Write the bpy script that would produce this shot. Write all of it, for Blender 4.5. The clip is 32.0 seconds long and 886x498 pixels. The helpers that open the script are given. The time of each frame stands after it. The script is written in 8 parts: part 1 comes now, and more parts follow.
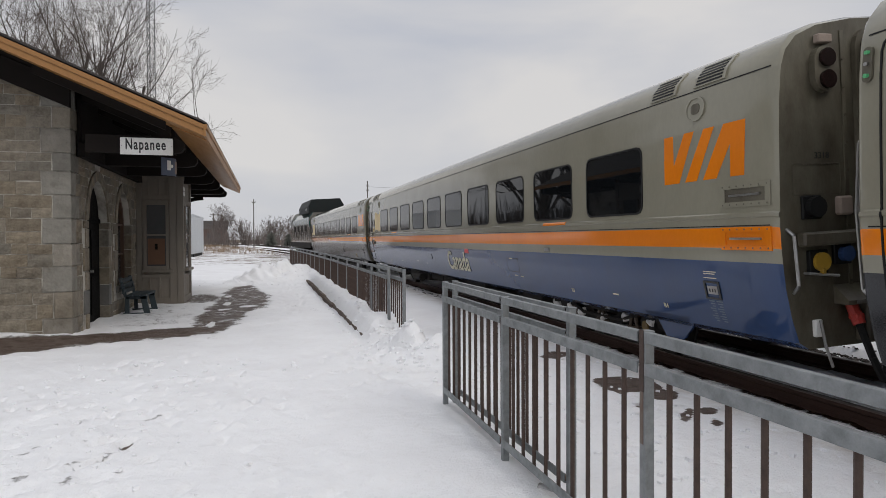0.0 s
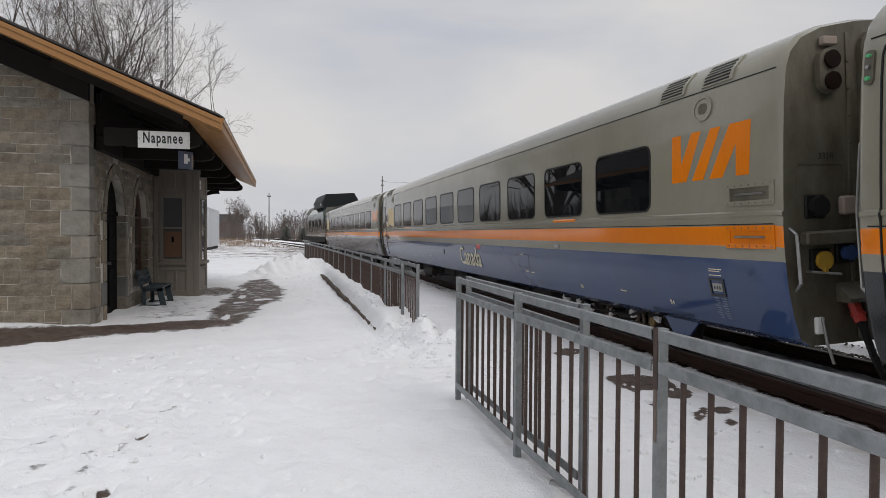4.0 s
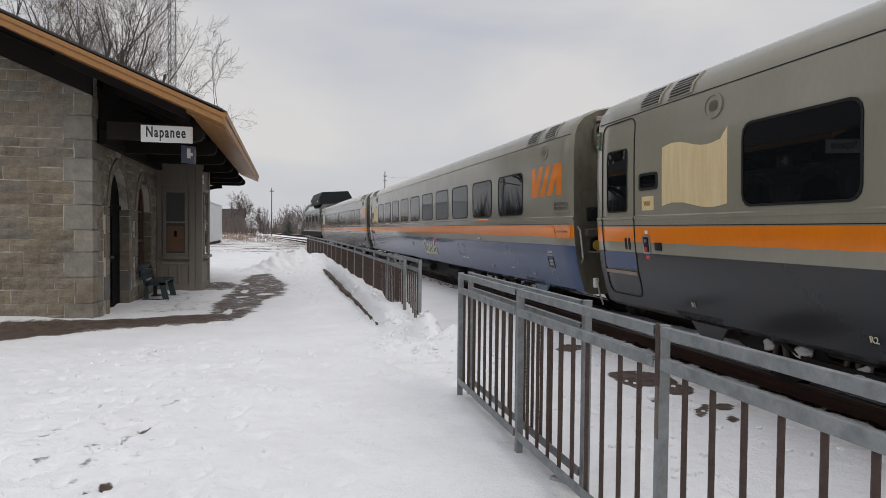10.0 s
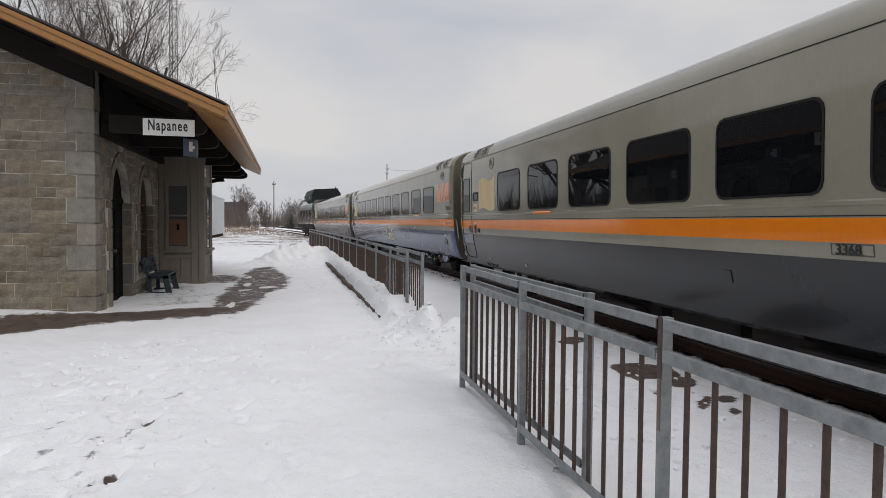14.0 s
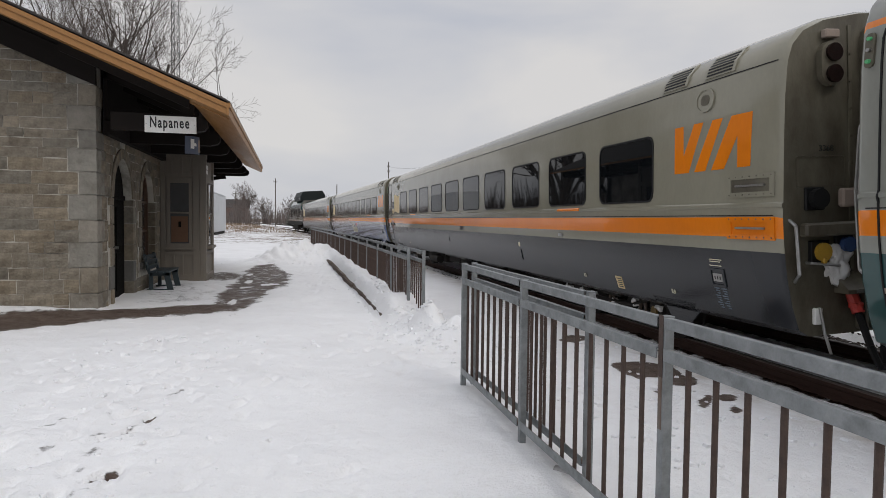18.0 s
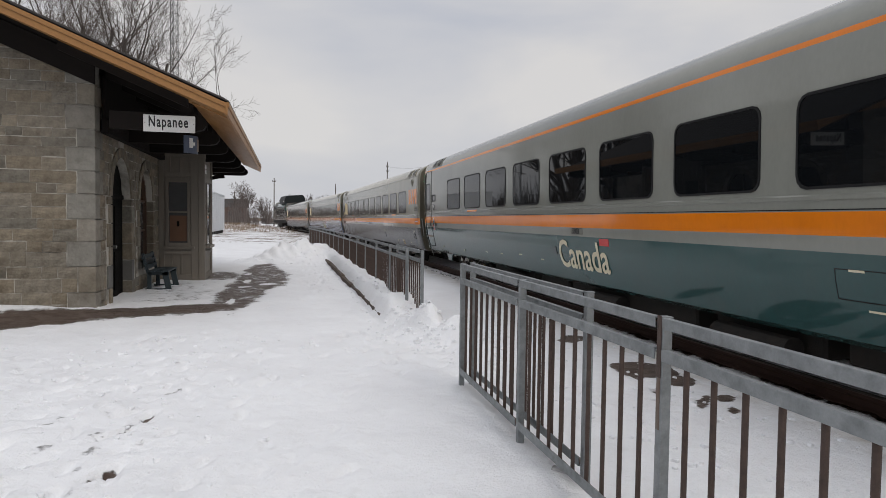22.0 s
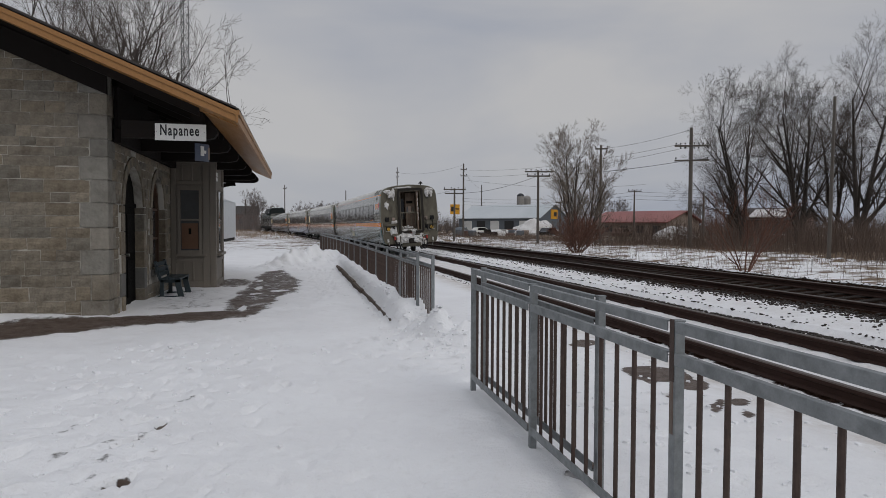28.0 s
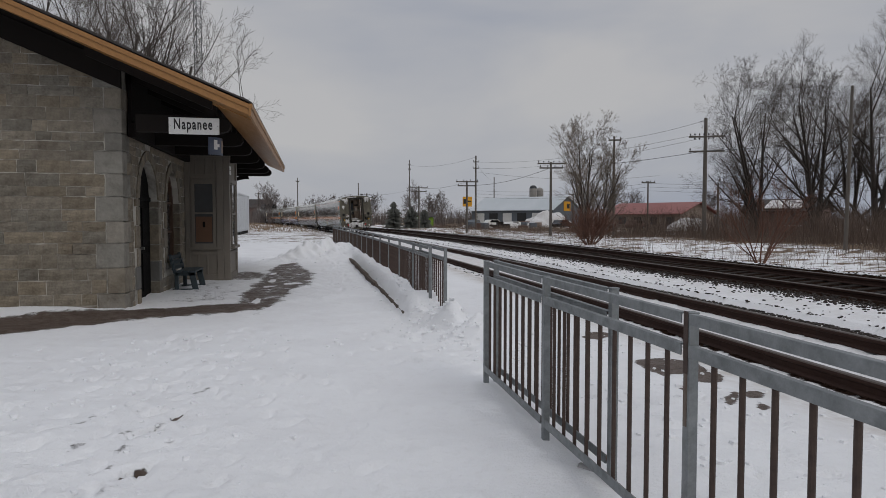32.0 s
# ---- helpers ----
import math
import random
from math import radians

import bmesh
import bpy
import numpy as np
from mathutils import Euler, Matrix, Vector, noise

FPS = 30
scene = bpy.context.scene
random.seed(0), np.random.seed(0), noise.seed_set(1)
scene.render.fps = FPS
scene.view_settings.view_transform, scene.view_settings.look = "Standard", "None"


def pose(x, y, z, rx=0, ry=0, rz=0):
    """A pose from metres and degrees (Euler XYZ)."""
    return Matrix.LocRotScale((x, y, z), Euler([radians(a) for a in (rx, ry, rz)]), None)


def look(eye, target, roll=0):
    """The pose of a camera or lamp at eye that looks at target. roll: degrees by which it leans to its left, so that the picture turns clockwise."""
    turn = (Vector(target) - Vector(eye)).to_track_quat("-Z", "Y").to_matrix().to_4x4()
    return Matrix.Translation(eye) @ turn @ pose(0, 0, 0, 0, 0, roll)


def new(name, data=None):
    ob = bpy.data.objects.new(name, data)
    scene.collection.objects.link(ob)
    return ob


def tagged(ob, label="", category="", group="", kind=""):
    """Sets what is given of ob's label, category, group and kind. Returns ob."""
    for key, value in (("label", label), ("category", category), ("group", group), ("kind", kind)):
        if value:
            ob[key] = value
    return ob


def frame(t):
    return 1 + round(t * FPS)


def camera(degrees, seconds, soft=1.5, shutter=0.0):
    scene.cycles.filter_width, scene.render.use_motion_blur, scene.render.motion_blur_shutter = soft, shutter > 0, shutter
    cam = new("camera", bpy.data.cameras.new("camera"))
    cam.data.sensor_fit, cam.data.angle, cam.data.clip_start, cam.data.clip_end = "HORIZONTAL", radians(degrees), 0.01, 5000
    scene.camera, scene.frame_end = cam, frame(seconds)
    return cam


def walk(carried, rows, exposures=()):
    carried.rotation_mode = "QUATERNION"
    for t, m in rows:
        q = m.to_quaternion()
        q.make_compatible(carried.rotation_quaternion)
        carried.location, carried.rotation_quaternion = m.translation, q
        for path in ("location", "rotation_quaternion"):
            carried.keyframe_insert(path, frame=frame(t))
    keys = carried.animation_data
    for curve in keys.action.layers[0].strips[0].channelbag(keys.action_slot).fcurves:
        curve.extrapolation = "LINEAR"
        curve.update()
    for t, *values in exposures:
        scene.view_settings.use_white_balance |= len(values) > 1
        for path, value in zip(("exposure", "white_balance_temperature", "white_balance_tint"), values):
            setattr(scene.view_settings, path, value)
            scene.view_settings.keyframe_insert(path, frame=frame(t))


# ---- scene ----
cam = camera(66.3, 32.0, soft=0.8)
PATH = [
    (0, pose(0, 0, 1.6, 89.13, 0.22, -14.47)),
    (0.5, pose(0, 0, 1.6, 89.14, 0.00, -14.31)),
    (1, pose(0, 0, 1.6, 88.80, 0.07, -13.94)),
    (1.5, pose(0, 0, 1.6, 88.64, -0.03, -13.70)),
    (2, pose(0, 0, 1.6, 88.62, -0.11, -13.83)),
    (2.5, pose(0, 0, 1.6, 88.58, -0.17, -13.56)),
    (3, pose(0, 0, 1.6, 88.61, -0.19, -13.33)),
    (3.5, pose(0, 0, 1.6, 88.72, -0.33, -13.22)),
    (5.5, pose(0, 0, 1.6, 88.76, -0.24, -13.52)),
    (6, pose(0, 0, 1.6, 88.69, -0.32, -13.55)),
    (6.5, pose(0, 0, 1.6, 88.89, -0.50, -13.39)),
    (7, pose(0, 0, 1.6, 88.76, -0.32, -13.35)),
    (7.5, pose(0, 0, 1.6, 88.52, -0.25, -13.40)),
    (8, pose(0, 0, 1.6, 88.28, -0.23, -13.44)),
    (8.5, pose(0, 0, 1.6, 88.19, -0.46, -13.54)),
    (9, pose(0, 0, 1.6, 88.46, -0.46, -13.19)),
    (9.5, pose(0, 0, 1.6, 88.26, -0.60, -13.18)),
    (10, pose(0, 0, 1.6, 88.37, -0.57, -13.07)),
    (10.5, pose(0, 0, 1.6, 88.16, -0.43, -12.75)),
    (11, pose(0, 0, 1.6, 88.09, -0.47, -12.79)),
    (11.5, pose(0, 0, 1.6, 88.31, -0.70, -13.12)),
    (12, pose(0, 0, 1.6, 88.06, -0.64, -13.05)),
    (12.5, pose(0, 0, 1.6, 87.92, -0.54, -12.94)),
    (13, pose(0, 0, 1.6, 87.95, -0.63, -12.85)),
    (13.5, pose(0, 0, 1.6, 87.81, -0.67, -12.78)),
    (14, pose(0, 0, 1.6, 87.76, -0.46, -12.88)),
    (14.5, pose(0, 0, 1.6, 87.85, -0.51, -12.87)),
    (16.5, pose(0, 0, 1.6, 87.47, -0.62, -12.87)),
    (17, pose(0, 0, 1.6, 87.50, -0.55, -12.80)),
    (17.5, pose(0, 0, 1.6, 87.44, -0.59, -12.74)),
    (18, pose(0, 0, 1.6, 87.58, -0.62, -12.76)),
    (18.5, pose(0, 0, 1.6, 87.76, -0.58, -12.68)),
    (19, pose(0, 0, 1.6, 87.98, -0.61, -12.58)),
    (19.5, pose(0, 0, 1.6, 88.08, -0.55, -12.69)),
    (20, pose(0, 0, 1.6, 87.97, -0.55, -12.50)),
    (20.5, pose(0, 0, 1.6, 87.87, -0.53, -12.65)),
    (21, pose(0, 0, 1.6, 87.84, -0.68, -12.84)),
    (21.5, pose(0, 0, 1.6, 87.71, -0.82, -12.98)),
    (22, pose(0, 0, 1.6, 87.58, -0.77, -12.87)),
    (22.5, pose(0, 0, 1.6, 87.52, -0.80, -12.82)),
    (23, pose(0, 0, 1.6, 87.66, -0.89, -12.75)),
    (23.5, pose(0, 0, 1.6, 87.76, -0.94, -12.80)),
    (24, pose(0, 0, 1.6, 87.90, -0.89, -12.66)),
    (24.5, pose(0, 0, 1.6, 87.94, -0.97, -12.59)),
    (25, pose(0, 0, 1.6, 88.03, -1.01, -12.45)),
    (25.5, pose(0, 0, 1.6, 88.00, -0.77, -12.35)),
    (27.5, pose(0, 0, 1.6, 88.03, -0.25, -12.11)),
    (28, pose(0, 0, 1.6, 88.01, -0.21, -12.01)),
    (28.5, pose(0, 0, 1.6, 88.12, 0.02, -11.64)),
    (29, pose(0, 0, 1.6, 88.20, 0.12, -11.96)),
    (29.5, pose(0, 0, 1.6, 87.97, 0.10, -11.89)),
    (30, pose(0, 0, 1.6, 87.39, 0.06, -11.65)),
    (30.5, pose(0, 0, 1.6, 87.62, 0.23, -11.21)),
    (31, pose(0, 0, 1.6, 87.63, 0.20, -11.39)),
    (31.5, pose(0, 0, 1.6, 87.58, 0.17, -11.12)),
    (32, pose(0, 0, 1.6, 87.37, 0.00, -10.96)),
]
# exposure of the clip's camera: it stops down once the train has gone by
EXPOSE = [(0, 0.0, 6720, 10), (22.5, 0.0, 6720, 10), (23.5, -0.05, 6690, 10), (24.0, -0.12, 6590, 10), (24.5, -0.25, 6630, 10), (25.0, -0.33, 6610, 10), (25.5, -0.40, 6590, 10), (27.5, -0.5, 6560, 10), (32.0, -0.54, 6540, 10)]
walk(cam, PATH, EXPOSE)

# ---- world, sun ----
world = bpy.data.worlds.new("winter_overcast")
scene.world = world
world.use_nodes = True
wn, wl = world.node_tree.nodes, world.node_tree.links
wn.clear()
w_out = wn.new("ShaderNodeOutputWorld")
w_sky = wn.new("ShaderNodeTexSky")
w_sky.sky_type = "NISHITA"
w_sky.sun_disc = False
w_sky.sun_elevation = radians(40)
w_sky.sun_rotation = radians(153)
w_bg_sky = wn.new("ShaderNodeBackground")
w_bg_sky.inputs["Strength"].default_value = 0.05
wl.new(w_sky.outputs["Color"], w_bg_sky.inputs["Color"])
w_tc = wn.new("ShaderNodeTexCoord")
w_map = wn.new("ShaderNodeMapping")
w_map.inputs["Scale"].default_value = (1.0, 1.0, 3.2)
wl.new(w_tc.outputs["Generated"], w_map.inputs["Vector"])
w_noise = wn.new("ShaderNodeTexNoise")
w_noise.inputs["Scale"].default_value = 1.7
w_noise.inputs["Detail"].default_value = 5.0
w_noise.inputs["Roughness"].default_value = 0.48
w_noise.inputs["Distortion"].default_value = 0.35
wl.new(w_map.outputs["Vector"], w_noise.inputs["Vector"])
w_ramp = wn.new("ShaderNodeValToRGB")
w_ramp.color_ramp.elements[0].position = 0.34
w_ramp.color_ramp.elements[0].color = (0.45, 0.495, 0.60, 1)
w_ramp.color_ramp.elements[1].position = 0.66
w_ramp.color_ramp.elements[1].color = (0.695, 0.695, 0.71, 1)
wl.new(w_noise.outputs["Fac"], w_ramp.inputs["Fac"])
w_bg_cloud = wn.new("ShaderNodeBackground")
wl.new(w_ramp.outputs["Color"], w_bg_cloud.inputs["Color"])
# an overcast sky is brightest overhead
w_sep = wn.new("ShaderNodeSeparateXYZ")
wl.new(w_tc.outputs["Generated"], w_sep.inputs["Vector"])
w_zen = wn.new("ShaderNodeMapRange")
w_zen.interpolation_type = "SMOOTHSTEP"
for w_key, w_val in (("From Min", 0.3), ("From Max", 1.0), ("To Min", 1.0), ("To Max", 1.72)):
    w_zen.inputs[w_key].default_value = w_val
wl.new(w_sep.outputs["Z"], w_zen.inputs["Value"])
wl.new(w_zen.outputs["Result"], w_bg_cloud.inputs["Strength"])
w_mix = wn.new("ShaderNodeMixShader")
w_mix.inputs["Fac"].default_value = 0.93
wl.new(w_bg_sky.outputs["Background"], w_mix.inputs[1])
wl.new(w_bg_cloud.outputs["Background"], w_mix.inputs[2])
wl.new(w_mix.outputs["Shader"], w_out.inputs["Surface"])

sun = new("sun", bpy.data.lights.new("sun", "SUN"))
sun.data.energy = 0.85
sun.data.angle = radians(30)
sun.data.color = (1.0, 0.96, 0.9)
sun.matrix_world = look((20, -40, 37.5), (0, 0, 0))

# ---- materials ----


def material(name, colour, rough=0.6, metal=0.0, second=None, scale=6.0, amount=0.5, fine=None, bump=0.15, bump_scale=60.0, rough_var=0.1, spec=0.5, per_object=0.0, stretch=(1, 1, 1), coat=0.0, island=0.0):
    """A procedural surface: base colour with a second one in patches, fine grain, relief and uneven gloss."""
    m = bpy.data.materials.new(name)
    m.use_nodes = True
    n, l = m.node_tree.nodes, m.node_tree.links
    p = n["Principled BSDF"]
    p.inputs["Metallic"].default_value = metal
    p.inputs["Specular IOR Level"].default_value = spec
    p.inputs["Coat Weight"].default_value = coat
    p.inputs["Coat Roughness"].default_value = 0.08
    tc = n.new("ShaderNodeTexCoord")
    mp = n.new("ShaderNodeMapping")
    mp.inputs["Scale"].default_value = stretch
    l.new(tc.outputs["Object"], mp.inputs["Vector"])
    big = n.new("ShaderNodeTexNoise")
    big.inputs["Scale"].default_value = scale
    big.inputs["Detail"].default_value = 6
    big.inputs["Roughness"].default_value = 0.65
    l.new(mp.outputs["Vector"], big.inputs["Vector"])
    ramp = n.new("ShaderNodeMapRange")
    ramp.inputs["From Min"].default_value = 0.5 - 0.28 * (1.2 - amount)
    ramp.inputs["From Max"].default_value = 0.5 + 0.28 * (1.2 - amount) + 0.1
    ramp.inputs["To Max"].default_value = min(1.0, amount * 1.4)
    l.new(big.outputs["Fac"], ramp.inputs["Value"])
    mix = n.new("ShaderNodeMix")
    mix.data_type = "RGBA"
    mix.inputs["A"].default_value = (*colour, 1)
    second = second or tuple(c * 0.75 for c in colour)
    mix.inputs["B"].default_value = (*second, 1)
    l.new(ramp.outputs["Result"], mix.inputs["Factor"])
    last = mix.outputs["Result"]
    small = n.new("ShaderNodeTexNoise")
    small.inputs["Scale"].default_value = bump_scale
    small.inputs["Detail"].default_value = 5
    l.new(mp.outputs["Vector"], small.inputs["Vector"])
    hsv = n.new("ShaderNodeHueSaturation")
    l.new(last, hsv.inputs["Color"])
    grain = n.new("ShaderNodeMapRange")
    grain.inputs["To Min"].default_value = 0.86 if fine is None else 1 - fine
    grain.inputs["To Max"].default_value = 1.14 if fine is None else 1 + fine
    l.new(small.outputs["Fac"], grain.inputs["Value"])
    val = grain.outputs["Result"]
    if per_object or island:
        if island:
            src = n.new("ShaderNodeNewGeometry").outputs["Random Per Island"]
        else:
            src = n.new("ShaderNodeObjectInfo").outputs["Random"]
        k = per_object or island
        rr = n.new("ShaderNodeMapRange")
        rr.inputs["To Min"].default_value = 1 - k
        rr.inputs["To Max"].default_value = 1 + k
        l.new(src, rr.inputs["Value"])
        mu = n.new("ShaderNodeMath")
        mu.operation = "MULTIPLY"
        l.new(val, mu.inputs[0])
        l.new(rr.outputs["Result"], mu.inputs[1])
        val = mu.outputs["Value"]
    l.new(val, hsv.inputs["Value"])
    l.new(hsv.outputs["Color"], p.inputs["Base Color"])
    rv = n.new("ShaderNodeMapRange")
    rv.inputs["To Min"].default_value = max(0.02, rough - rough_var)
    rv.inputs["To Max"].default_value = min(1.0, rough + rough_var)
    l.new(big.outputs["Fac"], rv.inputs["Value"])
    l.new(rv.outputs["Result"], p.inputs["Roughness"])
    if bump:
        bp = n.new("ShaderNodeBump")
        bp.inputs["Strength"].default_value = bump
        bp.inputs["Distance"].default_value = 0.02
        l.new(small.outputs["Fac"], bp.inputs["Height"])
        l.new(bp.outputs["Normal"], p.inputs["Normal"])
    return m


def glow(name, colour, strength):
    m = bpy.data.materials.new(name)
    m.use_nodes = True
    p = m.node_tree.nodes["Principled BSDF"]
    p.inputs["Base Color"].default_value = (*colour, 1)
    p.inputs["Emission Color"].default_value = (*colour, 1)
    p.inputs["Emission Strength"].default_value = strength
    return m


def car_paint(name, colour, dirt, rough=0.09):
    """Aged gloss paint with road film and faint vertical run marks."""
    return material(name, colour, rough=rough, second=dirt, scale=0.9, amount=0.5, fine=0.06, bump=0.008, bump_scale=25, rough_var=0.05, stretch=(1, 1, 0.5), spec=0.46)


M_OLIVE = car_paint("grey_green_paint", (0.27, 0.256, 0.198), (0.195, 0.182, 0.135))
M_GREY = car_paint("pale_grey_green_paint", (0.255, 0.26, 0.23), (0.195, 0.195, 0.17))
M_ORANGE = car_paint("orange_stripe_paint", (0.80, 0.215, 0.012), (0.62, 0.165, 0.016))
M_BLUE = car_paint("dull_blue_paint", (0.03, 0.062, 0.155), (0.035, 0.055, 0.10))
M_SLATE = car_paint("slate_grey_paint", (0.017, 0.020, 0.025), (0.021, 0.021, 0.021), rough=0.24)
M_TEAL = car_paint("dark_teal_paint", (0.022, 0.075, 0.075), (0.04, 0.07, 0.065))
M_LOCO = car_paint("grimy_silver_paint", (0.16, 0.155, 0.14), (0.07, 0.06, 0.05))
M_CREAM = material("weathered_cream_vinyl", (0.70, 0.575, 0.34), rough=0.5, second=(0.55, 0.36, 0.15), scale=2.5, amount=0.55, bump=0.03, stretch=(1, 3, 0.4))
M_ENDGREY = material("grimy_end_paint", (0.125, 0.114, 0.082), rough=0.5, second=(0.04, 0.029, 0.018), scale=2.0, amount=0.72, bump=0.06, stretch=(1.4, 1, 0.6))
M_GLASS = material("tinted_train_glass", (0.006, 0.007, 0.008), rough=0.015, scale=1.0, amount=0.2, bump=0.0, rough_var=0.005, spec=0.3, fine=0.0)
M_RUBBER = material("black_rubber", (0.009, 0.009, 0.009), rough=0.6, spec=0.25, bump=0.05)
M_GRIMERUBBER = material("grimy_rubber", (0.014, 0.013, 0.012), rough=0.65, spec=0.25, second=(0.05, 0.038, 0.026), scale=3, amount=0.35, bump=0.1, stretch=(2, 2, 0.5))
M_UNDER = material("grimy_underframe_steel", (0.014, 0.013, 0.012), rough=0.8, spec=0.2, second=(0.038, 0.031, 0.025), scale=5, bump=0.3)
M_RUSTDARK = material("oily_rusted_steel", (0.05, 0.034, 0.024), rough=0.6, second=(0.10, 0.07, 0.045), scale=12, bump=0.3)
M_STEEL = material("bare_steel", (0.42, 0.42, 0.42), rough=0.35, metal=0.9, second=(0.25, 0.23, 0.2), scale=9, bump=0.05)
M_YELLOW = material("yellow_cap_paint", (0.42, 0.25, 0.03), rough=0.45, scale=14, bump=0.1)
M_REDHOSE = material("red_hose", (0.42, 0.04, 0.03), rough=0.5, scale=12, bump=0.1)
M_DARKRED = material("unlit_red_lens", (0.012, 0.005, 0.0045), rough=0.2, bump=0.0)
M_COWL = material("sooty_black_cowl", (0.008, 0.013, 0.014), rough=0.6, spec=0.25, second=(0.014, 0.015, 0.014), scale=2, bump=0.05)
M_REDLEAF = material("red_vinyl", (0.6, 0.05, 0.05), rough=0.4, bump=0.02)
M_VESTIBULE = material("brown_vestibule_panel", (0.135, 0.092, 0.062), rough=0.6, second=(0.06, 0.04, 0.027), scale=4, bump=0.05)
M_IVORY = material("ivory_lettering", (0.72, 0.66, 0.48), rough=0.5, bump=0.02)
M_PRINT = material("faded_blue_print", (0.12, 0.16, 0.2), rough=0.5, bump=0.02)
M_WHITE = material("white_paint", (0.78, 0.78, 0.75), rough=0.5, second=(0.66, 0.64, 0.6), scale=4, bump=0.04)
M_BLACKINK = material("black_lettering", (0.02, 0.02, 0.02), rough=0.5, bump=0.02)
M_GREENLAMP = glow("green_marker_lamp", (0.06, 0.28, 0.12), 0.25)
M_ICE = material("packed_ice_and_snow", (0.70, 0.70, 0.70), rough=0.45, second=(0.36, 0.31, 0.25), scale=5, amount=0.5, bump=0.25, bump_scale=14)
M_GALV = material("galvanised_steel", (0.25, 0.265, 0.27), rough=0.55, metal=0.3, second=(0.125, 0.135, 0.138), scale=9, amount=0.7, bump=0.06, bump_scale=120, rough_var=0.15)
M_RUST = material("rusty_bar", (0.072, 0.046, 0.036), rough=0.8, second=(0.038, 0.026, 0.022), scale=22, amount=0.6, bump=0.3, bump_scale=150)
M_RUSTPOST = material("rust_streaked_steel", (0.15, 0.13, 0.11), rough=0.75, second=(0.105, 0.042, 0.02), scale=7, amount=0.75, bump=0.2, bump_scale=120, stretch=(3, 3, 0.6))
M_RAIL = material("rail_side_rust", (0.045, 0.023, 0.017), spec=0.2, rough=0.8, second=(0.03, 0.018, 0.015), scale=4, bump=0.2)
M_RAILTOP = material("worn_rail_head", (0.12, 0.095, 0.082), rough=0.5, metal=0.6, scale=3, bump=0.02)
M_TIE = material("creosoted_tie", (0.02, 0.014, 0.011), rough=0.9, spec=0.2, second=(0.036, 0.027, 0.022), scale=5, bump=0.6, bump_scale=40, stretch=(1, 4, 4), per_object=0.3)
M_STONE = material("grey_limestone", (0.235, 0.209, 0.168), rough=0.9, second=(0.105, 0.09, 0.071), scale=7, amount=0.6, fine=0.3, bump=1.0, bump_scale=24, per_object=0.17)


def weathered(m, tints, stain):
    """Give each block a tint of its own, and dark stains that run on from block to block."""
    n, l = m.node_tree.nodes, m.node_tree.links
    p = n["Principled BSDF"]
    old = p.inputs["Base Color"].links[0].from_socket
    ramp = n.new("ShaderNodeValToRGB")
    ramp.color_ramp.interpolation = "CONSTANT"
    for i, c in enumerate(tints):
        e = ramp.color_ramp.elements[i] if i < 2 else ramp.color_ramp.elements.new(i / len(tints))
        e.position = i / len(tints)
        e.color = (*c, 1)
    info = n.new("ShaderNodeObjectInfo")
    sep = n.new("ShaderNodeMath")
    sep.operation = "FRACT"
    far = n.new("ShaderNodeMath")
    far.operation = "MULTIPLY"
    far.inputs[1].default_value = 7.3
    l.new(info.outputs["Random"], far.inputs[0])
    l.new(far.outputs["Value"], sep.inputs[0])
    l.new(sep.outputs["Value"], ramp.inputs["Fac"])
    mul = n.new("ShaderNodeMix")
    mul.data_type, mul.blend_type = "RGBA", "MULTIPLY"
    mul.inputs["Factor"].default_value = 1.0
    l.new(old, mul.inputs["A"])
    l.new(ramp.outputs["Color"], mul.inputs["B"])
    geo = n.new("ShaderNodeNewGeometry")
    cloud = n.new("ShaderNodeTexNoise")
    cloud.inputs["Scale"].default_value, cloud.inputs["Detail"].default_value, cloud.inputs["Roughness"].default_value = 1.6, 8, 0.7
    l.new(geo.outputs["Position"], cloud.inputs["Vector"])
    rng = n.new("ShaderNodeMapRange")
    rng.inputs["From Min"].default_value, rng.inputs["From Max"].default_value, rng.inputs["To Max"].default_value = 0.5, 0.72, 0.7
    l.new(cloud.outputs["Fac"], rng.inputs["Value"])
    over = n.new("ShaderNodeMix")
    over.data_type, over.blend_type = "RGBA", "MULTIPLY"
    l.new(rng.outputs["Result"], over.inputs["Factor"])
    l.new(mul.outputs["Result"], over.inputs["A"])
    over.inputs["B"].default_value = (*stain, 1)
    l.new(over.outputs["Result"], p.inputs["Base Color"])


TINTS = ((1.0, 0.985, 0.965), (1.06, 1.0, 0.91), (0.93, 0.95, 0.96), (1.02, 0.96, 0.87), (0.96, 0.96, 0.95), (1.08, 1.05, 1.0))
weathered(M_STONE, TINTS, (0.42, 0.37, 0.32))
M_QUOIN = material("dressed_limestone", (0.25, 0.232, 0.2), rough=0.85, second=(0.12, 0.108, 0.09), scale=6, amount=0.5, bump=0.9, bump_scale=18, per_object=0.14)
weathered(M_QUOIN, TINTS, (0.4, 0.34, 0.28))
M_AXLE = material("grimy_yellow_paint", (0.16, 0.10, 0.025), rough=0.6, second=(0.05, 0.035, 0.02), scale=14, bump=0.1)
M_BALLAST = material("dark_ballast_stone", (0.035, 0.026, 0.021), rough=0.9, second=(0.02, 0.015, 0.012), scale=9, bump=0.3, island=0.5)
M_SNOW = material("loose_snow", (0.83, 0.835, 0.85), rough=0.85, second=(0.72, 0.72, 0.73), scale=6, amount=0.3, bump=0.3, bump_scale=40, spec=0.2)
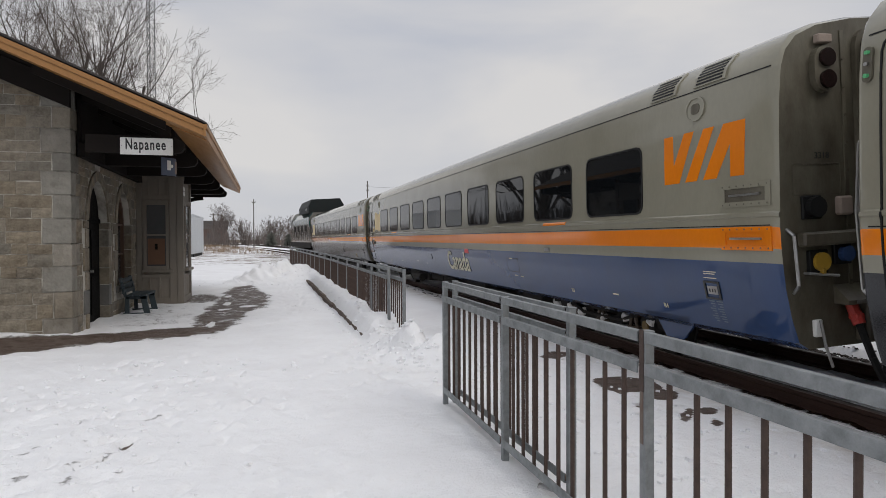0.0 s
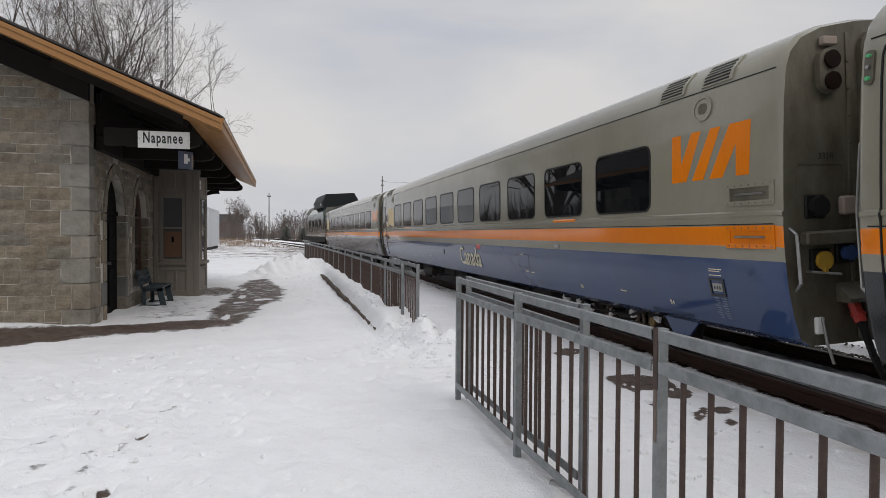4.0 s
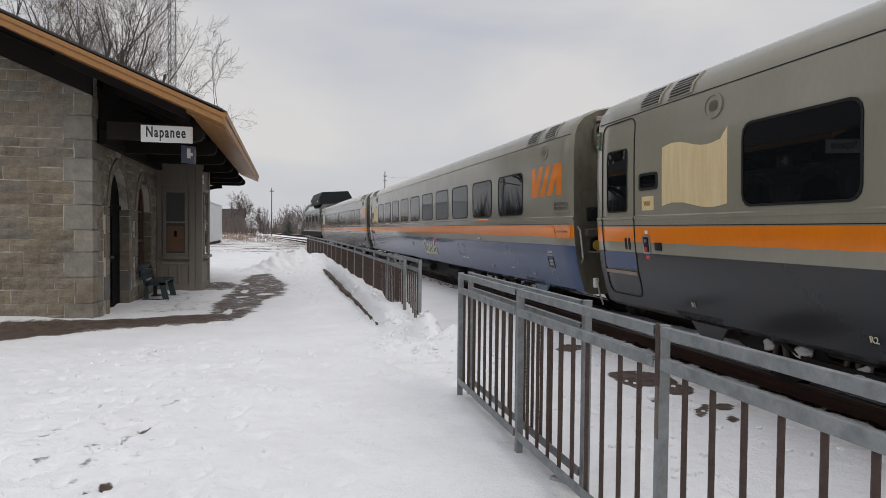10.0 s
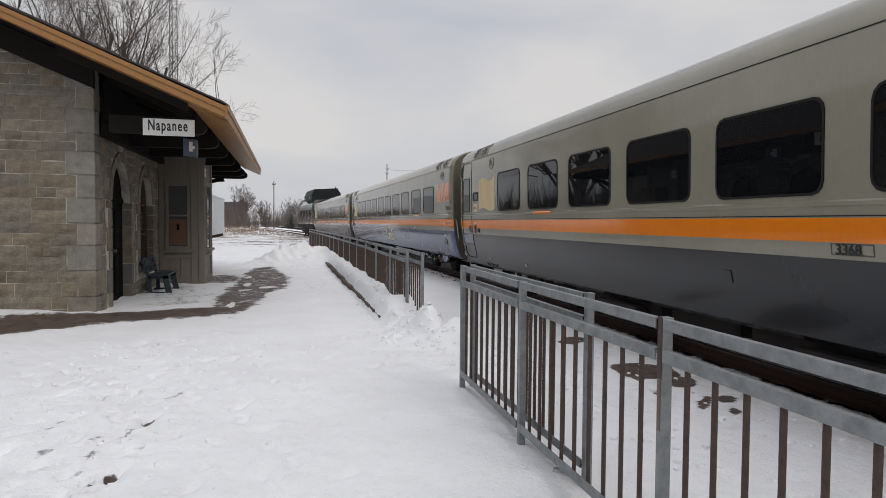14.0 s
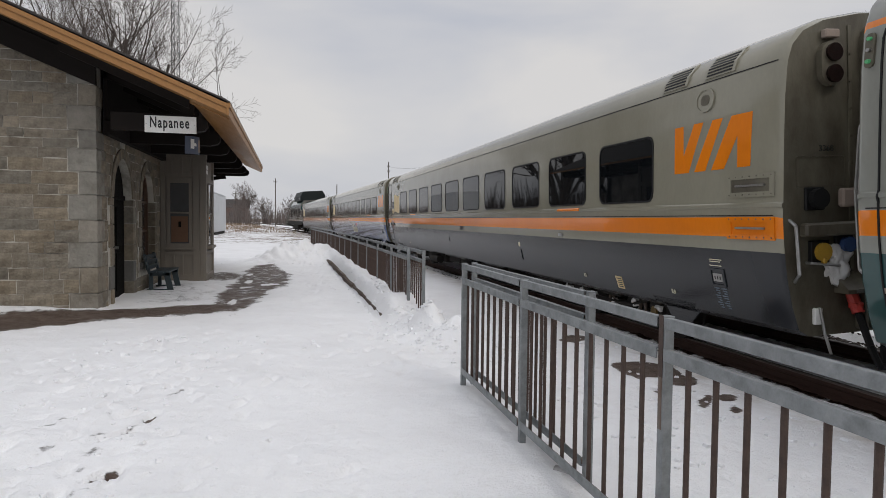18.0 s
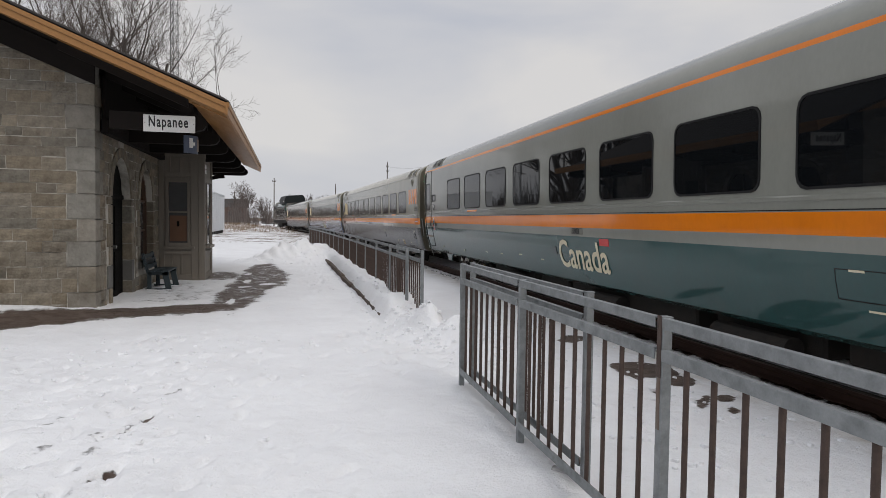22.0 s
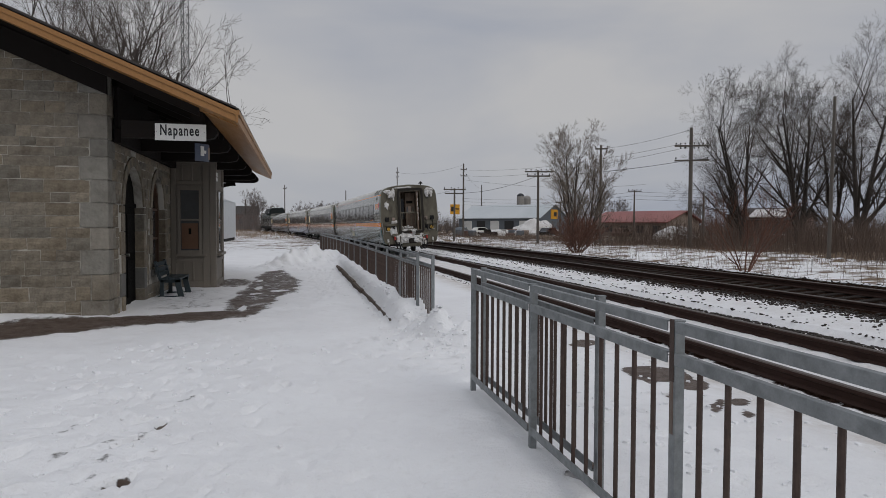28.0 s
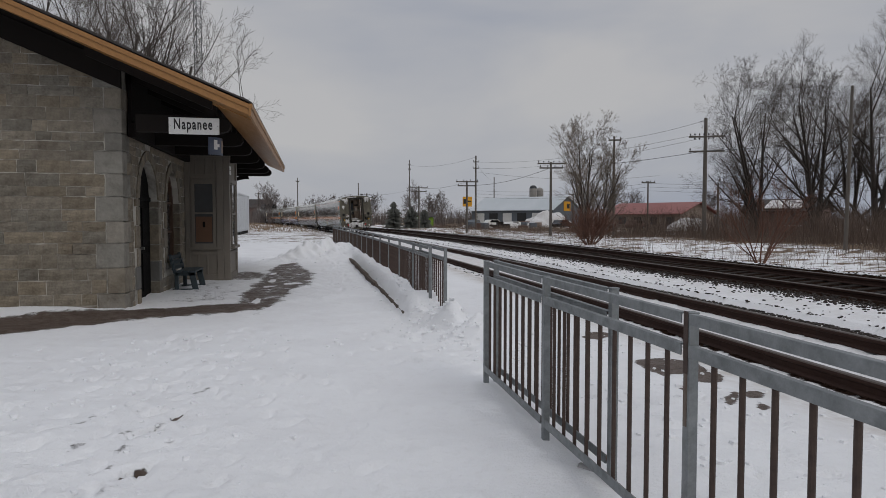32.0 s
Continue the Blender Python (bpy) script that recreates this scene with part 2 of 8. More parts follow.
M_STONE_DARK = material("damp_limestone", (0.13, 0.125, 0.115), rough=0.85, second=(0.08, 0.08, 0.075), scale=4, bump=0.5, bump_scale=24, per_object=0.15)
M_MORTAR = material("pale_mortar", (0.45, 0.425, 0.375), rough=0.95, second=(0.075, 0.066, 0.056), scale=1.5, amount=0.95, bump=0.5, bump_scale=70)
M_FASCIA = material("ochre_painted_board", (0.31, 0.148, 0.042), rough=0.5, second=(0.225, 0.105, 0.032), scale=2.0, bump=0.05, bump_scale=40, stretch=(6, 1, 6))
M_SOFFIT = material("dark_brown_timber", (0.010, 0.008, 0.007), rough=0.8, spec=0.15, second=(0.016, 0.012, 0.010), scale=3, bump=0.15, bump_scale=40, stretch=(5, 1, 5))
M_SHINGLE = material("dark_shingle", (0.045, 0.04, 0.038), rough=0.9, second=(0.07, 0.06, 0.055), scale=4, bump=0.4, per_object=0.25)
M_TAUPE = material("taupe_painted_timber", (0.205, 0.18, 0.148), rough=0.6, second=(0.15, 0.13, 0.11), scale=2.2, bump=0.08, bump_scale=50, stretch=(5, 5, 0.8))
M_PANE = material("station_window_glass", (0.085, 0.088, 0.09), rough=0.05, bump=0.0, rough_var=0.02, spec=0.8, fine=0.0)
M_DARKWOOD = material("near_black_door_wood", (0.006, 0.0055, 0.005), spec=0.05, rough=0.7, bump=0.1, stretch=(5, 5, 1))
M_BROWNWOOD = material("brown_stained_wood", (0.085, 0.042, 0.022), rough=0.6, second=(0.045, 0.024, 0.014), scale=4, bump=0.1, stretch=(5, 5, 1))
M_BROWNBLIND = material("brown_blind", (0.16, 0.085, 0.05), rough=0.8, scale=3, bump=0.1)
M_BENCH = material("blue_green_bench_paint", (0.03, 0.046, 0.054), rough=0.55, second=(0.02, 0.03, 0.035), scale=6, bump=0.1, stretch=(1, 5, 5))
M_SIGNBLUE = material("blue_sign_face", (0.085, 0.105, 0.155), rough=0.35, bump=0.0)
M_BARK = material("grey_brown_bark", (0.06, 0.049, 0.042), rough=0.95, second=(0.035, 0.029, 0.025), scale=4, bump=0.6, bump_scale=30, stretch=(3, 3, 0.6))
M_TWIG = material("twig_bark", (0.078, 0.062, 0.053), rough=0.95, second=(0.052, 0.041, 0.035), scale=1.0, bump=0.0)
# distance haze is mixed into this paler twig colour
M_TWIG_HAZE = material("haze_tinted_far_twigs", (0.15, 0.125, 0.115), rough=1.0, second=(0.10, 0.083, 0.076), scale=0.3, bump=0.0)
M_TWIG_PALE = material("pale_twig_bark", (0.19, 0.155, 0.125), rough=0.95, second=(0.13, 0.105, 0.085), scale=1.0, bump=0.0)
M_REDTWIG = material("reddish_shrub_stems", (0.13, 0.06, 0.04), rough=0.95, second=(0.08, 0.045, 0.033), scale=1.0, bump=0.0, island=0.3)
M_DRYGRASS = material("dry_winter_grass", (0.25, 0.17, 0.1), rough=0.95, second=(0.14, 0.095, 0.06), scale=0.6, amount=0.6, bump=0.0, island=0.35)
M_BRUSH = material("bare_brush_stems", (0.125, 0.088, 0.068), rough=0.95, second=(0.08, 0.056, 0.044), scale=0.3, bump=0.0, island=0.3)
M_WOODS = material("dark_bare_woods", (0.06, 0.048, 0.04), rough=1.0, second=(0.035, 0.028, 0.024), scale=0.3, bump=0.0, island=0.3)
M_CONIFER = material("dark_conifer_needles", (0.07, 0.072, 0.058), rough=0.9, second=(0.2, 0.2, 0.19), scale=1.5, bump=0.0, island=0.3)
M_POLE = material("weathered_pole_timber", (0.12, 0.105, 0.09), rough=0.9, second=(0.08, 0.07, 0.06), scale=3, bump=0.3, bump_scale=30, stretch=(5, 5, 0.5))
M_WIRE = material("black_wire", (0.03, 0.03, 0.03), rough=0.6, bump=0.0)
M_SHEDWALL = material("blue_grey_cladding", (0.13, 0.15, 0.17), rough=0.6, second=(0.1, 0.115, 0.13), scale=0.5, bump=0.1)
M_SHEDROOF = material("snowy_metal_roof", (0.55, 0.58, 0.6), rough=0.5, second=(0.42, 0.47, 0.48), scale=0.2, bump=0.05)
M_REDROOF = material("red_metal_roof", (0.24, 0.06, 0.05), rough=0.55, second=(0.32, 0.16, 0.14), scale=0.25, amount=0.5, bump=0.05)
M_BEIGE = material("beige_wall", (0.3, 0.24, 0.2), rough=0.8, second=(0.22, 0.17, 0.14), scale=0.4, bump=0.1)
M_BRICK = material("dull_red_brick_wall", (0.125, 0.08, 0.066), rough=0.9, second=(0.12, 0.06, 0.045), scale=0.8, bump=0.2)
M_SIGNYEL = material("amber_sign_face", (0.75, 0.36, 0.02), rough=0.5, bump=0.0)
M_CARDARK = material("dark_car_paint", (0.02, 0.022, 0.025), rough=0.25, bump=0.0, coat=0.5)
M_CONCRETE = material("silo_concrete", (0.33, 0.32, 0.3), rough=0.9, second=(0.24, 0.23, 0.22), scale=0.4, bump=0.2)
M_LIME = material("lime_green_paint", (0.2, 0.36, 0.03), rough=0.6, bump=0.02)
M_TRAILER = material("white_trailer_panel", (0.62, 0.64, 0.66), rough=0.5, second=(0.5, 0.52, 0.54), scale=0.8, bump=0.03, stretch=(1, 1, 0.3))
M_TIMBER = material("weathered_edging_timber", (0.1, 0.07, 0.05), rough=0.9, second=(0.055, 0.04, 0.032), scale=6, bump=0.5, bump_scale=40, stretch=(5, 1, 5))

# ---- building helpers ----


def box(bm, x0, y0, z0, x1, y1, z1, bevel=0.0, m=None):
    """A box between two corners, with worn edges if bevel is given."""
    r = bmesh.ops.create_cube(bm, size=1.0)
    vs = r["verts"]
    for v in vs:
        v.co = Vector(((x0 + x1) / 2 + v.co.x * (x1 - x0), (y0 + y1) / 2 + v.co.y * (y1 - y0), (z0 + z1) / 2 + v.co.z * (z1 - z0)))
    if bevel:
        es = list({e for v in vs for e in v.link_edges})
        r = bmesh.ops.bevel(bm, geom=es, offset=bevel, segments=1, affect="EDGES")
        vs = list({v for f in r["faces"] for v in f.verts} | {v for v in vs if v.is_valid})
    if m is not None:
        bmesh.ops.transform(bm, matrix=m, verts=vs)
    return vs


def rod(bm, a, b, r0, r1=None, n=6, caps=True):
    """A round bar from a to b, tapering if r1 is given."""
    a, b = Vector(a), Vector(b)
    r1 = r0 if r1 is None else r1
    d = (b - a).normalized()
    u = d.cross(Vector((0, 0, 1)) if abs(d.z) < 0.9 else Vector((1, 0, 0))).normalized()
    w = d.cross(u)
    ring = []
    for p, r in ((a, r0), (b, r1)):
        ring.append([bm.verts.new(p + (u * math.cos(t) + w * math.sin(t)) * r) for t in (2 * math.pi * i / n for i in range(n))])
    for i in range(n):
        bm.faces.new((ring[0][i], ring[0][(i + 1) % n], ring[1][(i + 1) % n], ring[1][i]))
    if caps:
        bm.faces.new(list(reversed(ring[0])))
        bm.faces.new(ring[1])


def tube(bm, pts, r, n=6):
    """A bent round pipe through the points."""
    for a, b in zip(pts[:-1], pts[1:]):
        rod(bm, a, b, r, r, n)


def plate(bm, outline, depth, axis="x"):
    """A flat plate: an outline in two coordinates, drawn out along the axis."""
    put = {"x": lambda u, v, w: (w, u, v), "y": lambda u, v, w: (u, w, v), "z": lambda u, v, w: (u, v, w)}[axis]
    lo = [bm.verts.new(put(u, v, depth[0])) for u, v in outline]
    hi = [bm.verts.new(put(u, v, depth[1])) for u, v in outline]
    n = len(outline)
    bm.faces.new(lo)
    bm.faces.new(list(reversed(hi)))
    for i in range(n):
        bm.faces.new((lo[i], hi[i], hi[(i + 1) % n], lo[(i + 1) % n]))


def rounded(u0, v0, u1, v1, r, n=3):
    """The outline of a rectangle with round corners."""
    out = []
    for cu, cv, a in ((u1 - r, v1 - r, 0), (u0 + r, v1 - r, 90), (u0 + r, v0 + r, 180), (u1 - r, v0 + r, 270)):
        out += [(cu + r * math.cos(radians(a + 90 * i / n)), cv + r * math.sin(radians(a + 90 * i / n))) for i in range(n + 1)]
    return out


def ring_plate(bm, outer, inner, depth, axis="x"):
    """A frame: the space between two outlines with as many points, drawn out along the axis."""
    put = {"x": lambda u, v, w: (w, u, v), "y": lambda u, v, w: (u, w, v), "z": lambda u, v, w: (u, v, w)}[axis]
    n = len(outer)
    vs = [[bm.verts.new(put(u, v, d)) for u, v in o] for d in depth for o in (outer, inner)]
    lo_o, lo_i, hi_o, hi_i = vs
    for i in range(n):
        j = (i + 1) % n
        bm.faces.new((lo_o[i], lo_o[j], lo_i[j], lo_i[i]))
        bm.faces.new((hi_o[i], hi_i[i], hi_i[j], hi_o[j]))
        bm.faces.new((lo_o[i], hi_o[i], hi_o[j], lo_o[j]))
        bm.faces.new((lo_i[i], lo_i[j], hi_i[j], hi_i[i]))


def mesh_from(name, bm, mats, smooth=False):
    bmesh.ops.recalc_face_normals(bm, faces=bm.faces)
    me = bpy.data.meshes.new(name)
    bm.to_mesh(me)
    bm.free()
    for m in mats if isinstance(mats, (list, tuple)) else (mats,):
        me.materials.append(m)
    if smooth:
        me.shade_smooth()
        me.set_sharp_from_angle(angle=radians(35))
    return me


def part(name, bm, mats, parent=None, label="", m=None, smooth=False):
    """One mesh object, a part of its parent."""
    ob = new(name, bm if isinstance(bm, bpy.types.Mesh) else mesh_from(name, bm, mats, smooth))
    ob.parent = parent
    if m is not None:
        ob.matrix_basis = m
    return tagged(ob, label=label)


def thing(name, label, category, m=None, group="", kind=""):
    """An Empty at the base of a thing that has parts."""
    ob = new(name)
    ob.empty_display_size = 0.2
    if m is not None:
        ob.matrix_basis = m
    return tagged(ob, label, category, group, kind)


def letters(name, text, size, mat, parent, m, label="", bold=0.0, squeeze=1.0, gap=1.0):
    """Words in the built-in font, as a thin mesh."""
    cu = bpy.data.curves.new(name, "FONT")
    cu.body = text
    cu.size = size
    cu.extrude = 0.002
    cu.offset = bold
    cu.space_character = gap
    cu.resolution_u = 3
    ob = bpy.data.objects.new(name, cu)
    me = bpy.data.meshes.new_from_object(ob)
    bpy.data.objects.remove(ob)
    bpy.data.curves.remove(cu)
    me.materials.clear()
    me.materials.append(mat)
    me.transform(Matrix.Diagonal((squeeze, 1, 1, 1)))
    return part(name, me, None, parent, label, m)


# ---- the line of the railway: one wide left-hand bend ----
BEND, BX, BY = 796.0, -789.8, 12.97
BEND_START = math.asin(-BY / BEND)
CANT = 3.3


def on_line(s, lat=0.0):
    """The place s metres along the platform track and lat metres to its right, and the heading there in degrees."""
    a = BEND_START + s / BEND
    return BX + (BEND + lat) * math.cos(a), BY + (BEND + lat) * math.sin(a), math.degrees(a)


def lat_of(x, y):
    return np.hypot(x - BX, y - BY) - BEND


def fence_x(y, lat=-4.42):
    return BX + math.sqrt((BEND + lat) ** 2 - (y - BY) ** 2)


# ---- ground ----


def smooth_step(a, b, v):
    t = np.clip((v - a) / (b - a), 0, 1)
    return t * t * (3 - 2 * t)


RNG = np.random.default_rng(3)
WAVES = [(RNG.uniform(0, 2 * math.pi), RNG.uniform(0, 2 * math.pi), k) for k in (0.13, 0.21, 0.4, 0.7, 1.1, 1.9, 2.9, 4.3, 6.1, 8.7) for _ in range(4)]


def lumps(x, y, lo=0.0, hi=99.0):
    """Soft random waves with wave numbers between lo and hi, about -1 to 1."""
    tot, n = 0.0, 0
    for a, ph, k in WAVES:
        if lo <= k <= hi:
            tot = tot + np.sin(k * 2.0 * (x * math.cos(a) + y * math.sin(a)) + ph)
            n += 1
    return tot / max(1.0, math.sqrt(n))


def blob(x, y, cx, cy, rx, ry, turn=0.0):
    c, s = math.cos(radians(turn)), math.sin(radians(turn))
    u, v = ((x - cx) * c + (y - cy) * s) / rx, (-(x - cx) * s + (y - cy) * c) / ry
    return np.exp(-(u * u + v * v))


FOOTPRINTS = [(-1.09, 5.80, 55), (-1.12, 5.64, 58), (-1.20, 5.40, 40), (-1.11, 4.63, 60), (-1.17, 4.55, 60)]
SCUFFS = [(-1.33, 4.62, 60), (-1.30, 4.96, 80), (-1.48, 5.82, 40), (-1.15, 5.55, 62), (-1.36, 5.3, 70), (-1.22, 4.3, 60), (-1.62, 5.1, 70), (-1.0, 6.5, 50), (-1.75, 5.7, 60), (-0.92, 11.42, 40), (-0.86, 11.32, 20)]
TRODDEN = [(RNG.normal(-1.5, 0.8), 3.4 + 6.5 * RNG.random(), RNG.uniform(40, 110), RNG.uniform(0.012, 0.038)) for _ in range(190)] + [(RNG.uniform(0.6, 2.2), RNG.uniform(6.6, 9.5), RNG.uniform(0, 180), RNG.uniform(0.02, 0.05)) for _ in range(60)] + [(RNG.uniform(0.2, 0.9), RNG.uniform(14, 24), RNG.uniform(60, 110), RNG.uniform(0.02, 0.035)) for _ in range(36)] + [(RNG.uniform(2.2, 4.3), RNG.uniform(2.5, 9), RNG.uniform(0, 180), RNG.uniform(0.01, 0.03)) for _ in range(60)]


def ground_z(x, y):
    lat = lat_of(x, y)
    near = smooth_step(60, 30, np.hypot(x, y))
    z = 0.02 * lumps(x, y, 0.2, 0.8) + 0.011 * near * lumps(x, y, 1.0, 3.0) + 0.008 * near * lumps(x, y, 4.0, 9.0)
    plat = 1 - smooth_step(-3.4, -2.2, lat)
    z = z * (0.4 + 0.6 * plat) + 0.02 * plat
    z = z - 0.1 * (1 - plat) * smooth_step(-2.6, -1.2, lat) * (lat < 1.6)
    z = z + 0.06 * smooth_step(0.2, 1.6, lat)
    z = z + 0.10 * smooth_step(1.4, 3.6, lat) + 0.12 * smooth_step(3.6, 6.2, lat)
    z = z - 0.65 * smooth_step(6.6, 8.8, lat) + 0.15 * smooth_step(9, 14, lat)
    z = z + 0.10 * smooth_step(8, 14, lat) * lumps(x, y, 0.0, 0.3)
    # beds of the two tracks lie just below their rails
    bed1 = smooth_step(-1.5, -1.1, lat) * (1 - smooth_step(1.1, 1.5, lat))
    z = z * (1 - bed1) + bed1 * ((lat + 0.755) * math.tan(radians(CANT)) - 0.165 + 0.014 * lumps(x, y, 1.0, 9.0))
    bed2 = smooth_step(3.3, 3.75, lat) * (1 - smooth_step(6.35, 6.8, lat))
    z = z * (1 - bed2) + bed2 * (0.17 + (lat - 4.3) * math.tan(radians(4.2)) - 0.19 + 0.01 * lumps(x, y, 1.9, 9.0))
    # bank against the far fence, and the ploughed heap at the platform's end
    bank = smooth_step(1.35, 1.62, x) * (1 - smooth_step(2.0, 2.35, x + 0.0)) * smooth_step(9.6, 11.0, y) * (1 - smooth_step(23, 28, y))
    z = z + bank * (0.33 + 0.025 * lumps(x, y, 0.7, 2.0) + 0.006 * lumps(x, y, 4.0, 9.0))
    lump = 0.30 * blob(x, y, 1.9, 9.0, 0.3, 0.45) + 0.22 * blob(x, y, 2.1, 8.35, 0.3, 0.4) + 0.2 * blob(x, y, 1.75, 9.8, 0.3, 0.6)
    z = z + lump * (1 + 0.3 * lumps(x, y, 2.5, 9.0))
    heap = 0.46 * blob(x, y, 0.2, 26.0, 0.9, 1.4) + 0.38 * blob(x, y, 1.3, 27.5, 1.0, 2.2) + 0.24 * blob(x, y, -0.6, 25.4, 0.7, 1.0)
    z = z + heap * (1 + 0.26 * lumps(x, y, 1.8, 9.0))
    z = z + 0.5 * smooth_step(28, 40, y) * (1 - smooth_step(-3, 2, x)) * 0.25
    # drift along the gable and swept strip along the wall
    z = z + 0.10 * blob(x, y, -5.2, 11.9, 2.2, 0.5)
    z = z + 0.06 * blob(x, y, 1.25, 3.9, 0.5, 2.6)
    # footprints and scuffs in the trodden snow
    z, close = np.array(z, dtype=float), (np.abs(x) < 5) & (y > 2) & (y < 25)
    if close.any():
        cx, cy = np.asarray(x, dtype=float)[close], np.asarray(y, dtype=float)[close]
        dz = 0.004 * lumps(cx * 2.3, cy * 2.3, 4.0, 9.0) * smooth_step(14, 8, cy) * smooth_step(1.0, -0.5, cx)
        for fx, fy, fa, fd in TRODDEN:
            by = np.abs(cy - fy) < 0.5
            px, py = cx[by], cy[by]
            e = blob(px, py, fx, fy, 0.115, 0.05, fa)
            dz[by] += -fd * smooth_step(0.25, 0.6, e) + 0.3 * fd * np.maximum(0, blob(px, py, fx, fy, 0.2, 0.13, fa + 20) - e)
        for fx, fy, fa in FOOTPRINTS:
            dz -= 0.045 * smooth_step(0.25, 0.6, blob(cx, cy, fx, fy, 0.10, 0.05, fa))
        z[close] += dz
    return z


def bare_mask(x, y):
    """How much wet brown paving shows through the snow, 0 to 1."""
    w = 0.17 * lumps(x, y * 0.5, 1.0, 9.0) + 0.08 * lumps(x, y, 0.3, 0.8)
    # the wet strip that runs along the gable end
    lower = np.interp(x, (-9.0, -3.96, -3.47, -2.86, -1.92, -1.10, -0.85), (9.6, 9.9, 10.42, 10.92, 11.5, 11.85, 12.3))
    upper = np.interp(x, (-9.0, -4.59, -3.91, -3.16, -2.72, -2.15, -1.5, -0.85), (11.25, 11.4, 11.72, 12.0, 12.35, 12.75, 13.0, 13.0))
    strip = np.minimum(y - lower, upper - y) / 0.4 + 0.35
    strip = np.minimum(strip, (-0.78 - x) / 0.5)
    # the worn path towards the far end
    ys = (11.7, 13.1, 15.0, 16.6, 19.0, 21.6, 23.6)
    left = np.interp(y, ys, (-1.6, -1.42, -1.42, -1.38, -1.32, -1.3, -1.1))
    right = np.interp(y, ys, (-0.95, -0.52, -0.40, -0.02, 0.08, -0.12, -0.45))
    path = np.minimum(np.minimum(x - left, right - x) / 0.4 + 0.34, np.minimum(y - 11.75, 23.9 - y) / 0.5)
    path = np.minimum(path, 0.74) + 0.12 * lumps(x * 0.8, y * 1.6, 1.0, 9.0)
    for ix, iy, rx, ry in ((-1.09, 19.7, 0.10, 0.35), (-0.98, 17.4, 0.09, 0.45), (-0.95, 16.0, 0.15, 0.25), (-1.04, 13.2, 0.07, 0.5), (-0.45, 16.5, 0.26, 0.4)):
        path = path - 0.9 * smooth_step(0.2, 0.7, blob(x, y, ix, iy, rx, ry))
    # thin wet film beside the bay
    path = np.maximum(path, 0.66 * smooth_step(0.15, 0.7, blob(x, y, -1.75, 19.3, 0.55, 1.5)))
    path = np.where((y > 11.6) & (y < 25.0), path, -1)
    speck = 0.34 * smooth_step(-3.0, -2.7, x) * smooth_step(-1.3, -1.8, x) * smooth_step(13.0, 13.6, y) * smooth_step(17.8, 17.0, y)
    m = np.clip(np.maximum(np.maximum(strip + 0.35 * w, path + 0.7 * w), speck + 0.5 * w * (speck > 0.05)), 0, 1)
    for fx, fy, fa in FOOTPRINTS:
        m = np.maximum(m, 1.2 * smooth_step(0.25, 0.75, blob(x, y, fx, fy, 0.075, 0.038, fa)))
    for fx, fy, fa in SCUFFS:
        m = np.maximum(m, 0.36 * smooth_step(0.1, 0.6, blob(x, y, fx, fy, 0.12, 0.05, fa)))
    for cx, cy, rx, ry in ((3.83, 6.70, 0.50, 0.34), (3.93, 6.2, 0.34, 0.16), (3.66, 5.36, 0.28, 0.05), (3.97, 5.5, 0.17, 0.08), (3.76, 5.08, 0.14, 0.05), (3.82, 8.65, 0.4, 0.16), (3.55, 5.9, 0.3, 0.05)):
        m = np.maximum(m, smooth_step(0.30, 0.42, blob(x, y, cx, cy, rx, ry, 50) + 0.05 * lumps(x, y, 3, 9)))
    return m


def ballast_mask(x, y):
    lat = lat_of(x, y)
    w = lumps(x, y, 1.0, 9.0)
    a = np.exp(-((lat - 4.78) / 1.85) ** 4) * 1.4
    edge = 0.42 * np.exp(-((lat - 3.45) / 0.3) ** 2)
    edge = edge + 0.72 * np.exp(-((np.abs(lat) - 0.80) / 0.13) ** 2)
    return smooth_step(0.35, 0.6, np.maximum(a, edge + 0.16 * w * smooth_step(0.05, 0.3, edge)))


def scrub_mask(x, y):
    lat = lat_of(x, y)
    right = smooth_step(8.2, 9.5, lat)
    left = smooth_step(34, 46, y) * (1 - smooth_step(-1.8, -1.2, lat)) * smooth_step(-30, -2, lat)
    w = lumps(x, y, 0.4, 9.0)
    deep = smooth_step(20, 30, lat) + smooth_step(60, 90, y) * (1 - smooth_step(-1.8, -1.2, lat)) * 0.6
    return np.clip(np.maximum(right * (0.40 + 0.30 * w + 0.45 * deep), left * (0.45 + 0.3 * w)), 0, 1)


def dirt_mask(x, y):
    """Brake dust and cinders blown over the snow beside the rails."""
    lat = lat_of(x, y)
    return np.exp(-((lat + 1.55) / 0.5) ** 2) + 0.6 * np.exp(-((lat - 0.1) / 0.75) ** 2) + 0.35 * np.exp(-((lat - 2.2) / 0.6) ** 2)


def axis_lines(*spans):
    out = []
    for a, b, n in spans:
        out += list(np.linspace(a, b, n, endpoint=False))
    return np.array(out + [spans[-1][1]])


GX = axis_lines((-1500, -200, 8), (-200, -40, 16), (-40, -8, 32), (-8, -3.4, 30), (-3.4, 1.2, 150), (1.2, 4.4, 60), (4.4, 13, 86), (13, 40, 54), (40, 200, 40), (200, 1500, 8))
GY = axis_lines((-600, -40, 8), (-40, 0, 20), (0, 3, 16), (3, 8.5, 170), (8.5, 14, 90), (14, 32, 120), (32, 80, 96), (80, 260, 60), (260, 2500, 10))
gx, gy = np.meshgrid(GX, GY)
gz = ground_z(gx, gy)
ids = np.arange(gx.size).reshape(gx.shape)
quads = np.stack([ids[:-1, :-1], ids[:-1, 1:], ids[1:, 1:], ids[1:, :-1]], -1).reshape(-1, 4)
me = bpy.data.meshes.new("ground")
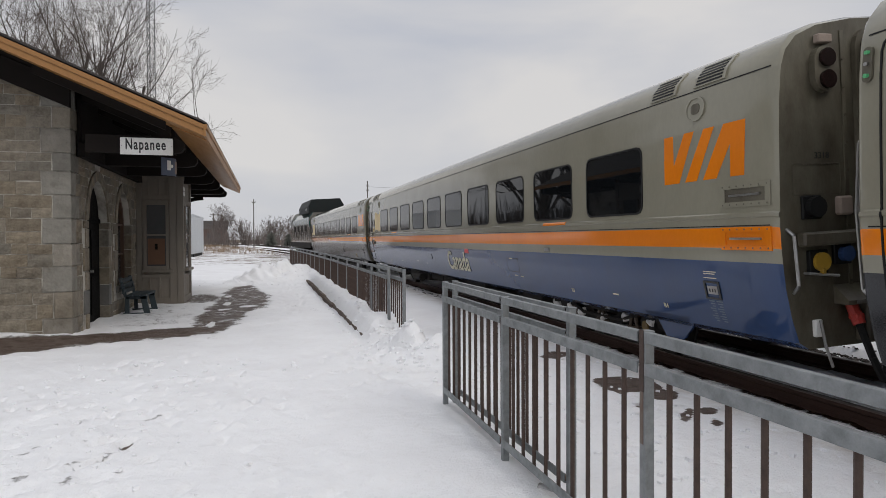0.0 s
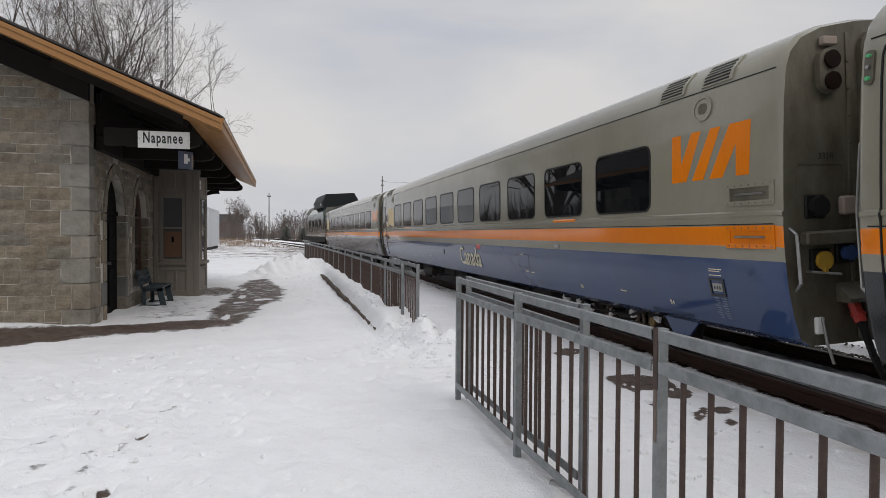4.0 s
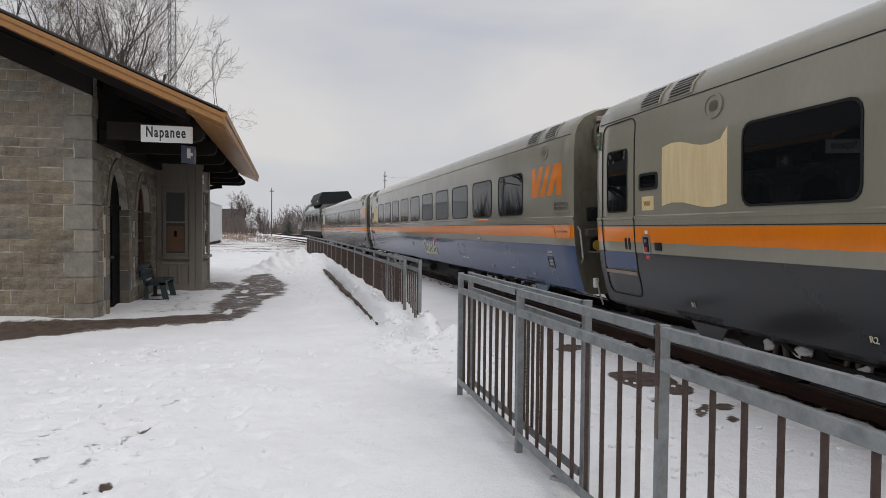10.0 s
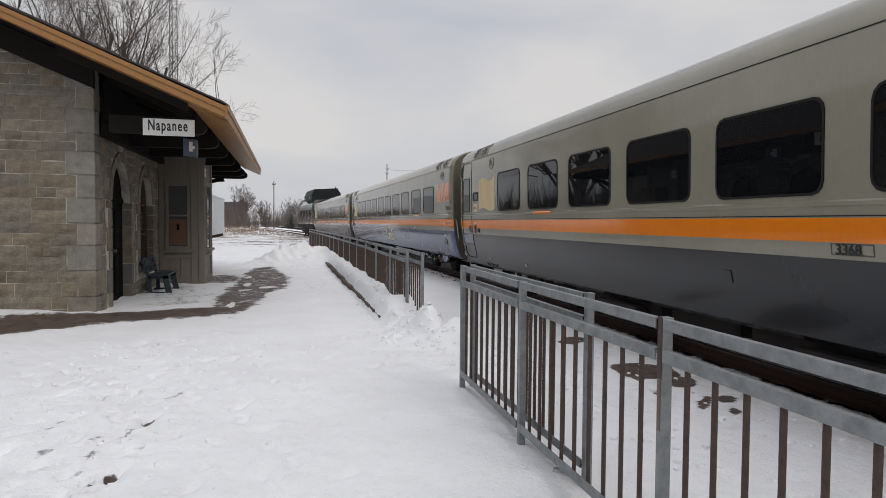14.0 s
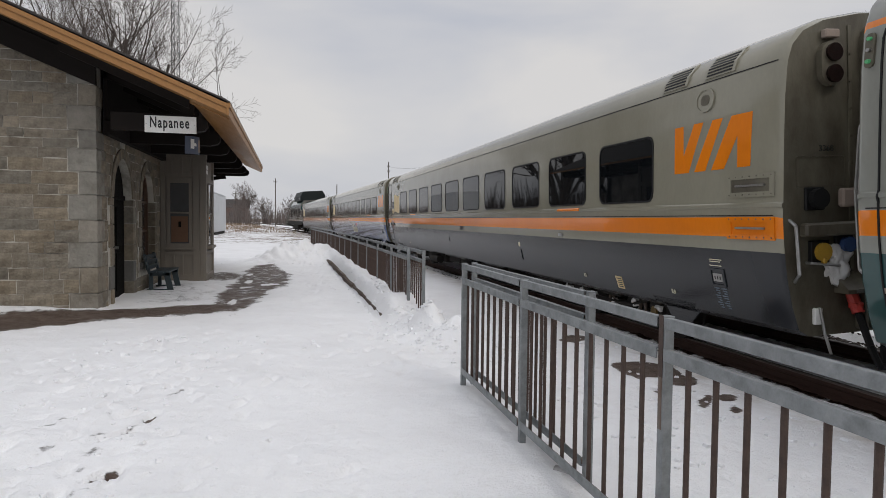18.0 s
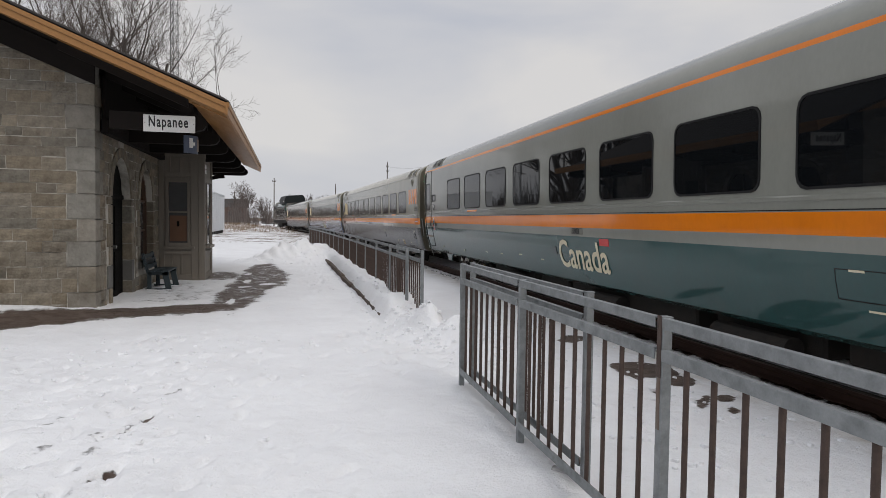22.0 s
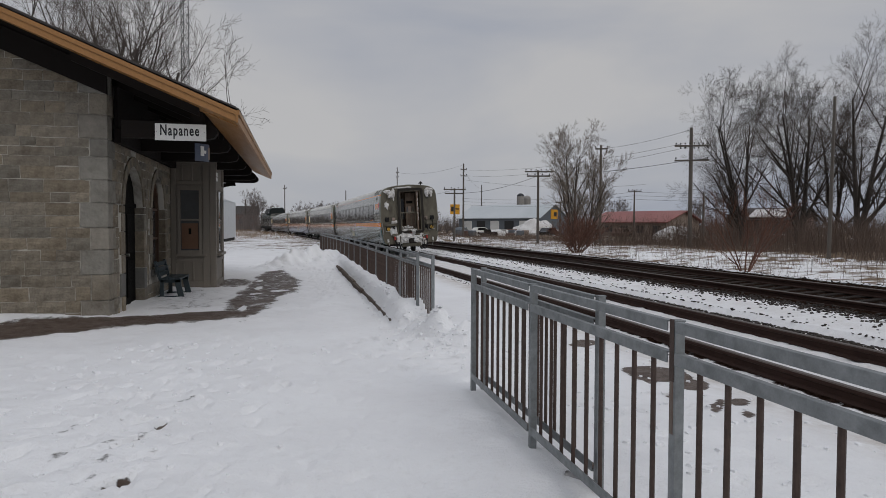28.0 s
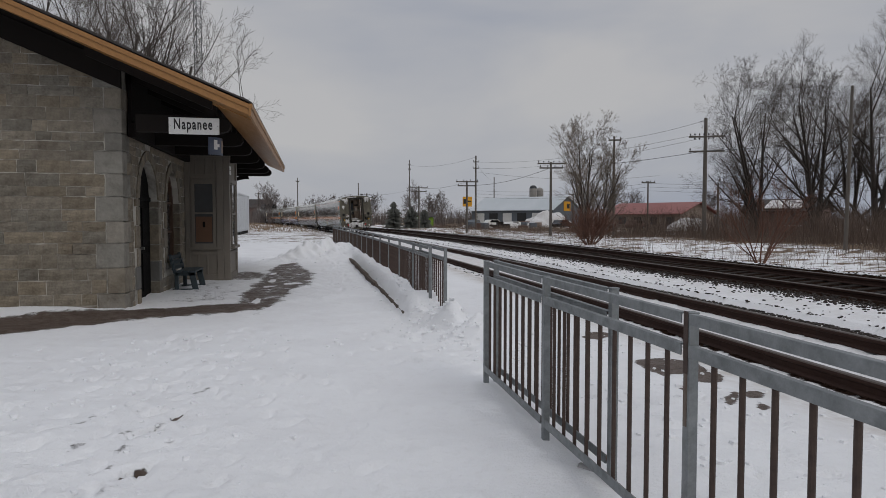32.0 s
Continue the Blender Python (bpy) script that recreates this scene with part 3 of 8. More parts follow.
me.from_pydata(np.stack([gx, gy, gz], -1).reshape(-1, 3).tolist(), [], quads.tolist())
for nm, fn in (("bare", bare_mask), ("ballast", ballast_mask), ("scrub", scrub_mask), ("dirt", dirt_mask)):
    at = me.attributes.new(nm, "FLOAT", "POINT")
    at.data.foreach_set("value", fn(gx, gy).astype(np.float32).ravel())
me.shade_smooth()


def ground_material():
    m = bpy.data.materials.new("snowy_ground")
    m.use_nodes = True
    n, l = m.node_tree.nodes, m.node_tree.links
    p = n["Principled BSDF"]
    geo = n.new("ShaderNodeNewGeometry")

    def noise_of(scale, detail=6, rough=0.6):
        t = n.new("ShaderNodeTexNoise")
        t.inputs["Scale"].default_value, t.inputs["Detail"].default_value, t.inputs["Roughness"].default_value = scale, detail, rough
        l.new(geo.outputs["Position"], t.inputs["Vector"])
        return t.outputs["Fac"]

    def mix(f, a, b):
        t = n.new("ShaderNodeMix")
        t.data_type = "RGBA"
        for s, v in (("Factor", f), ("A", a), ("B", b)):
            if isinstance(v, (tuple, float)):
                t.inputs[s].default_value = v
            else:
                l.new(v, t.inputs[s])
        return t.outputs["Result"]

    def ranged(v, a, b, lo=0.0, hi=1.0):
        t = n.new("ShaderNodeMapRange")
        for s, x in (("From Min", a), ("From Max", b), ("To Min", lo), ("To Max", hi)):
            t.inputs[s].default_value = x
        l.new(v, t.inputs["Value"])
        return t.outputs["Result"]

    def math_of(op, a, b):
        t = n.new("ShaderNodeMath")
        t.operation = op
        for i, v in enumerate((a, b)):
            if isinstance(v, float):
                t.inputs[i].default_value = v
            else:
                l.new(v, t.inputs[i])
        return t.outputs["Value"]

    def attr(nm):
        t = n.new("ShaderNodeAttribute")
        t.attribute_name = nm
        return t.outputs["Fac"]

    fine, mid, big = noise_of(55, 4), noise_of(9), noise_of(0.9)
    snow = mix(ranged(big, 0.35, 0.7), (0.87, 0.875, 0.885, 1), (0.81, 0.81, 0.82, 1))
    snow = mix(ranged(mid, 0.55, 0.8, 0, 0.35), snow, (0.70, 0.69, 0.68, 1))
    pave = mix(ranged(mid, 0.3, 0.7), (0.055, 0.034, 0.025, 1), (0.15, 0.118, 0.098, 1))
    rocks = n.new("ShaderNodeTexVoronoi")
    rocks.inputs["Scale"].default_value = 16
    l.new(geo.outputs["Position"], rocks.inputs["Vector"])
    stones = mix(rocks.outputs["Color"], (0.012, 0.007, 0.005, 1), (0.036, 0.022, 0.016, 1))
    scrub = mix(ranged(mid, 0.3, 0.7), (0.10, 0.068, 0.042, 1), (0.22, 0.155, 0.1, 1))

    def crisp(v, nz, k):
        s = math_of("ADD", v, math_of("MULTIPLY", math_of("SUBTRACT", nz, 0.5), k))
        return ranged(s, 0.38, 0.62)

    f_dirt = ranged(math_of("MULTIPLY", attr("dirt"), ranged(noise_of(3.5, 8, 0.7), 0.3, 0.65)), 0.0, 1.0, 0.0, 0.75)
    snow = mix(f_dirt, snow, (0.40, 0.335, 0.27, 1))
    slush = mix(ranged(noise_of(7.0, 8, 0.75), 0.5, 0.66), pave, (0.42, 0.40, 0.385, 1))
    pave = mix(ranged(attr("bare"), 0.7, 0.95), slush, pave)
    f_scrub = crisp(attr("scrub"), noise_of(2.4, 9, 0.75), 2.0)
    f_stone = crisp(attr("ballast"), noise_of(11, 8, 0.75), 1.7)
    f_bare = crisp(attr("bare"), noise_of(5, 9, 0.8), 1.9)
    col = mix(f_scrub, snow, scrub)
    col = mix(f_stone, col, stones)
    col = mix(f_bare, col, pave)
    l.new(col, p.inputs["Base Color"])
    rough = math_of("SUBTRACT", 0.8, math_of("MULTIPLY", f_bare, 0.22))
    l.new(rough, p.inputs["Roughness"])
    l.new(math_of("MULTIPLY", math_of("ADD", math_of("MULTIPLY", f_bare, 0.12), 0.18), math_of("SUBTRACT", 1.0, f_stone)), p.inputs["Specular IOR Level"])
    h = math_of("ADD", math_of("MULTIPLY", mid, 0.6), math_of("MULTIPLY", fine, 0.25))
    h = math_of("ADD", h, math_of("MULTIPLY", f_stone, math_of("MULTIPLY", rocks.outputs["Distance"], 2.0)))
    h = math_of("SUBTRACT", h, math_of("MULTIPLY", f_bare, 0.5))
    b = n.new("ShaderNodeBump")
    b.inputs["Strength"].default_value, b.inputs["Distance"].default_value = 0.8, 0.06
    l.new(h, b.inputs["Height"])
    l.new(b.outputs["Normal"], p.inputs["Normal"])
    return m


me.materials.append(ground_material())
ground = tagged(new("ground", me), "trampled snow with wet paving and dark ballast showing through", "ground", kind="structure")


# ---- tracks ----


def sweep(bm, outline, lat, zfun, s0, s1, step=2.0, mat=0, close=True):
    """Draw an outline (across, up) out along the bend."""
    rows = []
    for s in np.arange(s0, s1 + step / 2, step):
        r = []
        for u, v in outline:
            x, y, _ = on_line(s, lat + u)
            r.append(bm.verts.new((x, y, zfun(lat + u) + v)))
        rows.append(r)
    n = len(outline)
    for a, b in zip(rows[:-1], rows[1:]):
        for i in range(n if close else n - 1):
            j = (i + 1) % n
            bm.faces.new((a[i], a[j], b[j], b[i])).material_index = mat


def tilt1(lat):
    return 0.0 + (lat + 0.755) * math.tan(radians(CANT))


def tilt2(lat):
    return 0.17 + (lat - 4.3) * math.tan(radians(4.2))


RAIL = [(-0.036, -0.012), (-0.036, -0.05), (-0.010, -0.065), (-0.010, -0.13), (-0.07, -0.15), (-0.07, -0.17), (0.07, -0.17), (0.07, -0.15), (0.010, -0.13), (0.010, -0.065), (0.036, -0.05), (0.036, -0.012)]
HEAD = [(-0.036, -0.012), (-0.028, 0.0), (0.028, 0.0), (0.036, -0.012)]
for lab, lats, tilt in (("platform", (-0.755, 0.755), tilt1), ("through", (4.3, 5.81), tilt2)):
    for lt in lats:
        bm = bmesh.new()
        sweep(bm, RAIL, lt, tilt, -40, 400, 3.0, 0)
        sweep(bm, HEAD, lt, tilt, -40, 400, 3.0, 1, close=False)
        tagged(part("rail", bm, [M_RAIL, M_RAILTOP]), "rust-brown steel rail with a polished head", "rail", "rails of the " + lab + " track", "structure")
bm = bmesh.new()
box(bm, -1.3, -0.11, -0.2, 1.3, 0.11, -0.155, 0.012)
tie_mesh = mesh_from("tie", bm, M_TIE)
ties_through = thing("track_ties", "row of dark creosoted ties bedded in black ballast", "railway ties", kind="structure")
for i in range(150):
    s = -6 + i * 0.56
    x, y, a = on_line(s, 5.05)
    part("tie", tie_mesh, None, ties_through, m=pose(x, y, tilt2(5.05) - 0.008, 0, -4.2, a + RNG.uniform(-0.6, 0.6)))


def pebbles(name, label, category, spots, mat, lo, hi, seed, squash=0.75):
    """Loose lumps too many to count: small uneven solids lying on the ground."""
    rng = np.random.default_rng(seed)
    base = np.array([(-1, -1, -0.6), (1, -1, -0.6), (1, 1, -0.6), (-1, 1, -0.6), (-0.8, -0.8, 0.7), (0.8, -0.8, 0.7), (0.8, 0.8, 0.7), (-0.8, 0.8, 0.7)])
    quad = np.array([(0, 3, 2, 1), (4, 5, 6, 7), (0, 1, 5, 4), (1, 2, 6, 5), (2, 3, 7, 6), (3, 0, 4, 7)])
    n = len(spots)
    zs = ground_z(spots[:, 0], spots[:, 1])
    size = rng.uniform(lo, hi, n) * rng.uniform(0.5, 1.0, n)
    turn = rng.uniform(0, 6.28, n)
    v = base[None] * (1 + rng.uniform(-0.35, 0.35, (n, 8, 3))) * size[:, None, None] * 0.5
    c, s_ = np.cos(turn)[:, None], np.sin(turn)[:, None]
    out = np.stack([v[..., 0] * c - v[..., 1] * s_ + spots[:, 0, None], v[..., 0] * s_ + v[..., 1] * c + spots[:, 1, None], v[..., 2] * squash + (zs + size * 0.12)[:, None]], -1)
    mesh = bpy.data.meshes.new(name)
    mesh.from_pydata(out.reshape(-1, 3).tolist(), [], (quad[None] + (np.arange(n) * 8)[:, None, None]).reshape(-1, 4).tolist())
    mesh.materials.append(mat)
    return tagged(new(name, mesh), label, category, kind="stuff")


def along_track(rng, n, lat, spread, s0, s1):
    """Places scattered beside the line, thicker near the viewer's end."""
    out = []
    for _ in range(n):
        s = s0 + (s1 - s0) * rng.random() ** 1.6
        x, y, _a = on_line(s, rng.normal(lat, spread))
        out.append((x, y))
    return out


peb = np.random.default_rng(31)
pebbles("ballast_stones", "dark loose ballast stones poking through thin snow", "ballast", np.array(along_track(peb, 11000, 1.42, 0.11, 0, 70) + along_track(peb, 13000, 2.85, 0.17, 0, 80) + along_track(peb, 700, 2.4, 0.5, 0, 40) + along_track(peb, 2500, 6.6, 0.16, 0, 80) + along_track(peb, 500, -1.15, 0.1, 0, 60) + along_track(peb, 1800, 5.05, 0.9, 4, 60)), M_BALLAST, 0.025, 0.062, 5)
clods = [(peb.normal(0.5, 1.1), peb.normal(26.0, 1.2)) for _ in range(300)] + [(peb.normal(1.85, 0.28), peb.normal(9.1, 0.7)) for _ in range(260)] + [(peb.normal(1.5, 0.14), peb.uniform(9.5, 27)) for _ in range(160)] + [(peb.normal(-1.5, 0.8), peb.uniform(4.0, 9.5)) for _ in range(200)] + [(peb.uniform(2.2, 4.2), peb.uniform(3.0, 9.0)) for _ in range(160)]
pebbles("snow_clods", "loose crumbled clods of snow", "snow", np.array(clods), M_SNOW, 0.02, 0.07, 6, 0.7)

# ---- the train ----
CAR_LEN, CAR_PITCH = 25.1, 26.03
# half cross-section of a coach: how far out, how high above the rail; and which paint lies above each point
PROFILE = [(1.32, 0.585), (1.43, 0.655), (1.50, 0.88), (1.555, 1.15), (1.575, 1.365), (1.585, 1.505), (1.59, 1.71), (1.588, 1.80), (1.60, 1.815), (1.60, 1.845), (1.582, 1.86), (1.575, 2.1), (1.56, 2.5), (1.54, 2.88), (1.51, 3.19), (1.50, 3.25), (1.45, 3.39), (1.33, 3.52), (1.10, 3.62), (0.7, 3.69), (0.0, 3.73)]


def up(z):
    """The side between sill and gutter sits a little high on its frame."""
    a, b = min(1, max(0, (z - 0.95) / 0.35)), min(1, max(0, (3.25 - z) / 0.35))
    return z + 0.04 * a * b


SECTION = [(x, up(z)) for x, z in PROFILE]


def side_x(z):
    """How far out the coach side lies at a height."""
    for (x0, z0), (x1, z1) in zip(SECTION[:-1], SECTION[1:]):
        if z0 <= z <= z1:
            return x0 + (x1 - x0) * (z - z0) / (z1 - z0)
    return SECTION[0][0]


def coach_body(mats, top_stripe):
    """The coach shell: mats are upper, stripe, lower and roof paint."""
    bm = bmesh.new()
    ys = [0.0, 0.05] + list(np.linspace(0.5, CAR_LEN - 0.5, 13)) + [CAR_LEN - 0.05, CAR_LEN]
    full = [(-x, z) for x, z in SECTION] + [(x, z) for x, z in reversed(SECTION[:-1])]
    rows = []
    for i, y in enumerate(ys):
        k = 0.985 if i in (0, len(ys) - 1) else 1.0
        rows.append([bm.verts.new((x * k, y - CAR_LEN / 2, 0.585 + (z - 0.585) * (0.992 if k < 1 else 1.0))) for x, z in full])
    n, m = len(full), len(SECTION)
    for a, b in zip(rows[:-1], rows[1:]):
        for i in range(n - 1):
            f = bm.faces.new((a[i], a[i + 1], b[i + 1], b[i]))
            j = i if i < m - 1 else n - 2 - i
            z = (PROFILE[j][1] + PROFILE[j + 1][1]) / 2
            f.material_index = 2 if z < 1.365 else 0 if z < 1.505 else 1 if z < 1.71 else 1 if top_stripe and 3.19 < z < 3.25 else 0 if z < 3.25 else 3
            f.smooth = True
        bm.faces.new((a[0], b[0], b[-1], a[-1])).material_index = 2
    bm.faces.new(rows[-1]).material_index = 4
    hole = [bm.verts.new((x + 0.06, -CAR_LEN / 2, z)) for x, z in rounded(-0.6, 1.2, 0.6, 3.44, 0.1)]
    rim = [bm.edges.new((hole[i], hole[(i + 1) % len(hole)])) for i in range(len(hole))]
    rim += [e for e in {e for v in rows[0] for e in v.link_edges} if e.verts[0] in rows[0] and e.verts[1] in rows[0]]
    for f in bmesh.ops.triangle_fill(bm, use_beauty=True, use_dissolve=False, edges=rim)["geom"]:
        if isinstance(f, bmesh.types.BMFace):
            f.material_index = 4
    me = mesh_from("body", bm, mats)
    me.set_sharp_from_angle(angle=radians(30))
    return me


def on_side(bm, outline, out=0.012, deep=0.03, sgn=-1, y0=0.0):
    """A plate that follows the coach side: outline in (along from the rear, height)."""
    outline = [(s, up(z)) for s, z in outline]
    flat = bmesh.new()
    flat.faces.new([flat.verts.new((0, s, z)) for s, z in outline])
    bmesh.ops.triangulate(flat, faces=flat.faces)
    zs = [z for _, z in outline]
    for _, zc in SECTION:
        if min(zs) + 0.005 < zc < max(zs) - 0.005:
            bmesh.ops.bisect_plane(flat, geom=flat.verts[:] + flat.edges[:] + flat.faces[:], plane_co=(0, 0, zc), plane_no=(0, 0, 1))
    faces = [[(v.co.y, v.co.z) for v in f.verts] for f in flat.faces]
    rim = [[(v.co.y, v.co.z) for v in e.verts] for e in flat.edges if len(e.link_faces) == 1]
    flat.free()
    made = {}

    def at(s, z, o):
        k = (round(s, 4), round(z, 4), o)
        if k not in made:
            made[k] = bm.verts.new((sgn * (side_x(z) + o), s - CAR_LEN / 2 + y0, z))
        return made[k]
    for f in faces:
        ring = list(dict.fromkeys(at(s, z, out) for s, z in f))
        if len(ring) > 2:
            bm.faces.new(ring)
    for (s0, z0), (s1, z1) in rim:
        if at(s0, z0, out) is at(s1, z1, out):
            continue
        bm.faces.new((at(s0, z0, out), at(s1, z1, out), at(s1, z1, -deep), at(s0, z0, -deep)))


def ring_on_side(bm, outer, inner, out=0.012, deep=0.02, sgn=-1):
    put = lambda s, z, o: (sgn * (side_x(up(z)) + o), s - CAR_LEN / 2, up(z))
    fine = ([], [])
    for i in range(len(outer)):
        j = (i + 1) % len(outer)
        n = max(1, math.ceil(abs(outer[j][1] - outer[i][1]) / 0.05)) if abs(outer[j][1] - outer[i][1]) > 0.2 else 1
        for ol, dense in zip((outer, inner), fine):
            (s0, z0), (s1, z1) = ol[i], ol[j]
            dense.extend((s0 + (s1 - s0) * k / n, z0 + (z1 - z0) * k / n) for k in range(n))
    outer, inner = fine
    vs = [[bm.verts.new(put(s, z, o)) for s, z in ol] for o in (-deep, out) for ol in (outer, inner)]
    n = len(outer)
    for i in range(n):
        j = (i + 1) % n
        bm.faces.new((vs[0][i], vs[0][j], vs[1][j], vs[1][i]))
        bm.faces.new((vs[2][i], vs[3][i], vs[3][j], vs[2][j]))
        bm.faces.new((vs[0][i], vs[2][i], vs[2][j], vs[0][j]))
        bm.faces.new((vs[1][i], vs[1][j], vs[3][j], vs[3][i]))


CACHE = {}


def shared(key, make):
    if key not in CACHE:
        CACHE[key] = make()
    return CACHE[key]


def side_mesh(key, outline, mat, out=0.012, deep=0.03, sgn=-1):
    def make():
        bm = bmesh.new()
        on_side(bm, outline, out, deep, sgn)
        return mesh_from(key, bm, mat)
    return shared((key, tuple(outline), sgn, mat.name), make)


def ring_mesh(key, outer, inner, mat, out=0.012, sgn=-1):
    def make():
        bm = bmesh.new()
        ring_on_side(bm, outer, inner, out, 0.02, sgn)
        return mesh_from(key, bm, mat)
    return shared((key, tuple(outer), sgn, mat.name), make)


def flat_mesh(key, mat, fill):
    def make():
        bm = bmesh.new()
        fill(bm)
        return mesh_from(key, bm, mat)
    return shared(key, make)


def wheelset(parent, y, z=0.457):
    """An axle with two wheels, which rolls."""
    def fill(bm):
        rod(bm, (-0.9, 0, 0), (0.9, 0, 0), 0.07, n=8)
        for sx in (-1, 1):
            rod(bm, (sx * 0.69, 0, 0), (sx * 0.825, 0, 0), 0.457, n=24)
            rod(bm, (sx * 0.67, 0, 0), (sx * 0.69, 0, 0), 0.485, n=24)
            rod(bm, (sx * 0.825, 0, 0), (sx * 0.845, 0, 0), 0.38, 0.2, n=16)
            for k in range(5):
                a = 2 * math.pi * k / 5
                rod(bm, (sx * 0.82, 0.27 * math.cos(a), 0.27 * math.sin(a)), (sx * 0.85, 0.27 * math.cos(a), 0.27 * math.sin(a)), 0.03, n=6)
    return part("wheelset", flat_mesh("wheelset", M_UNDER, fill), None, parent, "dark steel axle with two wheels", pose(0, y, z))


WHEELS = []


def bogie(car, y, side_grey):
    def fill(bm):
        for sx in (-1, 1):
            plate(bm, [(-1.75, 0.42), (-1.6, 0.62), (-0.55, 0.66), (-0.35, 0.45), (0.35, 0.45), (0.55, 0.66), (1.6, 0.62), (1.75, 0.42), (1.6, 0.36), (1.2, 0.5), (0.7, 0.5), (0.45, 0.32), (-0.45, 0.32), (-0.7, 0.5), (-1.2, 0.5), (-1.6, 0.36)], (sx * 1.02 - 0.06, sx * 1.02 + 0.06))
            for ay in (-1.3, 1.3):
                box(bm, sx * 1.02 - 0.13, ay - 0.16, 0.3, sx * 1.02 + 0.13, ay + 0.16, 0.6, 0.02)
                rod(bm, (sx * 1.1, ay - 0.33, 0.5), (sx * 1.1, ay - 0.33, 0.72), 0.09, n=8)
                rod(bm, (sx * 1.1, ay + 0.33, 0.5), (sx * 1.1, ay + 0.33, 0.72), 0.09, n=8)
            box(bm, sx * 1.08 - 0.1, -0.3, 0.5, sx * 1.08 + 0.1, 0.3, 0.75, 0.03)
            tube(bm, [(sx * 1.15, -1.1, 0.55), (sx * 1.15, -0.6, 0.42), (sx * 1.15, 0.6, 0.42), (sx * 1.15, 1.1, 0.6)], 0.025)
        box(bm, -1.0, -0.25, 0.35, 1.0, 0.25, 0.6, 0.02)
        box(bm, -0.95, -1.75, 0.38, 0.95, -1.62, 0.52)
        box(bm, -0.95, 1.62, 0.38, 0.95, 1.75, 0.52)
    b = part("bogie", flat_mesh("bogie", M_UNDER, fill), None, car, "grimy black bogie frame with springs", pose(0, y, 0))
    part("axle_cap", flat_mesh("axle_cap", M_AXLE, lambda bm: rod(bm, (-1.13, 0, 0), (-1.18, 0, 0), 0.07, n=12)), None, b, "grimy yellow axle box cover", pose(0, -1.3, 0.42))
    def lump(bm):
        bmesh.ops.create_icosphere(bm, subdivisions=2, radius=1.0)
        for v in bm.verts:
            j = 1 + 0.5 * noise.noise(v.co * 1.7 + Vector((3.1, 0.4, 7.7)))
            v.co = Vector((v.co.x * 0.06 * j, v.co.y * 0.12 * j, v.co.z * 0.07 * j))
    rng = random.Random(round(y * 10) + 40)
    for k in range(7):
        part("packed_snow", flat_mesh("bogie_snow", M_ICE, lump), None, b, "snow packed on the bogie frame", pose(-1.11, -1.8 + 0.6 * k + rng.uniform(-0.2, 0.2), rng.choice((0.47, 0.60, 0.65, 0.40)), rng.uniform(-60, 60), rng.uniform(-30, 30), rng.uniform(-20, 20)))
    for hy in (-0.95, 0.0, 0.95):
        part("spring_hanger", flat_mesh("spring_hanger", M_RUSTDARK, lambda bm: (rod(bm, (-1.12, -0.07, 0.34), (-1.12, 0.02, 0.7), 0.03, n=8), rod(bm, (-1.12, 0.12, 0.34), (-1.12, 0.05, 0.7), 0.03, n=8), box(bm, -1.16, -0.12, 0.30, -1.08, 0.17, 0.37, 0.01))), None, b, "", pose(0, hy, 0))
    for ay in (-1.3, 1.3):
        w = wheelset(b, ay)
        WHEELS.append((w, ay))
    return b


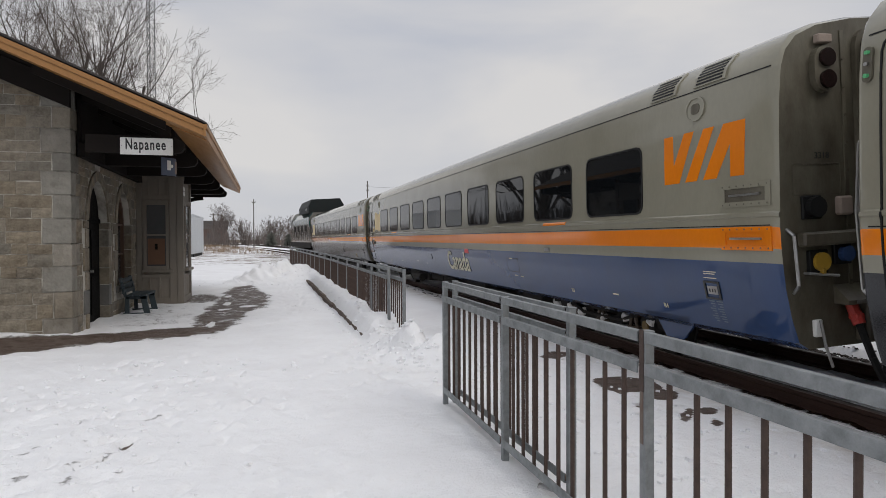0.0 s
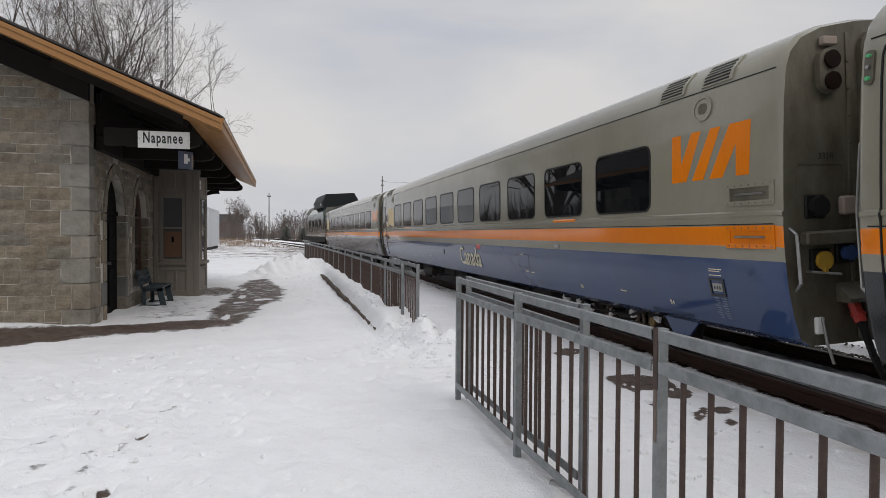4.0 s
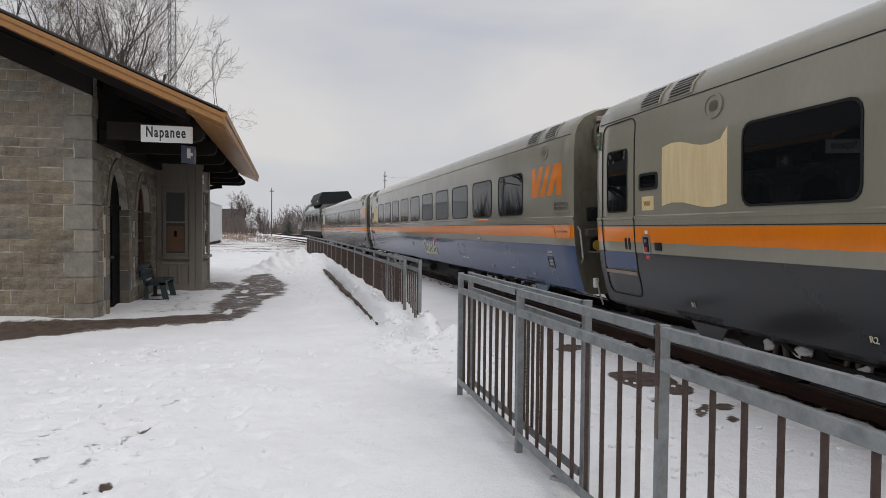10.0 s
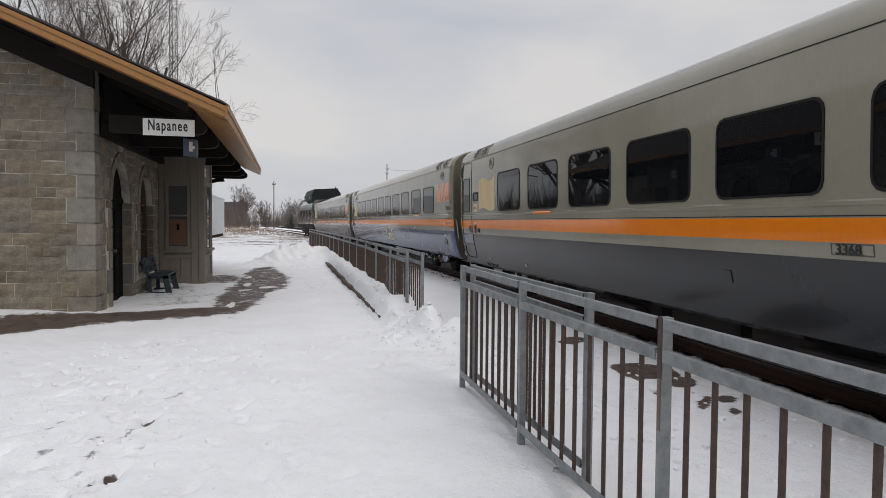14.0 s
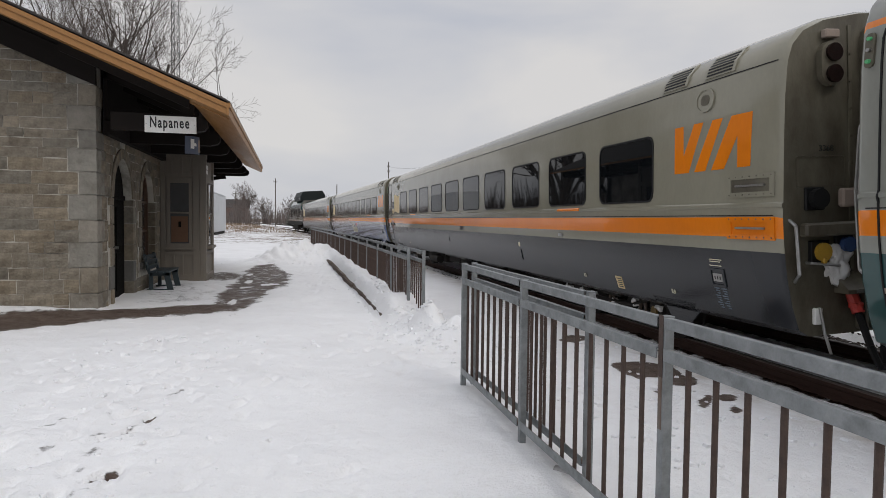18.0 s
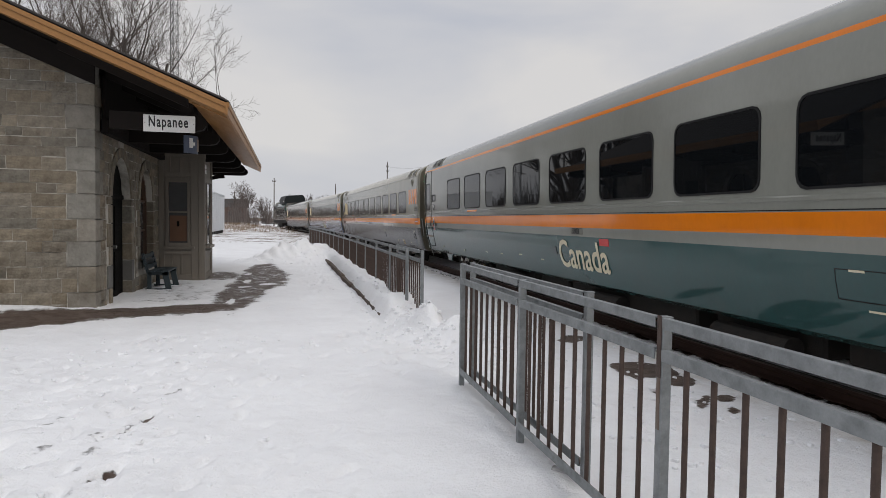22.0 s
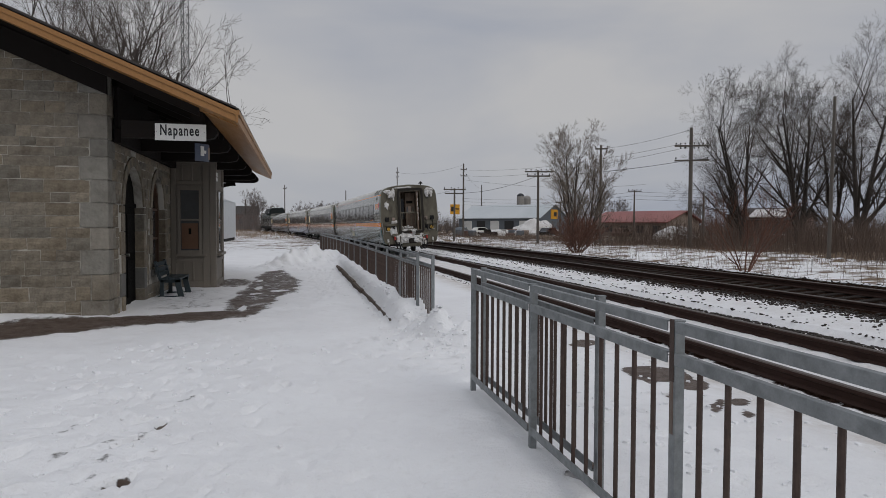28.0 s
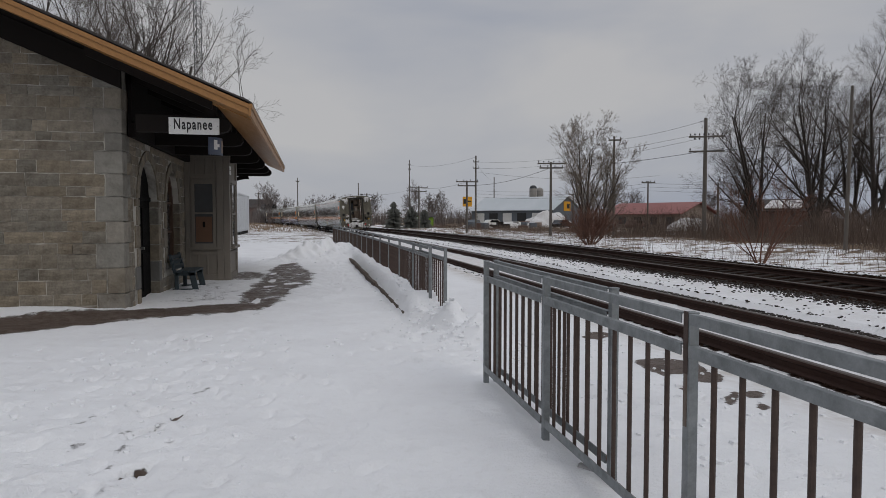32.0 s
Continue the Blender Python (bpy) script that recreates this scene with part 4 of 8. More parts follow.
def coach(label, upper, lower, roof, number, renovated=False, flag=False, leaf=False, word=True):
    car = thing("railway_coach", label, "railway coach", group="coaches of the train")
    part("body", coach_body([upper, M_ORANGE, lower, roof, M_ENDGREY], renovated), None, car)
    # windows in their rubber
    for sgn in (-1, 1):
        for k in range(10):
            s0 = 2.28 + 1.985 * k
            o = rounded(s0, 1.905, s0 + 1.51, 2.75, 0.13)
            i = rounded(s0 + 0.025, 1.93, s0 + 1.485, 2.725, 0.115)
            w = part("window", ring_mesh("window", o, i, M_RUBBER, 0.010, sgn), None, car, "tinted window in a black rubber frame")
            part("pane", side_mesh("pane", i, M_GLASS, 0.004, 0.02, sgn), None, w)
    # entrance door at the front end, on the platform side
    o = rounded(23.90, 0.78, 24.88, 3.21, 0.14)
    i = rounded(23.918, 0.80, 24.862, 3.192, 0.125)
    d = part("door", ring_mesh("door", o, i, M_RUBBER, 0.008), None, car, "plug door closed flush in a black seal")
    o2 = rounded(24.10, 1.91, 24.71, 2.78, 0.06)
    i2 = rounded(24.118, 1.928, 24.692, 2.762, 0.05)
    part("window_frame", ring_mesh("door_window_frame", o2, i2, M_RUBBER, 0.012), None, d)
    part("pane", side_mesh("door_pane", i2, M_GLASS, 0.006, 0.02), None, d)
    for hs in (24.04, 24.14):
        part("handle_slot", side_mesh("door_handle%.2f" % hs, rounded(hs, 1.40, hs + 0.055, 1.56, 0.015), M_RUBBER, 0.006), None, d, "dark recessed door handle slot")
    if not renovated:
        part("blue_band", side_mesh("door_band", [(23.925, 1.15), (24.855, 1.15), (24.855, 1.36), (23.925, 1.36)], M_BLUE, 0.0035), None, d, "blue painted band low on the door")
    part("step_cover", side_mesh("step_cover", [(23.93, 1.075), (24.85, 1.075), (24.85, 1.115), (23.93, 1.115)], M_BEIGE, 0.02), None, d, "worn steel step edge")
    o = rounded(23.30, 2.18, 23.77, 2.40, 0.05)
    i = rounded(23.335, 2.215, 23.735, 2.365, 0.035)
    w = part("destination_window", ring_mesh("destination_window", o, i, M_RUBBER, 0.012), None, car, "small black destination window")
    part("pane", side_mesh("destination_pane", i, M_GLASS, 0.004, 0.02), None, w)
    box_m = side_mesh("control_box", rounded(23.50, 1.36, 23.69, 1.60, 0.02), M_STEEL, 0.012)
    c = part("control_box", box_m, None, car, "door control box with a red handle")
    part("control_recess", side_mesh("control_recess", rounded(23.535, 1.385, 23.655, 1.575, 0.02), M_RUBBER, 0.016), None, c)
    part("red_handle", side_mesh("control_handle", [(23.56, 1.39), (23.63, 1.39), (23.63, 1.45), (23.56, 1.45)], M_REDHOSE, 0.03), None, c)
    part("white_knob", side_mesh("control_knob", rounded(23.57, 1.50, 23.62, 1.55, 0.02), M_STEEL, 0.03), None, c)
    part("red_label", side_mesh("red_label", [(23.55, 1.29), (23.64, 1.29), (23.64, 1.335), (23.55, 1.335)], M_REDLEAF, 0.004), None, c)
    part("white_label", side_mesh("white_label", [(23.56, 1.615), (23.63, 1.615), (23.63, 1.66), (23.56, 1.66)], M_WHITE, 0.004), None, c)
    part("call_box", side_mesh("call_box", rounded(23.23, 1.41, 23.38, 1.51, 0.015), M_RUBBER, 0.016), None, car, "black call box with two buttons")
    if renovated:
        w = part("network_badge", side_mesh("network_badge", rounded(23.42, 1.97, 23.70, 2.10, 0.06), M_BLACKINK, 0.003), None, car, "black wireless badge")
        letters("network_words", "WiFi", 0.11, M_WHITE, w, Matrix.Translation((-1.583, 23.685 - CAR_LEN / 2, 2.035)) @ pose(0, 0, 0, 90, 0, -90))
        letters("network_words", "ZONE", 0.075, M_BLACKINK, w, Matrix.Translation((-1.59, 23.66 - CAR_LEN / 2, 1.945)) @ pose(0, 0, 0, 90, 0, -90))
        letters("door_letter", "R", 0.15, M_IVORY, car, Matrix.Translation((-1.592, 23.90 - CAR_LEN / 2, 1.43)) @ pose(0, 0, 0, 90, 0, -90))
    else:
        w = part("network_sticker", side_mesh("network_sticker", rounded(23.40, 1.92, 23.70, 2.10, 0.01), M_CREAM, 0.003), None, car, "faded cream wireless sticker")
        letters("network_words", "WiFi", 0.085, M_YELLOW, w, Matrix.Translation((-1.589, 23.64 - CAR_LEN / 2, 2.02)) @ pose(0, 0, 0, 90, 0, -90))
    # marker lamps beside the door
    lamp = part("marker_lamps", side_mesh("marker_lamps", rounded(24.94, 2.84, 25.03, 3.14, 0.04), M_ENDGREY, 0.02), None, car, "three marker lamps on a grimy plate")
    for zz in (2.89, 2.99, 3.09):
        part("lamp", side_mesh("marker_lamp%d" % (zz * 100), rounded(24.962, zz - 0.016, 24.998, zz + 0.016, 0.014), M_STEEL if zz == 2.99 else M_GREENLAMP, 0.045), None, lamp)
    if not renovated:
        part("gutter", side_mesh("gutter", [(0.1, 3.238), (25.0, 3.238), (25.0, 3.25), (0.1, 3.25)], M_RUBBER, 0.006), None, car, "thin dark gutter line")
        part("end_fitting", flat_mesh("end_fitting", M_BEIGE, lambda bm: box(bm, -1.12, -0.07, 3.42, -0.96, 0, 3.50, 0.01)), None, car, "pale bracket over the tail lights", pose(0, -CAR_LEN / 2, 0))
    # the belt's shadow, drawn as a thin black strip above the stripe
    part("belt_shadow_line", side_mesh("belt_shadow_line", [(0.1, 1.722), (25.0, 1.722), (25.0, 1.732), (0.1, 1.732)], M_RUBBER, 0.002), None, car, "belt's shadow drawn as a dark line over the orange stripe")
    # faded flag panel
    if flag:
        top = [(23.2 - t * 1.3, 2.66 + 0.05 * math.sin(t * 6.0 + 0.4)) for t in np.linspace(0, 1, 12)]
        bot = [(21.9 + t * 1.3, 1.96 - 0.04 * math.sin(t * 6.0 + 0.2)) for t in np.linspace(0, 1, 12)]
        top[-1] = (21.9, 2.76)
        part("flag_panel", side_mesh("flag_panel", [(round(a, 3), round(b, 3)) for a, b in top + bot], M_CREAM, 0.003), None, car, "faded cream waving-flag panel")
    # roof louvres and round speaker grilles at both ends
    for base, order in ((0.0, (0.74, 1.60)), (CAR_LEN, (-1.80, -2.50))):
        for o in order:
            s0 = base + o
            v = part("roof_vent", side_mesh("roof_vent%.2f" % s0, [(s0, 3.28), (s0 + 0.53, 3.28), (s0 + 0.53, 3.53), (s0, 3.53)], upper, 0.02), None, car, "louvred roof air vent")
            for k in range(6):
                z = 3.30 + k * 0.036
                part("louvre", side_mesh("louvre%.2f_%d" % (s0, k), [(s0 + 0.05, z), (s0 + 0.48, z), (s0 + 0.48, z + 0.018), (s0 + 0.05, z + 0.018)], M_RUBBER, 0.026), None, v)
    for s0 in ((1.21,) if renovated else (1.21, 22.15)):
        o = rounded(s0 - 0.165, 2.875, s0 + 0.165, 3.165, 0.14, 5)
        i = rounded(s0 - 0.145, 2.895, s0 + 0.145, 3.145, 0.122, 5)
        g = part("round_grille", ring_mesh("round_grille", o, i, upper, 0.02), None, car, "round louvre in a bolted ring")
        part("grille", side_mesh("round_grille_face", rounded(s0 - 0.144, 2.896, s0 + 0.144, 3.144, 0.105, 5), upper, 0.010), None, g)
        part("mesh_disc", side_mesh("mesh_disc", rounded(s0 - 0.075, 2.955, s0 + 0.075, 3.085, 0.05, 4), M_ENDGREY, 0.014), None, g)
    # two-slot recesses behind the logo
    for z0, mt in ((1.915, upper), (1.485, M_ORANGE)):
        o = [(0.08, z0), (0.80, z0), (0.80, z0 + 0.23), (0.08, z0 + 0.23)]
        i = [(0.15, z0 + 0.05), (0.73, z0 + 0.05), (0.73, z0 + 0.18), (0.15, z0 + 0.18)]
        h = part("hatch", ring_mesh("hatch%.2f" % z0, o, i, mt, 0.014), None, car, "recessed hatch with a grab bar")
        part("recess", side_mesh("hatch_recess%.2f" % z0, i, mt if mt is M_ORANGE else M_ENDGREY, 0.001, 0.04), None, h)
        for k in range(7):
            for zr in (z0 + 0.024, z0 + 0.206):
                part("rivet", side_mesh("hatch_rivet%.2f_%d" % (zr, k), rounded(0.115 + 0.105 * k, zr - 0.008, 0.131 + 0.105 * k, zr + 0.008, 0.006, 1), M_ENDGREY, 0.018), None, h)
        part("grab_bar", side_mesh("grab_bar%.2f" % z0, [(0.22, z0 + 0.105), (0.66, z0 + 0.105), (0.66, z0 + 0.125), (0.22, z0 + 0.125)], M_STEEL, 0.02), None, h)
    # orange slanted-bar emblem
    if leaf:
        a, w, zt, zb = 1.73, 0.94, 2.76, 2.46
    else:
        a, w, zt, zb = 1.80, 1.38, 2.77, 2.225
    u = lambda f: a - f * w
    zd = lambda f: zt + (zb - zt) * f
    bars = [[(0, zt), (0.125, zt), (0.135, zd(0.64)), (0.28, zt), (0.405, zt), (0.21, zb), (0, zb)], [(0.53, zt), (0.655, zt), (0.44, zb), (0.29, zb)], [(0.765, zt), (1.0, zt), (0.985, zb), (0.84, zb), (0.84, zd(0.38)), (0.68, zb), (0.52, zb)]]
    for k, b in enumerate(bars):
        part("emblem_bar", side_mesh("emblem%d_%s" % (k, leaf), [(round(u(f), 3), round(z, 3)) for f, z in b], M_ORANGE, 0.003 + 0.0008 * k), None, car, "orange slanted emblem bar")
    if leaf:
        c, r = 0.57, 0.19
        pts = [(0, 1), (0.17, 0.66), (0.38, 0.76), (0.27, 0.2), (0.56, 0.5), (0.63, 0.34), (0.95, 0.4), (0.84, 0.1), (0.98, 0.0), (0.47, -0.42), (0.53, -0.6), (0.05, -0.52), (0.07, -0.98), (-0.07, -0.98), (-0.05, -0.52), (-0.53, -0.6), (-0.47, -0.42), (-0.98, 0), (-0.84, 0.1), (-0.95, 0.4), (-0.63, 0.34), (-0.56, 0.5), (-0.27, 0.2), (-0.38, 0.76), (-0.17, 0.66)]
        part("leaf_emblem", side_mesh("leaf_emblem", [(round(c + r * x, 3), round(2.60 + r * 1.05 * y, 3)) for x, y in pts], M_REDLEAF, 0.004), None, car, "red maple leaf emblem")
        for k, (f0, f1) in enumerate(((1.73, 1.45), (1.40, 1.06), (1.01, 0.48))):
            part("lettering_bar", side_mesh("lettering_bar%d" % k, [(f1, 2.205), (f0, 2.205), (f0, 2.27), (f1, 2.27)], M_BLACKINK, 0.003), None, car, "dark line of small lettering")
    if word:
        letters("word", "Canada", 0.66, M_IVORY, car, Matrix.Translation((-1.515, (13.42 if renovated else 11.8) - CAR_LEN / 2, 0.88)) @ pose(0, 0, 0, 90, 0, -90) @ pose(0, 0, 0, 9), "ivory word on the lower side", 0.008, 0.94)
        part("word_flag", side_mesh("word_flag", [(11.5, 1.25), (11.8, 1.25), (11.8, 1.35), (11.5, 1.35)] if renovated else [(9.88, 1.27), (10.18, 1.27), (10.18, 1.37), (9.88, 1.37)], M_REDLEAF, 0.006), None, car)
    part("notice", side_mesh("notice", [(4.5, 1.82), (5.35, 1.82), (5.35, 1.865), (4.5, 1.865)] if not renovated else [(2.7, 1.86), (3.58, 1.86), (3.58, 1.90), (2.7, 1.90)], M_ORANGE, 0.012), None, car, "narrow orange notice strip")
    part("notice", side_mesh("notice_front", [(18.45, 1.82), (19.33, 1.82), (19.33, 1.865), (18.45, 1.865)], M_ORANGE, 0.012), None, car, "narrow orange notice strip")
    if not word:
        part("hinge_plate", side_mesh("hinge_plate", rounded(7.44, 0.90, 7.56, 1.10, 0.01), M_SLATE, 0.014), None, car, "small dark hinged plate")
        part("white_tag", side_mesh("white_tag", [(7.45, 1.15), (7.54, 1.15), (7.54, 1.23), (7.45, 1.23)], M_IVORY, 0.004), None, car)
        part("yellow_label", side_mesh("yellow_label", [(3.33, 0.72), (3.52, 0.72), (3.52, 0.90), (3.33, 0.90)], M_CREAM, 0.004), None, car, "faded yellow service label")
        for k in range(5):
            part("label_line", side_mesh("label_line%d" % k, [(3.35, 0.742 + 0.03 * k), (3.50 - 0.03 * (k % 2), 0.742 + 0.03 * k), (3.50 - 0.03 * (k % 2), 0.755 + 0.03 * k), (3.35, 0.755 + 0.03 * k)], M_BLACKINK, 0.0055), None, car)
    fr = part("socket_box", ring_mesh("socket_box", rounded(0.92, 0.98, 1.18, 1.16, 0.01), rounded(0.95, 1.0, 1.15, 1.14, 0.01), M_SLATE, 0.012), None, car, "small framed socket box")
    part("socket_plate", side_mesh("socket_plate", [(0.97, 1.03), (1.13, 1.03), (1.13, 1.11), (0.97, 1.11)], M_STEEL, 0.006), None, fr)
    for k in range(9):
        for c0, c1 in ((0.93, 1.03), (1.06, 1.15)):
            part("printed_line", side_mesh("printed_line%d_%.2f" % (k, c0), [(c0, 0.955 - 0.027 * k), (c1 - 0.02 * (k % 3), 0.955 - 0.027 * k), (c1 - 0.02 * (k % 3), 0.967 - 0.027 * k), (c0, 0.967 - 0.027 * k)], M_PRINT, 0.0015), None, fr)
    for k, (p0, p1, pz) in enumerate(((0.95, 1.17, 1.245), (0.98, 1.17, 1.225), (0.96, 1.17, 1.185))):
        part("printed_line", side_mesh("printed_head%d" % k, [(p0, pz), (p1, pz), (p1, pz + 0.008), (p0, pz + 0.008)], M_IVORY, 0.002), None, fr)
    for k in range(3):
        part("socket_pin", side_mesh("socket_pin%d" % k, rounded(0.995 + 0.045 * k, 1.05, 1.013 + 0.045 * k, 1.085, 0.006, 1), M_BLACKINK, 0.009), None, fr)
    part("filler", side_mesh("filler", [(5.2, 1.395), (5.38, 1.395), (5.38, 1.445), (5.2, 1.445)], M_STEEL, 0.02), None, car)
    for txt, s0 in (("R4", 2.05), ("R3", 4.6), ("R2", 20.2), ("R1", 22.75)):
        letters("wheel_mark", txt, 0.085, M_IVORY, car, Matrix.Translation((-1.492, s0 - CAR_LEN / 2, 0.80)) @ pose(0, 0, 0, 90, 0, -90) @ pose(0, 0, 0, 15))
    if renovated or not word:
        ns = 12.58 if renovated else 11.92
        np_ = part("number_panel", ring_mesh("number_panel", [(ns - 0.22, 1.40), (ns + 0.22, 1.40), (ns + 0.22, 1.50), (ns - 0.22, 1.50)], [(ns - 0.21, 1.41), (ns + 0.21, 1.41), (ns + 0.21, 1.49), (ns - 0.21, 1.49)], M_ENDGREY, 0.004), None, car, "framed coach number")
        letters("number", number, 0.125, M_BLACKINK, np_, Matrix.Translation((-1.592, ns + 0.165 - CAR_LEN / 2, 1.447)) @ pose(0, 0, 0, 90, 0, -90), "", 0.002, 1.08)
    # service marks and small hatches along the lower side
    if word:
        for k, (ms, mz) in enumerate(((7.05, 0.93), (6.75, 0.92), (7.2, 1.22), (14.4, 0.92), (15.6, 0.95), (16.9, 0.9), (3.3, 0.86), (18.1, 0.88))):
            part("service_mark", side_mesh("service_mark%d" % k, [(ms - 0.16, mz), (ms, mz), (ms, mz + 0.018), (ms - 0.16, mz + 0.018)], M_IVORY, 0.003), None, car)
        part("water_hatch", ring_mesh("water_hatch", rounded(6.75, 1.0, 7.35, 1.24, 0.01), rounded(6.758, 1.008, 7.342, 1.232, 0.01), M_RUBBER, 0.002), None, car, "flush service hatch")
    part("small_socket", side_mesh("small_socket", rounded(13.52, 1.06, 13.68, 1.18, 0.015), M_SLATE, 0.01), None, car, "small dark socket box")
    # underframe boxes, tanks and skirts
    for k, (y0, y1, w, zb) in enumerate(((-5.9, -4.9, 1.32, 0.28), (-4.6, -2.9, 1.28, 0.24), (-2.6, 1.2, 1.34, 0.22), (1.5, 2.9, 1.28, 0.30), (3.1, 5.9, 1.33, 0.24))):
        part("equipment_box", flat_mesh("equipment_box%d" % k, M_UNDER, lambda bm: box(bm, -w + 0.16, y0, zb + 0.06, w - 0.16, y1, 0.62, 0.03)), None, car, "dark underfloor equipment box")
    part("centre_sill", flat_mesh("centre_sill", M_UNDER, lambda bm: box(bm, -0.6, -12.0, 0.45, 0.6, 12.0, 0.64)), None, car)
    for k, y in enumerate((-4.4, -0.9, 3.4)):
        part("air_tank", flat_mesh("air_tank%d" % k, M_UNDER, lambda bm: rod(bm, (-1.3, y, 0.40), (-1.3, y + 1.2, 0.40), 0.12, n=12)), None, car, "round air tank under the floor")
    for y in (-8.2, 8.2):
        bogie(car, y, lower)
    part("skirt", side_mesh("skirt_rear_" + lower.name, [(1.95, 0.40), (2.3, 0.40), (2.6, 0.72), (1.6, 0.72)], lower, 0.0), None, car)
    part("skirt", side_mesh("skirt_front_" + lower.name, [(22.5, 0.40), (22.85, 0.40), (23.2, 0.72), (22.2, 0.72)], lower, 0.0), None, car)
    # rear end: vestibule frame, red hoses, jumper sockets, ladder rail
    ye = -CAR_LEN / 2
    def frame_ring(bm):
        ring_plate(bm, rounded(-0.69, 1.14, 0.69, 3.52, 0.14), rounded(-0.58, 1.25, 0.58, 3.40, 0.08), (-0.15, 0.0), "y")
    g = part("gangway_frame", flat_mesh("gangway_frame", M_GRIMERUBBER, frame_ring), None, car, "black rubber gangway frame", pose(0.06, ye, 0))
    part("inner_frame", flat_mesh("gangway_inner", M_ENDGREY, lambda bm: ring_plate(bm, rounded(-0.578, 1.252, 0.578, 3.398, 0.08), rounded(-0.53, 1.29, 0.53, 3.35, 0.06), (-0.10, 0.02), "y")), None, g, "dirty pale metal inner frame")
    part("outer_frame", flat_mesh("gangway_outer", M_ENDGREY, lambda bm: ring_plate(bm, rounded(-0.745, 1.08, 0.745, 3.575, 0.17), rounded(-0.692, 1.138, 0.692, 3.522, 0.14), (-0.05, 0.0), "y")), None, g, "grimy raised steel surround")
    def gate(bm):
        for x in (-0.46, -0.2, 0.02, 0.24):
            rod(bm, (x, 0, 1.36), (x, 0, 2.22), 0.011)
        box(bm, -0.52, -0.02, 2.20, 0.3, 0.02, 2.26)
        box(bm, -0.52, -0.02, 1.34, 0.3, 0.02, 1.38)
    part("safety_gate", flat_mesh("safety_gate", M_ENDGREY, gate), None, g, "grimy safety gate across the gangway", pose(0, -0.06, 0))
    part("vestibule_back", flat_mesh("vestibule_back", M_VESTIBULE, lambda bm: (ring_plate(bm, rounded(-0.625, 1.17, 0.625, 3.47, 0.1), rounded(-0.598, 1.2, 0.598, 3.44, 0.1), (0.004, 0.9), "y"), box(bm, -0.62, 0.9, 1.17, 0.62, 0.93, 3.47))), None, g)
    d2 = part("inner_door", flat_mesh("inner_door", M_VESTIBULE, lambda bm: box(bm, -0.16, 0.52, 1.24, 0.36, 0.56, 3.30, 0.01)), None, g, "brown inner end door with a small window")
    part("inner_window", flat_mesh("inner_window", M_PANE, lambda bm: box(bm, -0.10, 0.505, 2.2, 0.0, 0.515, 2.52)), None, d2)
    part("inner_panel", flat_mesh("inner_panel", M_DARKWOOD, lambda bm: box(bm, -0.10, 0.505, 2.72, 0.24, 0.515, 2.86)), None, d2)
    part("inner_glass", flat_mesh("inner_glass", M_GLASS, lambda bm: box(bm, -0.50, 0.70, 1.9, -0.20, 0.72, 3.0, 0.01)), None, g, "dark glass of a side door")
    part("notice_board", flat_mesh("vestibule_notice", M_BEIGE, lambda bm: box(bm, -0.02, 0.495, 2.18, 0.14, 0.505, 2.56, 0.005)), None, d2, "pale framed notice")
    part("switch_box", flat_mesh("vestibule_switch", M_ENDGREY, lambda bm: box(bm, 0.20, 0.47, 2.2, 0.31, 0.52, 2.5, 0.01)), None, d2, "small switch box")
    part("inner_post", flat_mesh("inner_post", M_VESTIBULE, lambda bm: box(bm, 0.33, -0.05, 1.23, 0.43, 0.05, 3.38, 0.01)), None, g)
    for sx in (-1, 1):
        t = part("end_light", flat_mesh("end_light%d" % sx, M_ENDGREY, lambda bm: plate(bm, rounded(sx * 1.04 - 0.13, 2.97, sx * 1.04 + 0.13, 3.39, 0.125, 5), (-0.07, 0.0), "y")), None, car, "twin red tail lights in an oval housing", pose(0, ye, 0))
        for zz in (3.08, 3.28):
            part("lens", flat_mesh("end_lens%d%d" % (sx, zz * 100), M_DARKRED, lambda bm: rod(bm, (sx * 1.04, -0.1, zz), (sx * 1.04, -0.06, zz), 0.085, n=14)), None, t)
        def handrail(bm):
            tube(bm, [(sx * 1.50, 0, 1.72), (sx * 1.50, -0.09, 1.66), (sx * 1.47, -0.09, 1.2), (sx * 1.45, 0, 1.12)], 0.016)
        part("handrail", flat_mesh("end_handrail%d" % sx, M_STEEL, handrail), None, car, "bright steel end handrail", pose(0, ye, 0))
        sock = part("jumper_socket", flat_mesh("jumper_socket%d" % sx, M_RUBBER, lambda bm: (box(bm, sx * 1.22 - 0.12, -0.035, 1.80, sx * 1.22 + 0.10, 0, 2.02, 0.01), rod(bm, (sx * 1.22, -0.1, 1.91), (sx * 1.22, -0.03, 1.91), 0.095, n=16))), None, car, "black jumper cable socket", pose(0, ye, 0))
        part("junction_box", flat_mesh("junction_box%d" % sx, M_BEIGE, lambda bm: box(bm, sx * 0.88 - 0.08, -0.08, 1.82, sx * 0.88 + 0.08, 0, 2.0, 0.02)), None, sock, "pale junction box")
        part("shelf", flat_mesh("end_shelf%d" % sx, M_ENDGREY, lambda bm: box(bm, sx * 1.1 - 0.30, -0.11, 1.55, sx * 1.1 + 0.36, 0, 1.68, 0.02)), None, car, "", pose(0, ye, 0))
